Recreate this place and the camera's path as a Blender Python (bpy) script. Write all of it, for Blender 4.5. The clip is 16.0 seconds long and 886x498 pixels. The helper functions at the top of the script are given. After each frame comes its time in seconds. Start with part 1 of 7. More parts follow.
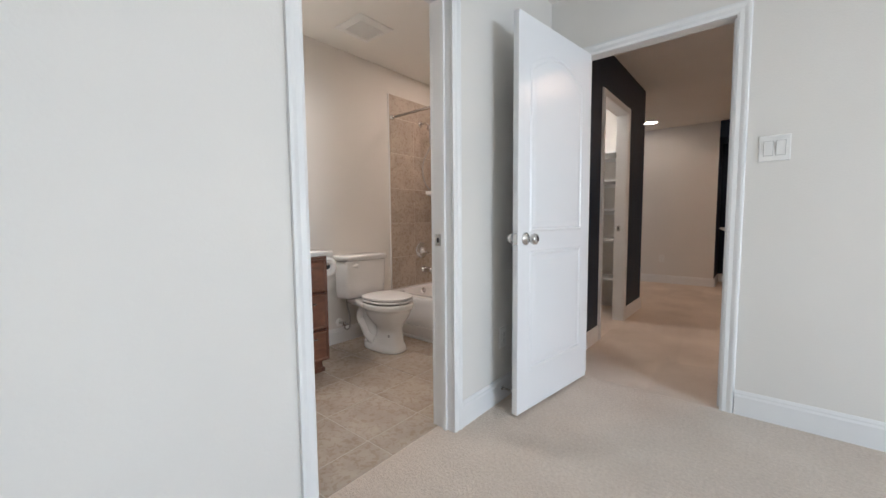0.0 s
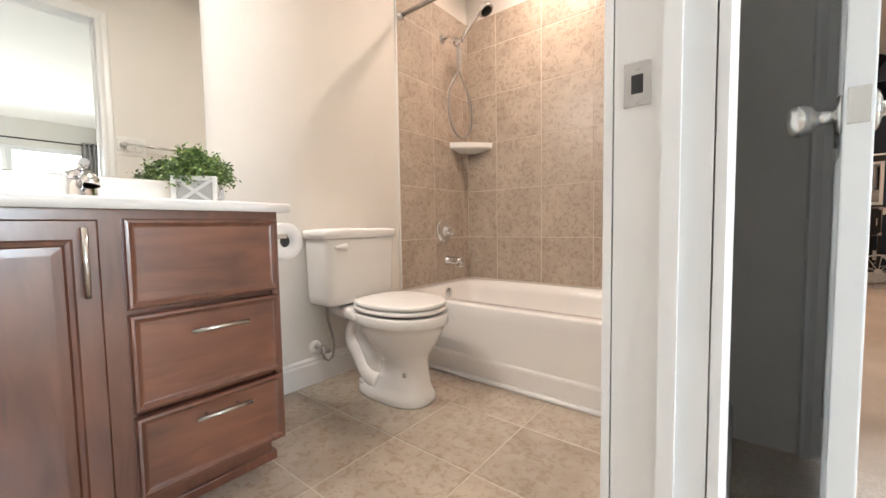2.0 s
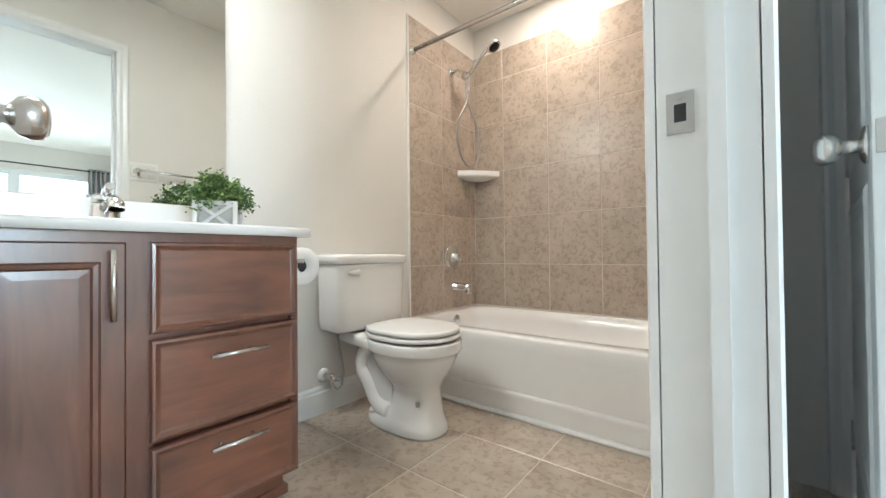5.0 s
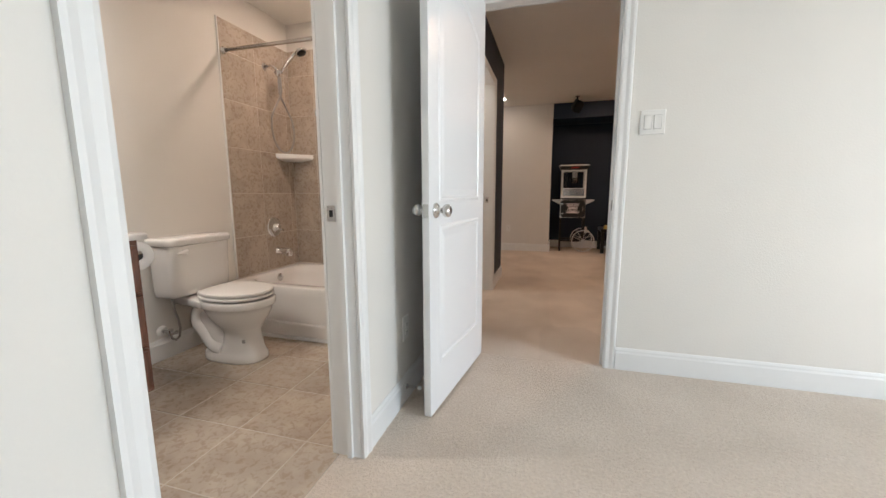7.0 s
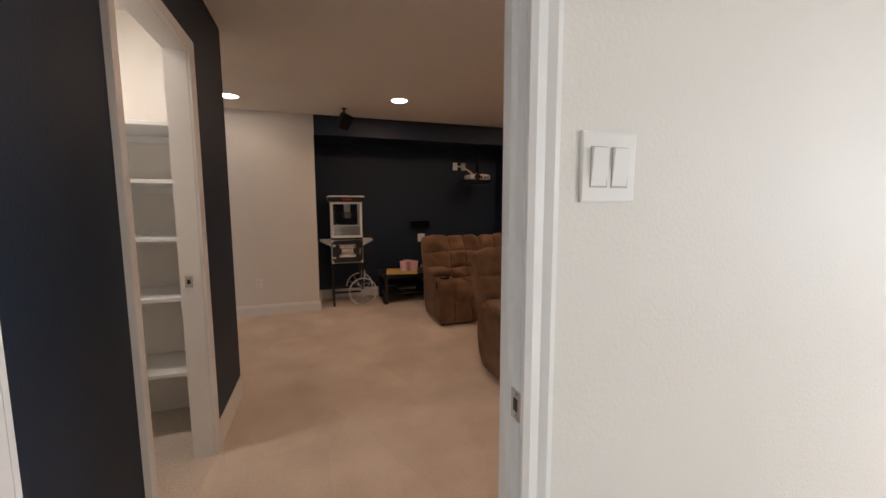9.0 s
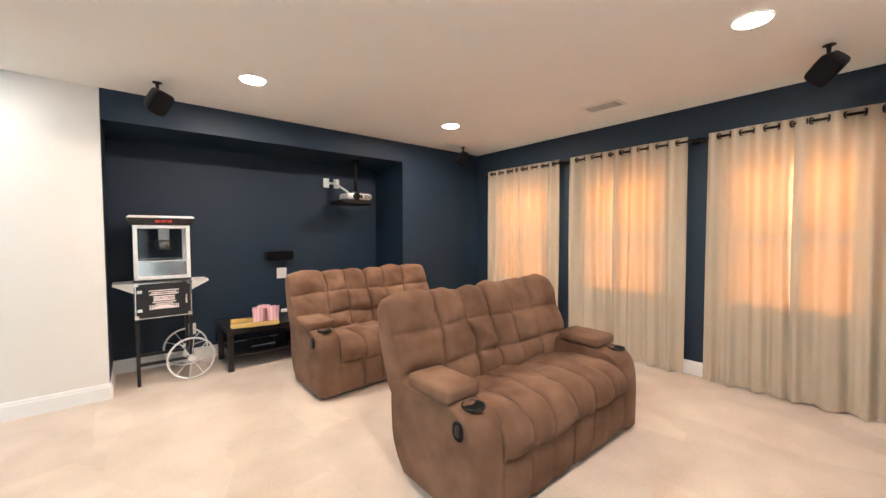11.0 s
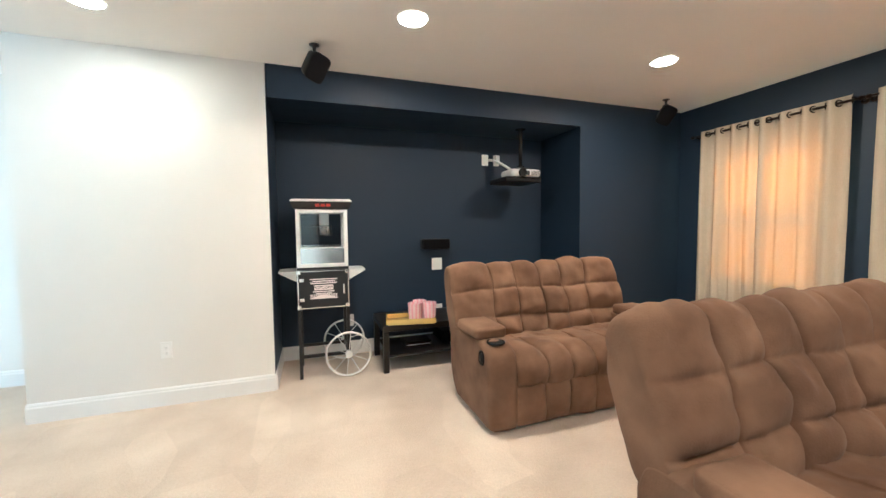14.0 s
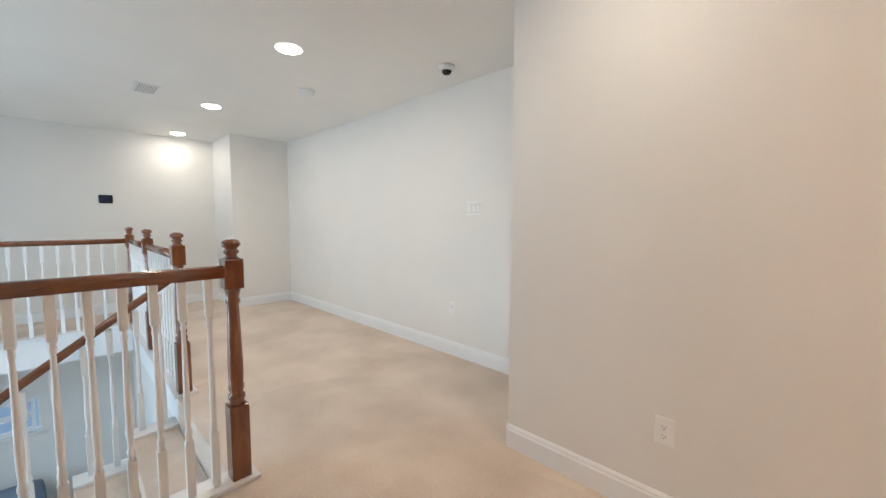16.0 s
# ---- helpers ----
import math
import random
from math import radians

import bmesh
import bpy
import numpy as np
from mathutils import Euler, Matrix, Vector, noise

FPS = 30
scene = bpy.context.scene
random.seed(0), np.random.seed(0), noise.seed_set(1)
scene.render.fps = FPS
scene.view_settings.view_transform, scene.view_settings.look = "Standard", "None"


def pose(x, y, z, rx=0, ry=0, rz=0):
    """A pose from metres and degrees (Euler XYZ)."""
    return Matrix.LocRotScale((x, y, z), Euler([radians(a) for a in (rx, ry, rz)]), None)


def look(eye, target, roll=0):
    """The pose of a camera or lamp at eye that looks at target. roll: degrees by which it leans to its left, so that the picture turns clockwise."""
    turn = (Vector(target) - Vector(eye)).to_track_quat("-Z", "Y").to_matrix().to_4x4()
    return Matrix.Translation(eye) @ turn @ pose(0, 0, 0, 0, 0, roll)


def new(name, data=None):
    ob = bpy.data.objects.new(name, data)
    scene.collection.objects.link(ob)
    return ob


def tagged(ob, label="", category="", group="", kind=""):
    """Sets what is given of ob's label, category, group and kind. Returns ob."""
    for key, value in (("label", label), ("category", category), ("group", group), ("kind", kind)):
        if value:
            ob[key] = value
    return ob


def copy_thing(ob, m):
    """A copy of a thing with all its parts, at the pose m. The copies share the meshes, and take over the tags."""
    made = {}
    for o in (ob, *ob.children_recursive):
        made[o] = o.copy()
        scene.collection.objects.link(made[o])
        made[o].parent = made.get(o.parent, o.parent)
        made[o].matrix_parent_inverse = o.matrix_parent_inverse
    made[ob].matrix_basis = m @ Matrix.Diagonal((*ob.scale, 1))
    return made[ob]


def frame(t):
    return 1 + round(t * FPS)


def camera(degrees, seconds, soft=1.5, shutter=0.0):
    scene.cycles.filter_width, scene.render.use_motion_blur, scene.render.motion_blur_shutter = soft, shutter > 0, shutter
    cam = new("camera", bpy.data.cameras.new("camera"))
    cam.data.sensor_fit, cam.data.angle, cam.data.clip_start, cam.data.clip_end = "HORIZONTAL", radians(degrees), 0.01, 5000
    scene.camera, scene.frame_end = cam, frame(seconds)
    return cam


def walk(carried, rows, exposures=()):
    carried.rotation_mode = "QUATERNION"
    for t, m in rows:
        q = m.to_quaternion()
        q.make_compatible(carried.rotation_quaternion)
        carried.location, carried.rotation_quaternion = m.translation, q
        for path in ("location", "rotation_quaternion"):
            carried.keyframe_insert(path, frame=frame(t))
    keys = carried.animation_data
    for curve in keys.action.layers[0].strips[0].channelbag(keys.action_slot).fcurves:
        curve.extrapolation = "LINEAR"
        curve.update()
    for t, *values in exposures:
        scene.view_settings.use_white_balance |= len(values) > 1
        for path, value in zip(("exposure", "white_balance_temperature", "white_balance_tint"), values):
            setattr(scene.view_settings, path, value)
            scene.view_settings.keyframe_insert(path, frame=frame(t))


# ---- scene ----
cam = camera(99.0, 16.0)
PATH = [
    (0, (0.269, 0.178, 1.029), (-1.005, 1.713, 0.879), -0.5),
    (0.5, (-0.034, 0.473, 0.876), (-1.255, 2.051, 0.737), -0.5),
    (1, (-0.317, 0.710, 0.793), (-1.530, 2.296, 0.666), -0.5),
    (1.5, (-0.564, 0.880, 0.764), (-1.788, 2.458, 0.664), -0.3),
    (2, (-0.802, 1.015, 0.755), (-2.045, 2.577, 0.636), -0.9),
    (2.5, (-1.023, 1.079, 0.71), (-2.262, 2.647, 0.62), -1.2),
    (3, (-1.155, 1.147, 0.685), (-2.404, 2.708, 0.609), -0.9),
    (3.5, (-1.194, 1.208, 0.709), (-2.448, 2.765, 0.675), -0.9),
    (4, (-1.151, 1.188, 0.746), (-2.353, 2.785, 0.811), -1.1),
    (4.2, (-1.129, 1.149, 0.745), (-2.32, 2.753, 0.837), -1.1),
    (6.3, (-0.233, 0.523, 0.826), (-1.527, 2.035, 0.625), -0.6),
    (6.5, (-0.185, 0.434, 0.873), (-1.29, 2.087, 0.655), -0.5),
    (7, (-0.165, 0.388, 1.006), (-0.712, 2.29, 0.713), -0.2),
    (7.5, (-0.134, 0.671, 1.104), (-0.166, 2.64, 0.754), -0.1),
    (8, (-0.163, 1.11, 1.196), (0.152, 3.054, 0.848), -0.0),
    (8.2, (-0.182, 1.304, 1.224), (0.222, 3.237, 0.907), 0.2),
    (10.3, (-0.178, 2.918, 1.315), (0.731, 4.695, 1.187), -0.6),
    (10.5, (-0.118, 2.97, 1.285), (0.87, 4.706, 1.172), -0.3),
    (11, (-0.055, 3.106, 1.299), (1.221, 4.644, 1.221), -0.2),
    (11.5, (-0.029, 3.15, 1.28), (1.603, 4.305, 1.226), -0.3),
    (12, (0.004, 3.189, 1.276), (1.804, 4.058, 1.226), -0.3),
    (12.5, (0.027, 3.311, 1.271), (1.837, 4.161, 1.218), -0.3),
    (13, (0.078, 3.479, 1.254), (1.703, 4.644, 1.198), -0.4),
    (13.5, (0.089, 3.698, 1.234), (1.289, 5.295, 1.15), -0.5),
    (14, (0.093, 3.982, 1.228), (0.744, 5.87, 1.115), -0.6),
    (14.5, (0.053, 4.326, 1.242), (0.031, 6.32, 1.089), -0.6),
    (15, (-0.039, 4.661, 1.173), (-0.749, 6.526, 1.039), -0.3),
    (15.5, (-0.221, 5.02, 1.204), (-1.371, 6.649, 1.057), 0.1),
    (16, (-0.495, 5.384, 1.252), (-1.897, 6.802, 1.1), 0.1),
]
EXPOSURES = [(0.0, 0.98, 5820, 11), (0.5, 1.14, 5870, 10), (1.0, 1.4, 5870, 8), (1.5, 1.7, 5920, 8), (2.0, 1.84, 6090, 10), (2.5, 1.92, 5730, 8), (3.5, 1.96, 5480, 1),
             (4.2, 1.92, 5230, -1), (6.3, 1.34, 6020, 6), (7.0, 1.2, 6120, 10), (7.5, 1.06, 6170, 10), (8.2, 0.82, 6120, 9), (9.0, 1.03, 6400, 14), (9.7, 1.68, 6900, 26),
             (10.3, 2.6, 6700, 27), (10.7, 2.89, 5800, 14), (11.0, 3.21, 4990, -2), (11.4, 3.31, 4580, -7), (12.0, 3.28, 4450, -7), (13.0, 3.42, 4400, -10), (13.5, 3.38, 4360, -10),
             (14.0, 3.13, 4820, -8), (14.5, 2.96, 5190, -3), (15.0, 2.83, 5530, 2), (15.5, 2.41, 5510, 4), (16.0, 2.22, 5610, 4)]
walk(cam, [(t, look(eye, target, roll)) for t, eye, target, roll in PATH], EXPOSURES)

# ---- world, sun and large lights ----
world = bpy.data.worlds.new("sky")
scene.world = world
world.use_nodes = True
wn = world.node_tree.nodes
sky = wn.new("ShaderNodeTexSky")
sky.sky_type = "NISHITA"
sky.sun_disc = False
sky.sun_elevation, sky.sun_rotation = radians(33.6), radians(92)
wn["Background"].inputs[1].default_value = 0.085
world.node_tree.links.new(sky.outputs[0], wn["Background"].inputs[0])

sun = new("sun", bpy.data.lights.new("sun", "SUN"))
sun.data.energy, sun.data.angle, sun.data.color = 5.0, radians(0.6), (1.0, 0.95, 0.88)
sun.matrix_world = look((10, -0.3, 6.65), (0, 0, 0))


def area(name, eye, target, w, h, watts, colour, disk=False):
    ob = new(name, bpy.data.lights.new(name, "AREA"))
    ob.data.shape = "DISK" if disk else "RECTANGLE"
    ob.data.size, ob.data.energy, ob.data.color = w, watts, colour
    if not disk:
        ob.data.size_y = h
    ob.matrix_world = look(eye, target)
    return ob


DAY = (0.78, 0.90, 1.0)
WARM = (1.0, 0.63, 0.41)
WARM_LOFT = (1.0, 0.72, 0.52)
area("window_light_bedroom", (4.285, 0.55, 1.42), (0, 0.6, -1.6), 1.6, 1.2, 58, (0.83, 0.93, 1.0))
area("window_light_foyer", (-4.3, 2.03, 0.25), (-4.25, 8, -3.6), 2.6, 3.5, 27, DAY)
for wy in (6.22, 4.93, 3.64):
    area("window_light_media", (3.96, wy, 1.69), (0, wy, 1.69), 0.70, 0.50, 1.55, (1.0, 0.86, 0.45))
    area("window_light_media", (3.96, wy, 1.07), (0, wy, 1.07), 0.70, 0.58, 1.0, (1.0, 0.74, 0.46))
CANS = [(-1.0, 6.53), (0.68, 6.18), (2.59, 6.16), (0.68, 3.64), (2.55, 3.64)]
LOFT_CANS = [(-3.18, 6.57), (-5.09, 6.57), (-6.85, 6.6)]
for (cx, cy), watts in zip(CANS + LOFT_CANS, (0.5, 4.1, 3.5, 3.9, 2.6, 1.8, 1.9, 0.3)):
    area("can_lamp", (cx, cy, 2.425), (cx, cy, 0), 0.12, 0.12, watts, WARM if cx > -0.9 else WARM_LOFT, True)
area("closet_lamp", (-1.30, 4.10, 2.42), (-1.30, 4.10, 0), 0.14, 0.14, 3.1, (1.0, 0.90, 0.80), True)
area("shower_can_lamp", (-1.72, 3.0, 2.425), (-1.72, 3.0, 0), 0.12, 0.12, 3.3, (1.0, 0.72, 0.55), True)
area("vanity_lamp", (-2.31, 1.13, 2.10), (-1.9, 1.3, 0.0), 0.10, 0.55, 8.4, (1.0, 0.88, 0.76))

# ---- materials ----
def mat(name, colour, rough=0.5, metal=0.0, spec=0.5, var=0.0, scale=8.0, bump=0.0, bump_scale=60.0, detail=4.0, colour2=None, coat=0.0, sheen=0.0):
    """A principled material with mottling at one scale and relief at another."""
    m = bpy.data.materials.new(name)
    m.use_nodes = True
    nt = m.node_tree
    b = nt.nodes["Principled BSDF"]
    b.inputs["Roughness"].default_value, b.inputs["Metallic"].default_value = rough, metal
    b.inputs["Specular IOR Level"].default_value = spec
    b.inputs["Coat Weight"].default_value = coat
    b.inputs["Sheen Weight"].default_value = sheen
    b.inputs["Base Color"].default_value = (*colour, 1)
    tc = nt.nodes.new("ShaderNodeTexCoord")
    if var or colour2:
        n = nt.nodes.new("ShaderNodeTexNoise")
        n.inputs["Scale"].default_value, n.inputs["Detail"].default_value = scale, detail
        nt.links.new(tc.outputs["Object"], n.inputs["Vector"])
        r = nt.nodes.new("ShaderNodeValToRGB")
        r.color_ramp.elements[0].position, r.color_ramp.elements[1].position = 0.3, 0.7
        c2 = colour2 or [c * (1 - var) for c in colour]
        r.color_ramp.elements[0].color, r.color_ramp.elements[1].color = (*c2, 1), (*colour, 1)
        nt.links.new(n.outputs["Fac"], r.inputs[0])
        nt.links.new(r.outputs[0], b.inputs["Base Color"])
        rr = nt.nodes.new("ShaderNodeMapRange")
        rr.inputs["To Min"].default_value, rr.inputs["To Max"].default_value = max(0.02, rough - 0.06), min(1, rough + 0.06)
        nt.links.new(n.outputs["Fac"], rr.inputs[0])
        nt.links.new(rr.outputs[0], b.inputs["Roughness"])
    if bump:
        n2 = nt.nodes.new("ShaderNodeTexNoise")
        n2.inputs["Scale"].default_value, n2.inputs["Detail"].default_value = bump_scale, 3
        nt.links.new(tc.outputs["Object"], n2.inputs["Vector"])
        bp = nt.nodes.new("ShaderNodeBump")
        bp.inputs["Strength"].default_value, bp.inputs["Distance"].default_value = bump, 0.01
        nt.links.new(n2.outputs["Fac"], bp.inputs["Height"])
        nt.links.new(bp.outputs[0], b.inputs["Normal"])
    return m


def wood(name, dark, light, rough, axis=2, coat=0.3):
    m = mat(name, light, rough, coat=coat)
    nt = m.node_tree
    b = nt.nodes["Principled BSDF"]
    b.inputs["Coat Roughness"].default_value, b.inputs["Coat IOR"].default_value = 0.23, 1.65
    tc = nt.nodes.new("ShaderNodeTexCoord")
    mp = nt.nodes.new("ShaderNodeMapping")
    stretch = [10.0, 10.0, 10.0]
    stretch[axis] = 1.8
    mp.inputs["Scale"].default_value = stretch
    n = nt.nodes.new("ShaderNodeTexNoise")
    n.inputs["Scale"].default_value, n.inputs["Detail"].default_value, n.inputs["Distortion"].default_value = 2.2, 7, 1.2
    big = nt.nodes.new("ShaderNodeTexNoise")
    big.inputs["Scale"].default_value = 5
    mx = nt.nodes.new("ShaderNodeMath")
    mx.operation = "MULTIPLY_ADD"
    mx.inputs[1].default_value = 0.5
    half = nt.nodes.new("ShaderNodeMath")
    half.operation = "MULTIPLY"
    half.inputs[1].default_value = 0.5
    r = nt.nodes.new("ShaderNodeValToRGB")
    r.color_ramp.elements[0].position, r.color_ramp.elements[1].position = 0.3, 0.72
    r.color_ramp.elements[0].color, r.color_ramp.elements[1].color = (*dark, 1), (*light, 1)
    bp = nt.nodes.new("ShaderNodeBump")
    bp.inputs["Strength"].default_value, bp.inputs["Distance"].default_value = 0.06, 0.004
    for a, c in ((tc.outputs["Object"], mp.inputs[0]), (mp.outputs[0], n.inputs["Vector"]), (tc.outputs["Object"], big.inputs["Vector"]), (n.outputs["Fac"], mx.inputs[0]),
                 (big.outputs["Fac"], half.inputs[0]), (half.outputs[0], mx.inputs[2]), (mx.outputs[0], r.inputs[0]), (r.outputs[0], b.inputs["Base Color"]),
                 (n.outputs["Fac"], bp.inputs["Height"]), (bp.outputs[0], b.inputs["Normal"])):
        nt.links.new(a, c)
    return m


def stone_tile(name, rough, tone=1.0, fleck=0.85):
    """Glazed beige ceramic with cloudy mottling; every tile differs a little."""
    m = mat(name, (0.5, 0.4, 0.31), rough)
    nt = m.node_tree
    b = nt.nodes["Principled BSDF"]
    g = nt.nodes.new("ShaderNodeNewGeometry")
    info = nt.nodes.new("ShaderNodeObjectInfo")
    off = nt.nodes.new("ShaderNodeVectorMath")
    off.operation = "ADD"
    big, small = nt.nodes.new("ShaderNodeTexNoise"), nt.nodes.new("ShaderNodeTexNoise")
    big.inputs["Scale"].default_value, big.inputs["Detail"].default_value, big.inputs["Distortion"].default_value = 7, 5, 0.6
    small.inputs["Scale"].default_value, small.inputs["Detail"].default_value, small.inputs["Distortion"].default_value = 38, 4, 0.9
    r1, r2 = nt.nodes.new("ShaderNodeValToRGB"), nt.nodes.new("ShaderNodeValToRGB")
    r1.color_ramp.elements[0].position, r1.color_ramp.elements[1].position = 0.3, 0.7
    r1.color_ramp.elements[0].color, r1.color_ramp.elements[1].color = (*[c * tone for c in (0.39, 0.325, 0.262)], 1), (*[c * tone for c in (0.50, 0.43, 0.355)], 1)
    r2.color_ramp.elements[0].position, r2.color_ramp.elements[1].position = 0.39, 0.49
    r2.color_ramp.elements[0].color, r2.color_ramp.elements[1].color = (0.76, 0.71, 0.66, 1), (1, 1, 1, 1)
    mul, hue = nt.nodes.new("ShaderNodeMix"), nt.nodes.new("ShaderNodeHueSaturation")
    mul.data_type, mul.blend_type = "RGBA", "MULTIPLY"
    mul.inputs["Factor"].default_value = fleck
    val = nt.nodes.new("ShaderNodeMapRange")
    val.inputs["To Min"].default_value, val.inputs["To Max"].default_value = 0.93, 1.07
    bp = nt.nodes.new("ShaderNodeBump")
    bp.inputs["Strength"].default_value, bp.inputs["Distance"].default_value = 0.12, 0.003
    sc = nt.nodes.new("ShaderNodeMath")
    sc.operation = "MULTIPLY"
    sc.inputs[1].default_value = 9.0
    for a, c in ((g.outputs["Position"], off.inputs[0]), (info.outputs["Random"], sc.inputs[0]), (sc.outputs[0], off.inputs[1]), (off.outputs[0], big.inputs["Vector"]),
                 (off.outputs[0], small.inputs["Vector"]), (big.outputs["Fac"], r1.inputs[0]), (small.outputs["Fac"], r2.inputs[0]), (r1.outputs[0], mul.inputs["A"]),
                 (r2.outputs[0], mul.inputs["B"]), (mul.outputs["Result"], hue.inputs["Color"]), (info.outputs["Random"], val.inputs[0]), (val.outputs[0], hue.inputs["Value"]),
                 (hue.outputs[0], b.inputs["Base Color"]), (big.outputs["Fac"], bp.inputs["Height"]), (bp.outputs[0], b.inputs["Normal"])):
        nt.links.new(a, c)
    return m


def carpet_material(name, tone, track, blotch, pile, lumps=0.40, tint=(1.0, 1.0, 1.0)):
    """Cut pile: fine tufts, lumps, broad shading and tracks of the vacuum cleaner."""
    m = mat(name, (0.5, 0.42, 0.34), 0.97, spec=0.1, sheen=0.25)
    nt = m.node_tree
    b = nt.nodes["Principled BSDF"]
    tc = nt.nodes.new("ShaderNodeTexCoord")
    broad, mid, fine = (nt.nodes.new("ShaderNodeTexNoise") for _ in range(3))
    for n, s, d in ((broad, 2.4, 6), (mid, 75, 5), (fine, 210, 3)):
        n.inputs["Scale"].default_value, n.inputs["Detail"].default_value = s, d
        nt.links.new(tc.outputs["Object"], n.inputs["Vector"])
    r = nt.nodes.new("ShaderNodeValToRGB")
    r.color_ramp.elements[0].position, r.color_ramp.elements[1].position = 0.32, 0.68
    r.color_ramp.elements[0].color, r.color_ramp.elements[1].color = (*[c * tone * k for c, k in zip((0.465, 0.38, 0.30), tint)], 1), (*[c * tone * k for c, k in zip((0.69, 0.60, 0.505), tint)], 1)
    add, add2 = nt.nodes.new("ShaderNodeMath"), nt.nodes.new("ShaderNodeMath")
    add.operation = add2.operation = "MULTIPLY_ADD"
    add.inputs[1].default_value, add2.inputs[1].default_value = lumps, blotch
    k = nt.nodes.new("ShaderNodeMath")
    k.operation = "MULTIPLY"
    k.inputs[1].default_value = 0.26
    mulc = nt.nodes.new("ShaderNodeMix")
    mulc.data_type, mulc.blend_type = "RGBA", "MULTIPLY"
    mulc.inputs["Factor"].default_value = 1.0
    # pile laid this way and that by the vacuum cleaner
    cells, tracks, warp = nt.nodes.new("ShaderNodeTexVoronoi"), nt.nodes.new("ShaderNodeValToRGB"), nt.nodes.new("ShaderNodeMapping")
    cells.distance = "MANHATTAN"
    cells.inputs["Scale"].default_value = 1.0
    warp.inputs["Rotation"].default_value, warp.inputs["Scale"].default_value = (0, 0, 0.7), (2.3, 1.0, 1)
    tracks.color_ramp.elements[0].color, tracks.color_ramp.elements[1].color = (1 - track, 1 - track * 1.06, 1 - track * 1.12, 1), (1, 1, 1, 1)
    nt.links.new(tc.outputs["Object"], warp.inputs[0])
    nt.links.new(warp.outputs[0], cells.inputs["Vector"])
    nt.links.new(cells.outputs["Color"], tracks.inputs[0])
    bp, bp2 = nt.nodes.new("ShaderNodeBump"), nt.nodes.new("ShaderNodeBump")
    bp.inputs["Strength"].default_value, bp.inputs["Distance"].default_value = pile, 0.013
    bp2.inputs["Strength"].default_value, bp2.inputs["Distance"].default_value = pile * 0.6, 0.02
    for a, c in ((fine.outputs["Fac"], k.inputs[0]), (k.outputs[0], add.inputs[2]), (mid.outputs["Fac"], add.inputs[0]), (add.outputs[0], add2.inputs[2]), (broad.outputs["Fac"], add2.inputs[0]),
                 (add2.outputs[0], r.inputs[0]), (r.outputs[0], mulc.inputs["A"]), (tracks.outputs[0], mulc.inputs["B"]), (mulc.outputs["Result"], b.inputs["Base Color"]), (mid.outputs["Fac"], bp2.inputs["Height"]), (fine.outputs["Fac"], bp.inputs["Height"]),
                 (bp2.outputs[0], bp.inputs["Normal"]), (bp.outputs[0], b.inputs["Normal"])):
        nt.links.new(a, c)
    return m


def curtain_material():
    """Cream woven cloth that lets light through."""
    m = bpy.data.materials.new("curtain_cloth")
    m.use_nodes = True
    nt = m.node_tree
    nt.nodes.remove(nt.nodes["Principled BSDF"])
    d, t, mx = nt.nodes.new("ShaderNodeBsdfDiffuse"), nt.nodes.new("ShaderNodeBsdfTranslucent"), nt.nodes.new("ShaderNodeMixShader")
    tc, w = nt.nodes.new("ShaderNodeTexCoord"), nt.nodes.new("ShaderNodeTexNoise")
    mp = nt.nodes.new("ShaderNodeMapping")
    mp.inputs["Scale"].default_value = (60, 60, 6)
    w.inputs["Scale"].default_value = 6
    r = nt.nodes.new("ShaderNodeValToRGB")
    r.color_ramp.elements[0].color, r.color_ramp.elements[1].color = (0.46, 0.41, 0.315, 1), (0.57, 0.51, 0.40, 1)
    t.inputs[0].default_value = (0.92, 0.25, 0.02, 1)
    mx.inputs[0].default_value = 0.036
    for a, c in ((tc.outputs["Object"], mp.inputs[0]), (mp.outputs[0], w.inputs["Vector"]), (w.outputs["Fac"], r.inputs[0]), (r.outputs[0], d.inputs[0]),
                 (d.outputs[0], mx.inputs[1]), (t.outputs[0], mx.inputs[2]), (mx.outputs[0], nt.nodes["Material Output"].inputs[0])):
        nt.links.new(a, c)
    return m


def glass_material(name, colour=(1, 1, 1), rough=0.0):
    m = bpy.data.materials.new(name)
    m.use_nodes = True
    nt = m.node_tree
    nt.nodes.remove(nt.nodes["Principled BSDF"])
    tr, gl, mx, fr = nt.nodes.new("ShaderNodeBsdfTransparent"), nt.nodes.new("ShaderNodeBsdfGlossy"), nt.nodes.new("ShaderNodeMixShader"), nt.nodes.new("ShaderNodeFresnel")
    tr.inputs[0].default_value = (*colour, 1)
    gl.inputs["Roughness"].default_value = 0.03 + rough
    fr.inputs[0].default_value = 1.45
    for a, c in ((fr.outputs[0], mx.inputs[0]), (tr.outputs[0], mx.inputs[1]), (gl.outputs[0], mx.inputs[2]), (mx.outputs[0], nt.nodes["Material Output"].inputs[0])):
        nt.links.new(a, c)
    return m


def glow(name, colour, strength):
    m = bpy.data.materials.new(name)
    m.use_nodes = True
    b = m.node_tree.nodes["Principled BSDF"]
    b.inputs["Base Color"].default_value = (0.8, 0.8, 0.8, 1)
    b.inputs["Emission Color"].default_value, b.inputs["Emission Strength"].default_value = (*colour, 1), strength
    return m


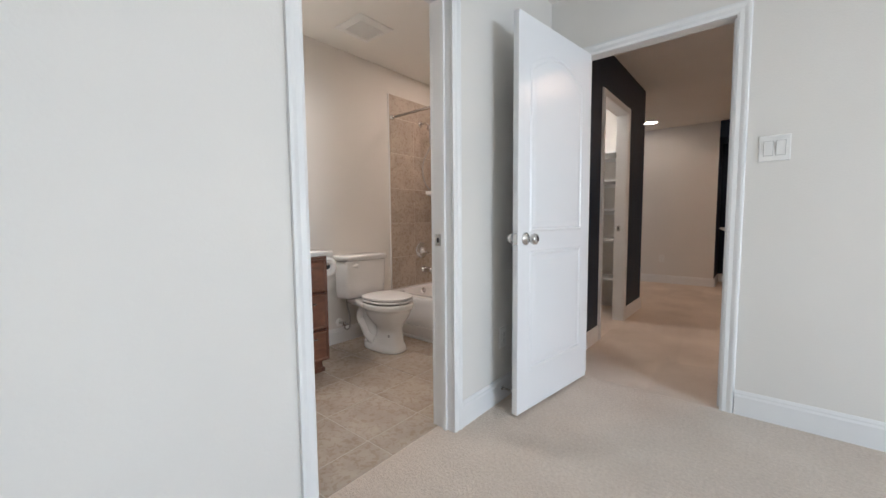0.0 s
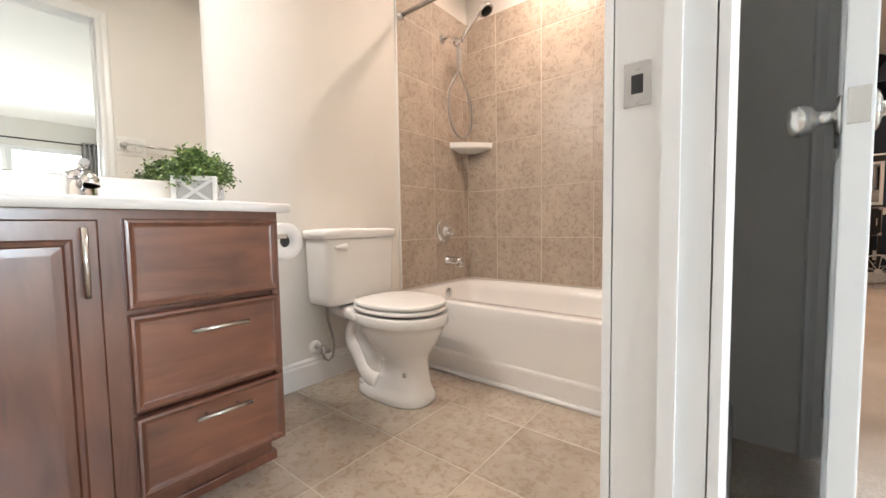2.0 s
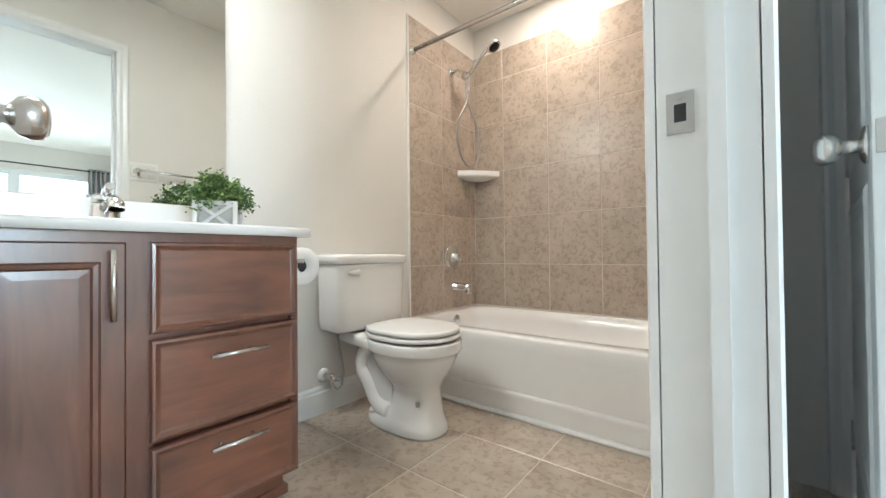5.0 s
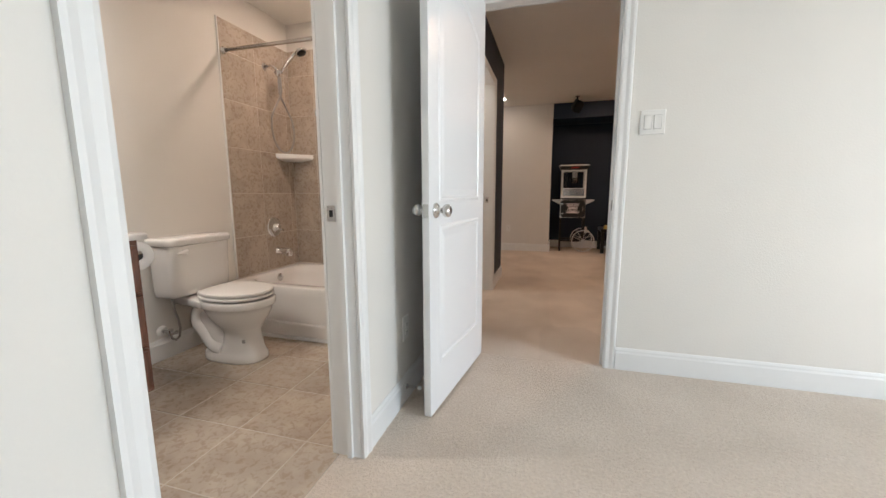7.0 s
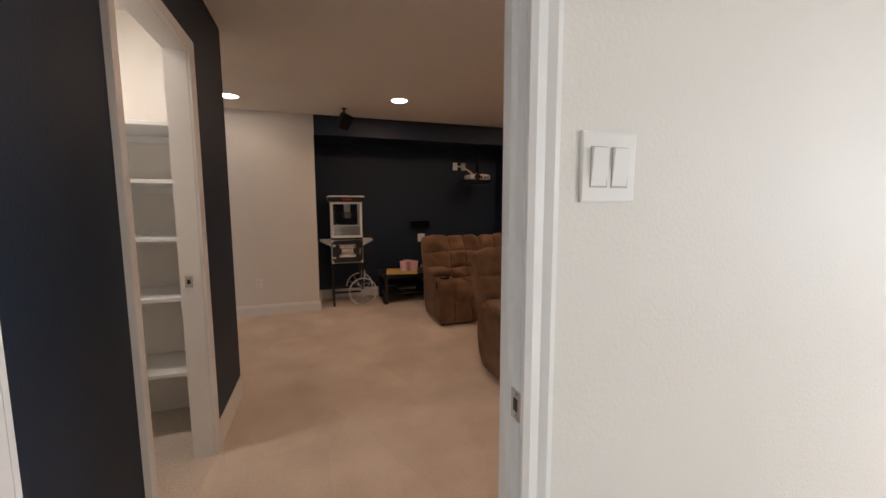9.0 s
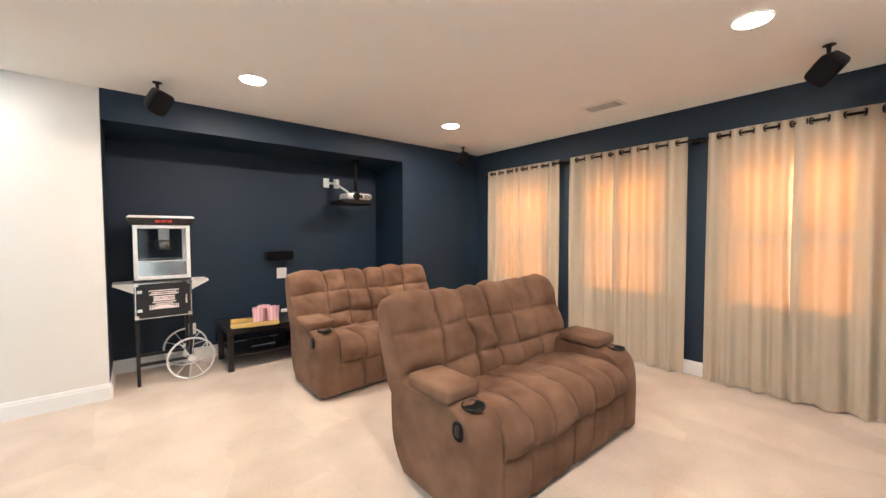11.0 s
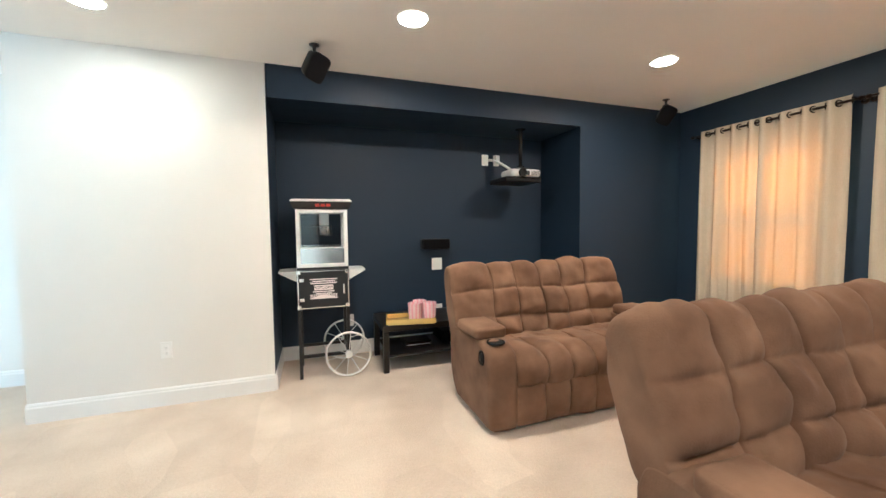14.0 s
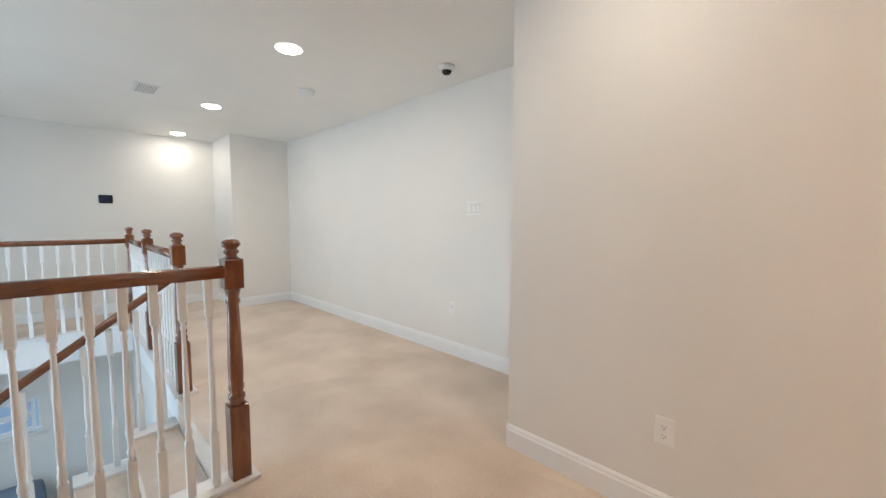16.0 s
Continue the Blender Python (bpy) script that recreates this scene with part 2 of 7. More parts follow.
M_WALL = mat("warm_white_wall_paint", (0.75, 0.725, 0.68), 0.62, var=0.03, scale=2.5, bump=0.10, bump_scale=110)
M_CEIL = mat("ceiling_paint", (0.86, 0.835, 0.785), 0.85, var=0.03, scale=2.0, bump=0.12, bump_scale=90)
M_NAVY = mat("navy_wall_paint", (0.014, 0.028, 0.052), 0.55, spec=0.35, var=0.10, scale=2.0, bump=0.10, bump_scale=110)
M_TRIM = mat("white_trim_paint", (0.80, 0.80, 0.79), 0.32, var=0.03, scale=6, bump=0.03, bump_scale=40)
M_DOOR = mat("white_door_paint", (0.80, 0.81, 0.82), 0.30, bump=0.015, bump_scale=50)
M_CARPET = carpet_material("carpet_pile", 1.32, 0.0, 0.34, 0.8, 0.40, (0.99, 1.0, 1.02))
M_CARPETM = carpet_material("vacuumed_carpet_pile", 1.27, 0.13, 0.50, 0.5, 0.22)
M_TILE = stone_tile("beige_wall_tile", 0.30)
M_FTILE = stone_tile("beige_floor_tile", 0.27, 1.02, 0.7)
M_GROUT = mat("tile_grout", (0.66, 0.60, 0.53), 0.9, var=0.12, scale=30)
M_FGROUT = mat("floor_grout", (0.56, 0.50, 0.43), 0.9, var=0.15, scale=30)
M_PORC = mat("white_porcelain", (0.82, 0.81, 0.79), 0.10, coat=0.5, var=0.02, scale=3)
M_TUB = mat("white_tub_enamel", (0.82, 0.80, 0.78), 0.16, coat=0.4, var=0.02, scale=3)
M_SEAT = mat("white_plastic_seat", (0.83, 0.82, 0.80), 0.25, var=0.02, scale=5)
M_CHROME = mat("chrome", (0.72, 0.72, 0.73), 0.10, 1.0, var=0.06, scale=9)
M_NICKEL = mat("satin_nickel", (0.66, 0.655, 0.64), 0.22, 1.0, var=0.10, scale=20)
M_HOSE = mat("ribbed_steel_hose", (0.40, 0.39, 0.38), 0.3, 1.0, bump=0.6, bump_scale=260)
M_WOOD = wood("cherry_cabinet_wood_upright", (0.066, 0.020, 0.009), (0.180, 0.062, 0.030), 0.36, 2, 0.9)
M_WOODH = wood("cherry_cabinet_wood", (0.074, 0.023, 0.011), (0.215, 0.076, 0.037), 0.34, 1, 1.0)
M_RAIL = wood("stained_oak", (0.10, 0.032, 0.012), (0.27, 0.095, 0.038), 0.22, 2, 0.5)
M_RAILH = wood("stained_oak_rail", (0.10, 0.032, 0.012), (0.27, 0.095, 0.038), 0.22, 1, 0.5)
M_COUNTER = mat("white_cultured_marble", (0.80, 0.79, 0.77), 0.14, var=0.03, scale=5, coat=0.3)
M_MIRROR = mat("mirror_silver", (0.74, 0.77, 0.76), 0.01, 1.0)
M_GLASS = glass_material("window_glass")
M_ACRYL = glass_material("clear_pane", (0.93, 0.94, 0.94))
M_LEAF = mat("plant_leaf", (0.115, 0.185, 0.050), 0.36, colour2=(0.030, 0.075, 0.015), scale=30, detail=2)
M_LEAF2 = mat("young_leaf", (0.30, 0.38, 0.11), 0.36, colour2=(0.10, 0.18, 0.035), scale=30, detail=2)
M_WASH = mat("whitewashed_wood", (0.74, 0.73, 0.71), 0.7, colour2=(0.55, 0.54, 0.53), scale=18, detail=6, bump=0.2, bump_scale=70)
M_GREYBOARD = mat("grey_board", (0.50, 0.49, 0.47), 0.8, var=0.25, scale=14, bump=0.2, bump_scale=60)
M_PLATE = mat("white_plastic_plate", (0.80, 0.79, 0.76), 0.35, var=0.02, scale=20)
M_SLOT = mat("dark_slot", (0.03, 0.03, 0.03), 0.6)
M_BLACK = mat("black_plastic", (0.008, 0.008, 0.009), 0.5, spec=0.22, var=0.2, scale=20)
M_BLACKM = mat("black_painted_metal", (0.010, 0.010, 0.011), 0.35, var=0.2, scale=14)
M_CLOTH = mat("black_speaker_cloth", (0.006, 0.006, 0.007), 0.95, spec=0.1, bump=0.4, bump_scale=300)
M_BLACKWOOD = mat("black_lacquered_wood", (0.010, 0.009, 0.008), 0.3, var=0.3, scale=12)
M_CURTAIN = curtain_material()
M_ROD = mat("dark_bronze_rod", (0.028, 0.020, 0.016), 0.38, 0.8, var=0.2, scale=20)
M_SOFA = mat("brown_microfibre", (0.226, 0.136, 0.086), 0.95, spec=0.1, colour2=(0.116, 0.066, 0.041), scale=4.5, detail=7, sheen=0.04, bump=0.16, bump_scale=140)
M_SCREEN = mat("matt_white_screen", (0.51, 0.53, 0.57), 0.9, var=0.01, scale=2)
M_VELVET = mat("black_velvet_frame", (0.008, 0.008, 0.009), 0.95, spec=0.1, bump=0.1, bump_scale=200)
M_ALU = mat("brushed_aluminium", (0.80, 0.80, 0.79), 0.36, 0.25, var=0.10, scale=20)
M_STEEL = mat("polished_steel", (0.66, 0.65, 0.63), 0.2, 1.0, var=0.15, scale=12)
M_CUPRIM = mat("dark_chrome_rim", (0.045, 0.045, 0.045), 0.25, 0.8, var=0.2, scale=12)
M_RED = mat("red_sign_paint", (0.45, 0.03, 0.02), 0.35, var=0.1, scale=10)
M_PAPER = mat("tissue_paper", (0.84, 0.82, 0.79), 0.95, bump=0.15, bump_scale=90)
M_PINK = mat("pink_card", (0.82, 0.42, 0.48), 0.6, var=0.05, scale=10)
M_CARD = mat("white_card", (0.82, 0.73, 0.73), 0.6, var=0.04, scale=10)
M_STRIPE = mat("pale_pink_card", (0.83, 0.62, 0.65), 0.6, var=0.04, scale=10)
M_TRAY = mat("yellow_tray", (0.66, 0.48, 0.15), 0.45, var=0.12, scale=9)
M_GREYCLOTH = mat("grey_curtain_cloth", (0.42, 0.41, 0.40), 0.9, var=0.1, scale=40)
M_BLIND = mat("white_blind_slat", (0.82, 0.80, 0.74), 0.5)
M_LAMP = glow("lamp_lens", (1.0, 0.86, 0.70), 14.0)
M_FLOORWOOD = wood("dark_floor_boards", (0.05, 0.025, 0.014), (0.16, 0.09, 0.05), 0.3, 0)
M_BLUE = mat("blue_grey_upholstery", (0.16, 0.20, 0.26), 0.8, var=0.2, scale=9)


# ---- mesh helpers ----
def box(bm, x0, y0, z0, x1, y1, z1, mi=0, pick=None):
    """A closed box; pick maps a face normal such as '+x' to a material slot."""
    v = [bm.verts.new(p) for p in ((x0, y0, z0), (x1, y0, z0), (x1, y1, z0), (x0, y1, z0), (x0, y0, z1), (x1, y0, z1), (x1, y1, z1), (x0, y1, z1))]
    for key, idx in (("-z", (0, 3, 2, 1)), ("+z", (4, 5, 6, 7)), ("-y", (0, 1, 5, 4)), ("+x", (1, 2, 6, 5)), ("+y", (2, 3, 7, 6)), ("-x", (3, 0, 4, 7))):
        f = bm.faces.new([v[i] for i in idx])
        f.material_index = (pick or {}).get(key, mi)
    return v


def soft_box(bm, x0, y0, z0, x1, y1, z1, r=0.004, seg=2, mi=0):
    """A box with rounded edges."""
    b2 = bmesh.new()
    box(b2, x0, y0, z0, x1, y1, z1, mi)
    r = min(r, 0.49 * min(abs(x1 - x0), abs(y1 - y0), abs(z1 - z0)))
    bmesh.ops.bevel(b2, geom=b2.edges[:], offset=r, segments=seg, affect="EDGES", profile=0.5)
    for f in b2.faces:
        f.material_index = mi
    join(bm, b2)


def join(bm, b2, m=None):
    if m is not None:
        bmesh.ops.transform(b2, matrix=m, verts=b2.verts[:])
    vs = {v: bm.verts.new(v.co) for v in b2.verts}
    for f in b2.faces:
        try:
            g = bm.faces.new([vs[v] for v in f.verts])
            g.material_index, g.smooth = f.material_index, f.smooth
        except ValueError:
            pass
    b2.free()


def rod(bm, a, b, r, seg=12, r2=None, caps=True, mi=0):
    """A round bar from a to b."""
    a, b = Vector(a), Vector(b)
    q = (b - a).to_track_quat("Z", "Y").to_matrix()
    rings = []
    for p, rr in ((a, r), (b, r if r2 is None else r2)):
        rings.append([bm.verts.new(p + q @ Vector((rr * math.cos(2 * math.pi * i / seg), rr * math.sin(2 * math.pi * i / seg), 0))) for i in range(seg)])
    for i in range(seg):
        f = bm.faces.new((rings[0][i], rings[0][(i + 1) % seg], rings[1][(i + 1) % seg], rings[1][i]))
        f.smooth, f.material_index = True, mi
    if caps:
        bm.faces.new(rings[0][::-1]).material_index = mi
        bm.faces.new(rings[1]).material_index = mi


def tube(bm, pts, r, seg=10, mi=0):
    """A round tube along a line of points."""
    pts = [Vector(p) for p in pts]
    rings = []
    side = None
    for i, p in enumerate(pts):
        d = (pts[min(i + 1, len(pts) - 1)] - pts[max(i - 1, 0)]).normalized()
        if side is None:
            side = d.orthogonal().normalized()
        side = (side - d * side.dot(d)).normalized()
        up = d.cross(side)
        rings.append([bm.verts.new(p + r * (math.cos(2 * math.pi * k / seg) * side + math.sin(2 * math.pi * k / seg) * up)) for k in range(seg)])
    for a, b in zip(rings, rings[1:]):
        for k in range(seg):
            f = bm.faces.new((a[k], a[(k + 1) % seg], b[(k + 1) % seg], b[k]))
            f.smooth, f.material_index = True, mi
    bm.faces.new(rings[0][::-1])
    bm.faces.new(rings[-1])


def lathe(bm, profile, centre=(0, 0, 0), axis="z", seg=20, mi=0):
    """Turns a profile of (radius, height) about an axis through centre."""
    c = Vector(centre)
    rings = []
    for r, h in profile:
        ring = []
        for i in range(seg):
            u, v = r * math.cos(2 * math.pi * i / seg), r * math.sin(2 * math.pi * i / seg)
            ring.append(bm.verts.new(c + Vector({"z": (u, v, h), "x": (h, u, v), "y": (v, h, u)}[axis])))
        rings.append(ring)
    for a, b in zip(rings, rings[1:]):
        for i in range(seg):
            f = bm.faces.new((a[i], a[(i + 1) % seg], b[(i + 1) % seg], b[i]))
            f.smooth, f.material_index = True, mi
    bm.faces.new(rings[0][::-1]).material_index = mi
    bm.faces.new(rings[-1]).material_index = mi


def loft(bm, rings, close=True, mi=0, smooth=True):
    """Skins rings of points, all of one length."""
    vr = [[bm.verts.new(p) for p in ring] for ring in rings]
    n = len(vr[0])
    for a, b in zip(vr, vr[1:]):
        for i in range(n if close else n - 1):
            f = bm.faces.new((a[i], a[(i + 1) % n], b[(i + 1) % n], b[i]))
            f.smooth, f.material_index = smooth, mi
    return vr


def oval(cx, cy, z, rx, ry, n=28, power=2.0):
    out = []
    for i in range(n):
        t = 2 * math.pi * i / n
        c, s = math.cos(t), math.sin(t)
        out.append((cx + rx * math.copysign(abs(c) ** (2 / power), c), cy + ry * math.copysign(abs(s) ** (2 / power), s), z))
    return out


def smooth_profile(pts, n):
    """A rounded line through points, with arc length."""
    out = []
    for i in range(len(pts) - 1):
        p0, p1, p2, p3 = (Vector((0, *pts[max(0, min(len(pts) - 1, i + k))])) for k in (-1, 0, 1, 2))
        for s in range(n):
            u = s / n
            out.append(0.5 * (2 * p1 + (p2 - p0) * u + (2 * p0 - 5 * p1 + 4 * p2 - p3) * u * u + (3 * p1 - p0 - 3 * p2 + p3) * u ** 3))
    out.append(Vector((0, *pts[-1])))
    length = [0.0]
    for a, c in zip(out, out[1:]):
        length.append(length[-1] + (c - a).length)
    return out, length


def mesh_of(name, bm, mats):
    bmesh.ops.recalc_face_normals(bm, faces=bm.faces[:])
    me = bpy.data.meshes.new(name)
    bm.to_mesh(me)
    bm.free()
    for m in mats if isinstance(mats, (list, tuple)) else (mats,):
        me.materials.append(m)
    return me


def part(name, bm, material, parent=None, label=""):
    ob = new(name, mesh_of(name, bm, material))
    if parent is not None:
        ob.parent = parent
    return tagged(ob, label)


def thing(name, label, category, at=(0, 0, 0), group="", turn=0.0):
    ob = new(name)
    ob.empty_display_size = 0.1
    ob.matrix_world = pose(*at, 0, 0, turn)
    return tagged(ob, label, category, group)


def structure(name, bm, material, label, category, parent=None):
    ob = part(name, bm, material, parent, label)
    if parent is None:
        tagged(ob, label, category, kind="structure")
    return ob


# ---- the setting ----
H = 2.44
BX, BXI = -0.83, -0.945          # bedroom and bath faces of the wall between them
BY, MY = 2.645, 2.715            # bedroom and media room faces of the wall between them
WX = 3.905                       # media room window wall
NY, NB = 7.08, 7.75              # north wall, and the back of the niche
LY = 7.90                        # loft north wall
CX, CY = -0.745, 4.955           # closet wall and where it ends
TX, TY = -2.435, 3.373           # bath wall behind the tank, and tiled back wall

for nm, material, label, areas in (
        ("floor_bedroom", M_CARPET, "beige cut-pile bedroom carpet", ((-0.925, -2.3, 4.3, BY),)),
        ("floor_media", M_CARPETM, "pale beige cut-pile carpet with vacuum tracks", ((-0.745, BY, WX, 4.955), (-2.36, 4.955, WX, NY), (-0.2, NY, 2.59, NB))),
        ("floor_loft", M_CARPETM, "beige cut-pile loft carpet with trodden patches", ((-7.2, 5.95, -2.36, LY), (-2.36, NY, -1.66, LY), (-7.2, 2.0, -6.25, 5.95))),
        ("floor_closet", M_CARPET, "beige cut-pile carpet of the linen closet", ((-1.75, 3.45, -0.745, 4.85),))):
    bm = bmesh.new()
    for x0, y0, x1, y1 in areas:
        box(bm, x0, y0, -0.12, x1, y1, 0.0)
    structure(nm, bm, material, label, "carpet floor")

bm = bmesh.new()
box(bm, TX, 0.6, -0.12, -0.925, TY, -0.0015)
bath_floor = structure("floor_bath", bm, M_FGROUT, "beige mottled ceramic tile floor with pale grout", "tile floor")

bm = bmesh.new()
for x0, y0, x1, y1 in ((-2.6, -2.4, 4.4, MY), (-2.6, MY, 4.1, 8.0), (-7.4, 1.9, -2.6, 8.0)):
    box(bm, x0, y0, H, x1, y1, H + 0.12)
structure("ceiling", bm, M_CEIL, "flat off-white painted ceiling", "ceiling")


def wall(name, boxes, mats, pick, label, category="wall"):
    b = bmesh.new()
    for q in boxes:
        box(b, *q, pick=pick)
    return structure(name, b, mats, label, category)


# bedroom
wall("wall_bath_door", [(BXI, -2.3, 0, BX, 0.82, H), (BXI, 1.578, 0, BX, BY, H), (BXI, 0.82, 2.05, BX, 1.578, H), (BXI, BY, 0, BX, TY + 0.1, H)], [M_WALL], None, "cream painted wall with a doorway to the bathroom")
wall("wall_bedroom_north", [(BX, BY, 0, -0.60, MY, H), (0.16, BY, 0, 4.3, MY, H), (-0.60, BY, 2.05, 0.16, MY, H)], [M_WALL, M_NAVY], {"+y": 1}, "partition painted cream towards the bedroom and navy towards the media room")
wall("wall_bedroom_south", [(BXI, -2.4, 0, 4.4, -2.3, H)], [M_WALL], None, "cream painted bedroom wall")
wall("wall_bedroom_east", [(4.3, -2.3, 0, 4.4, -0.35, H), (4.3, 2.35, 0, 4.4, MY, H), (4.3, -0.35, 0, 4.4, 2.35, 0.8), (4.3, -0.35, 2.05, 4.4, 2.35, H)], [M_WALL], None, "cream painted bedroom wall with a sunny window")
# bath
wall("wall_bath_west", [(TX - 0.1, 0.5, 0, TX, TY + 0.1, H)], [M_WALL], None, "cream painted bathroom wall behind mirror and tank")
wall("wall_bath_south", [(TX, 0.5, 0, BXI, 0.6, H)], [M_WALL], None, "cream painted bathroom wall")
wall("wall_bath_north", [(TX, TY + 0.012, 0, BXI, TY + 0.1, H)], [M_WALL], None, "cream painted wall above the tub tiles")
# closet block and hall
wall("wall_closet", [(CX - 0.1, MY, 0, CX, 3.50, H), (CX - 0.1, 4.24, 0, CX, CY, H), (CX - 0.1, 3.50, 2.05, CX, 4.24, H), (BX, BY, 0, CX - 0.1, MY, H)], [M_NAVY, M_WALL], {"-x": 1, "-y": 1, "+y": 1}, "navy painted wall with the closet doorway")
wall("wall_closet_back", [(-1.85, TY + 0.1, 0, -1.75, CY, H), (-1.75, 4.85, 0, CX - 0.1, CY, H), (-2.36, 4.855, 0, -1.85, CY, H), (-1.75, TY + 0.1, 0, CX - 0.1, TY + 0.12, H)], [M_WALL], None, "cream painted closet walls")
# media room
W1, W2, W3 = (5.79, 6.65), (4.50, 5.36), (3.21, 4.07)
boxes = []
ends = [MY - 0.07, *W3, *W2, *W1, NY + 0.1]
for k in range(0, 8, 2):
    boxes.append((WX, ends[k], 0, WX + 0.14, ends[k + 1], H))
for a, b in (W1, W2, W3):
    boxes += [(WX, a, 0, WX + 0.14, b, 0.73), (WX, a, 1.99, WX + 0.14, b, H)]
wall("wall_media_windows", boxes, [M_NAVY], None, "navy painted wall with three curtained windows")
wall("wall_media_north", [(2.59, NY, 0, WX, NB + 0.1, H), (-0.2, NY, 2.20, 2.59, NB + 0.1, H), (-0.2, NB, 0, 2.59, NB + 0.1, 2.20), (-0.204, NY + 0.003, 0, -0.2, NB, 2.20)], [M_NAVY], None, "navy painted wall with a deep niche")
wall("wall_cream_pier", [(-1.66, NY, 0, -0.204, NB + 0.1, H), (-1.66, NB + 0.1, 0, -1.56, LY, H)], [M_WALL], None, "cream painted wall pier beside the niche")
# loft
wall("wall_loft_north", [(-6.45, LY, 0, -1.56, LY + 0.1, H)], [M_WALL], None, "long cream loft wall lit by daylight")
wall("wall_loft_jog", [(-7.2, 7.10, 0, -6.35, LY + 0.1, H)], [M_WALL], None, "cream wall jog at the end of the loft")
wall("wall_loft_west", [(-7.3, 1.9, 0, -7.2, LY + 0.1, H), (-7.3, 1.9, -2.8, -7.2, 4.34, 0), (-7.3, 5.1, -2.8, -7.2, 6.1, 0), (-7.3, 4.34, -2.8, -7.2, 5.1, -1.36), (-7.3, 4.34, -0.92, -7.2, 5.1, 0)], [M_WALL], None, "cream far wall of the loft and foyer")
wall("wall_foyer_south", [(-7.2, 1.9, -2.8, -5.7, 2.0, H), (-2.9, 1.9, -2.8, -2.54, 2.0, H), (-5.7, 1.9, -2.8, -2.9, 2.0, -1.6), (-5.7, 1.9, 2.1, -2.9, 2.0, H)], [M_WALL], None, "cream foyer wall with a tall window")
wall("wall_stair_side", [(-2.36, 2.0, -2.8, -2.26, 5.9, -0.12), (-2.36, 3.475, 0.0, -2.26, 4.855, H)], [M_WALL], None, "cream painted stairwell wall")
wall("wall_foyer_north", [(-7.2, 6.0, -2.8, -2.36, 6.1, -0.12)], [M_WALL], None, "cream foyer wall under the loft")
bm = bmesh.new()
box(bm, -7.3, 1.9, -2.9, -2.26, 6.1, -2.8)
structure("floor_foyer", bm, M_FLOORWOOD, "dark wooden floor of the storey below", "wood floor")


def baseboard(name, runs, label="white painted baseboard with a moulded top edge"):
    """Runs of moulded board: start, end on plan and the side that faces the room."""
    b = bmesh.new()
    for (ax, ay), (bx, by), (nx, ny) in runs:
        prof = ((0.0, 0.0), (0.014, 0.0), (0.014, 0.098), (0.010, 0.108), (0.010, 0.116), (0.004, 0.128), (0.0, 0.128))
        va = [b.verts.new((ax + nx * d, ay + ny * d, z)) for d, z in prof]
        vb = [b.verts.new((bx + nx * d, by + ny * d, z)) for d, z in prof]
        for i in range(len(prof)):
            b.faces.new((va[i], va[(i + 1) % 7], vb[(i + 1) % 7], vb[i]))
        b.faces.new(va)
        b.faces.new(vb[::-1])
    return structure(name, b, M_TRIM, label, "baseboard")


baseboard("baseboard_bedroom", [((BX, 1.6225), (BX, BY), (1, 0)), ((0.213, BY), (4.3, BY), (0, -1)), ((BX, -2.3), (BX, 0.765), (1, 0)), ((BX, -2.3), (4.3, -2.3), (0, 1)), ((4.3, -2.3), (4.3, BY), (-1, 0))])
baseboard("baseboard_hall", [((CX, MY), (CX, 3.435), (1, 0)), ((CX, 4.305), (CX, CY), (1, 0))])
baseboard("baseboard_media", [((0.21, MY), (WX, MY), (0, 1)), ((WX, MY), (WX, NY), (-1, 0)), ((2.59, NY), (WX, NY), (0, -1)), ((-0.2, NB), (2.59, NB), (0, -1)), ((-0.2, NY), (-0.2, NB), (1, 0)), ((2.59, NY), (2.59, NB), (-1, 0)), ((-1.66, NY), (-0.2, NY), (0, -1)), ((-1.66, NY), (-1.66, LY), (-1, 0))])
baseboard("baseboard_loft", [((-6.35, LY), (-1.66, LY), (0, -1)), ((-6.35, 7.10), (-6.35, LY), (1, 0)), ((-7.2, 7.10), (-6.35, 7.10), (0, -1)), ((-7.2, 2.0), (-7.2, 7.10), (1, 0)), ((-2.36, CY), (CX, CY), (0, 1))])
baseboard("baseboard_bath", [((TX, 1.60), (TX, 2.53), (1, 0)), ((BXI, 1.6305), (BXI, 2.53), (-1, 0)), ((TX, 0.6), (BXI, 0.6), (0, 1))])


def casing(name, axis, face, out, a, b, top, label, width=0.062):
    """Moulded door casing on one face of a wall; axis is the way the wall runs."""
    bmk = bmesh.new()
    prof = ((0.0, 0.0), (0.0, 0.011), (0.012, 0.015), (0.030, 0.013), (0.046, 0.018), (0.056, 0.017), (width, 0.0))
    pts = [(a, 0.0, -1, 0), (a, top, -1, 1), (b, top, 1, 1), (b, 0.0, 1, 0)]
    rings = []
    for u, z, su, sz in pts:
        ring = []
        for w, d in prof:
            p, q = u + su * w, z + sz * w
            ring.append((face + out * d, p, q) if axis == "y" else (p, face + out * d, q))
        rings.append(ring)
    loft(bmk, rings, close=True, smooth=False)
    return structure(name, bmk, M_TRIM, label, "door casing")


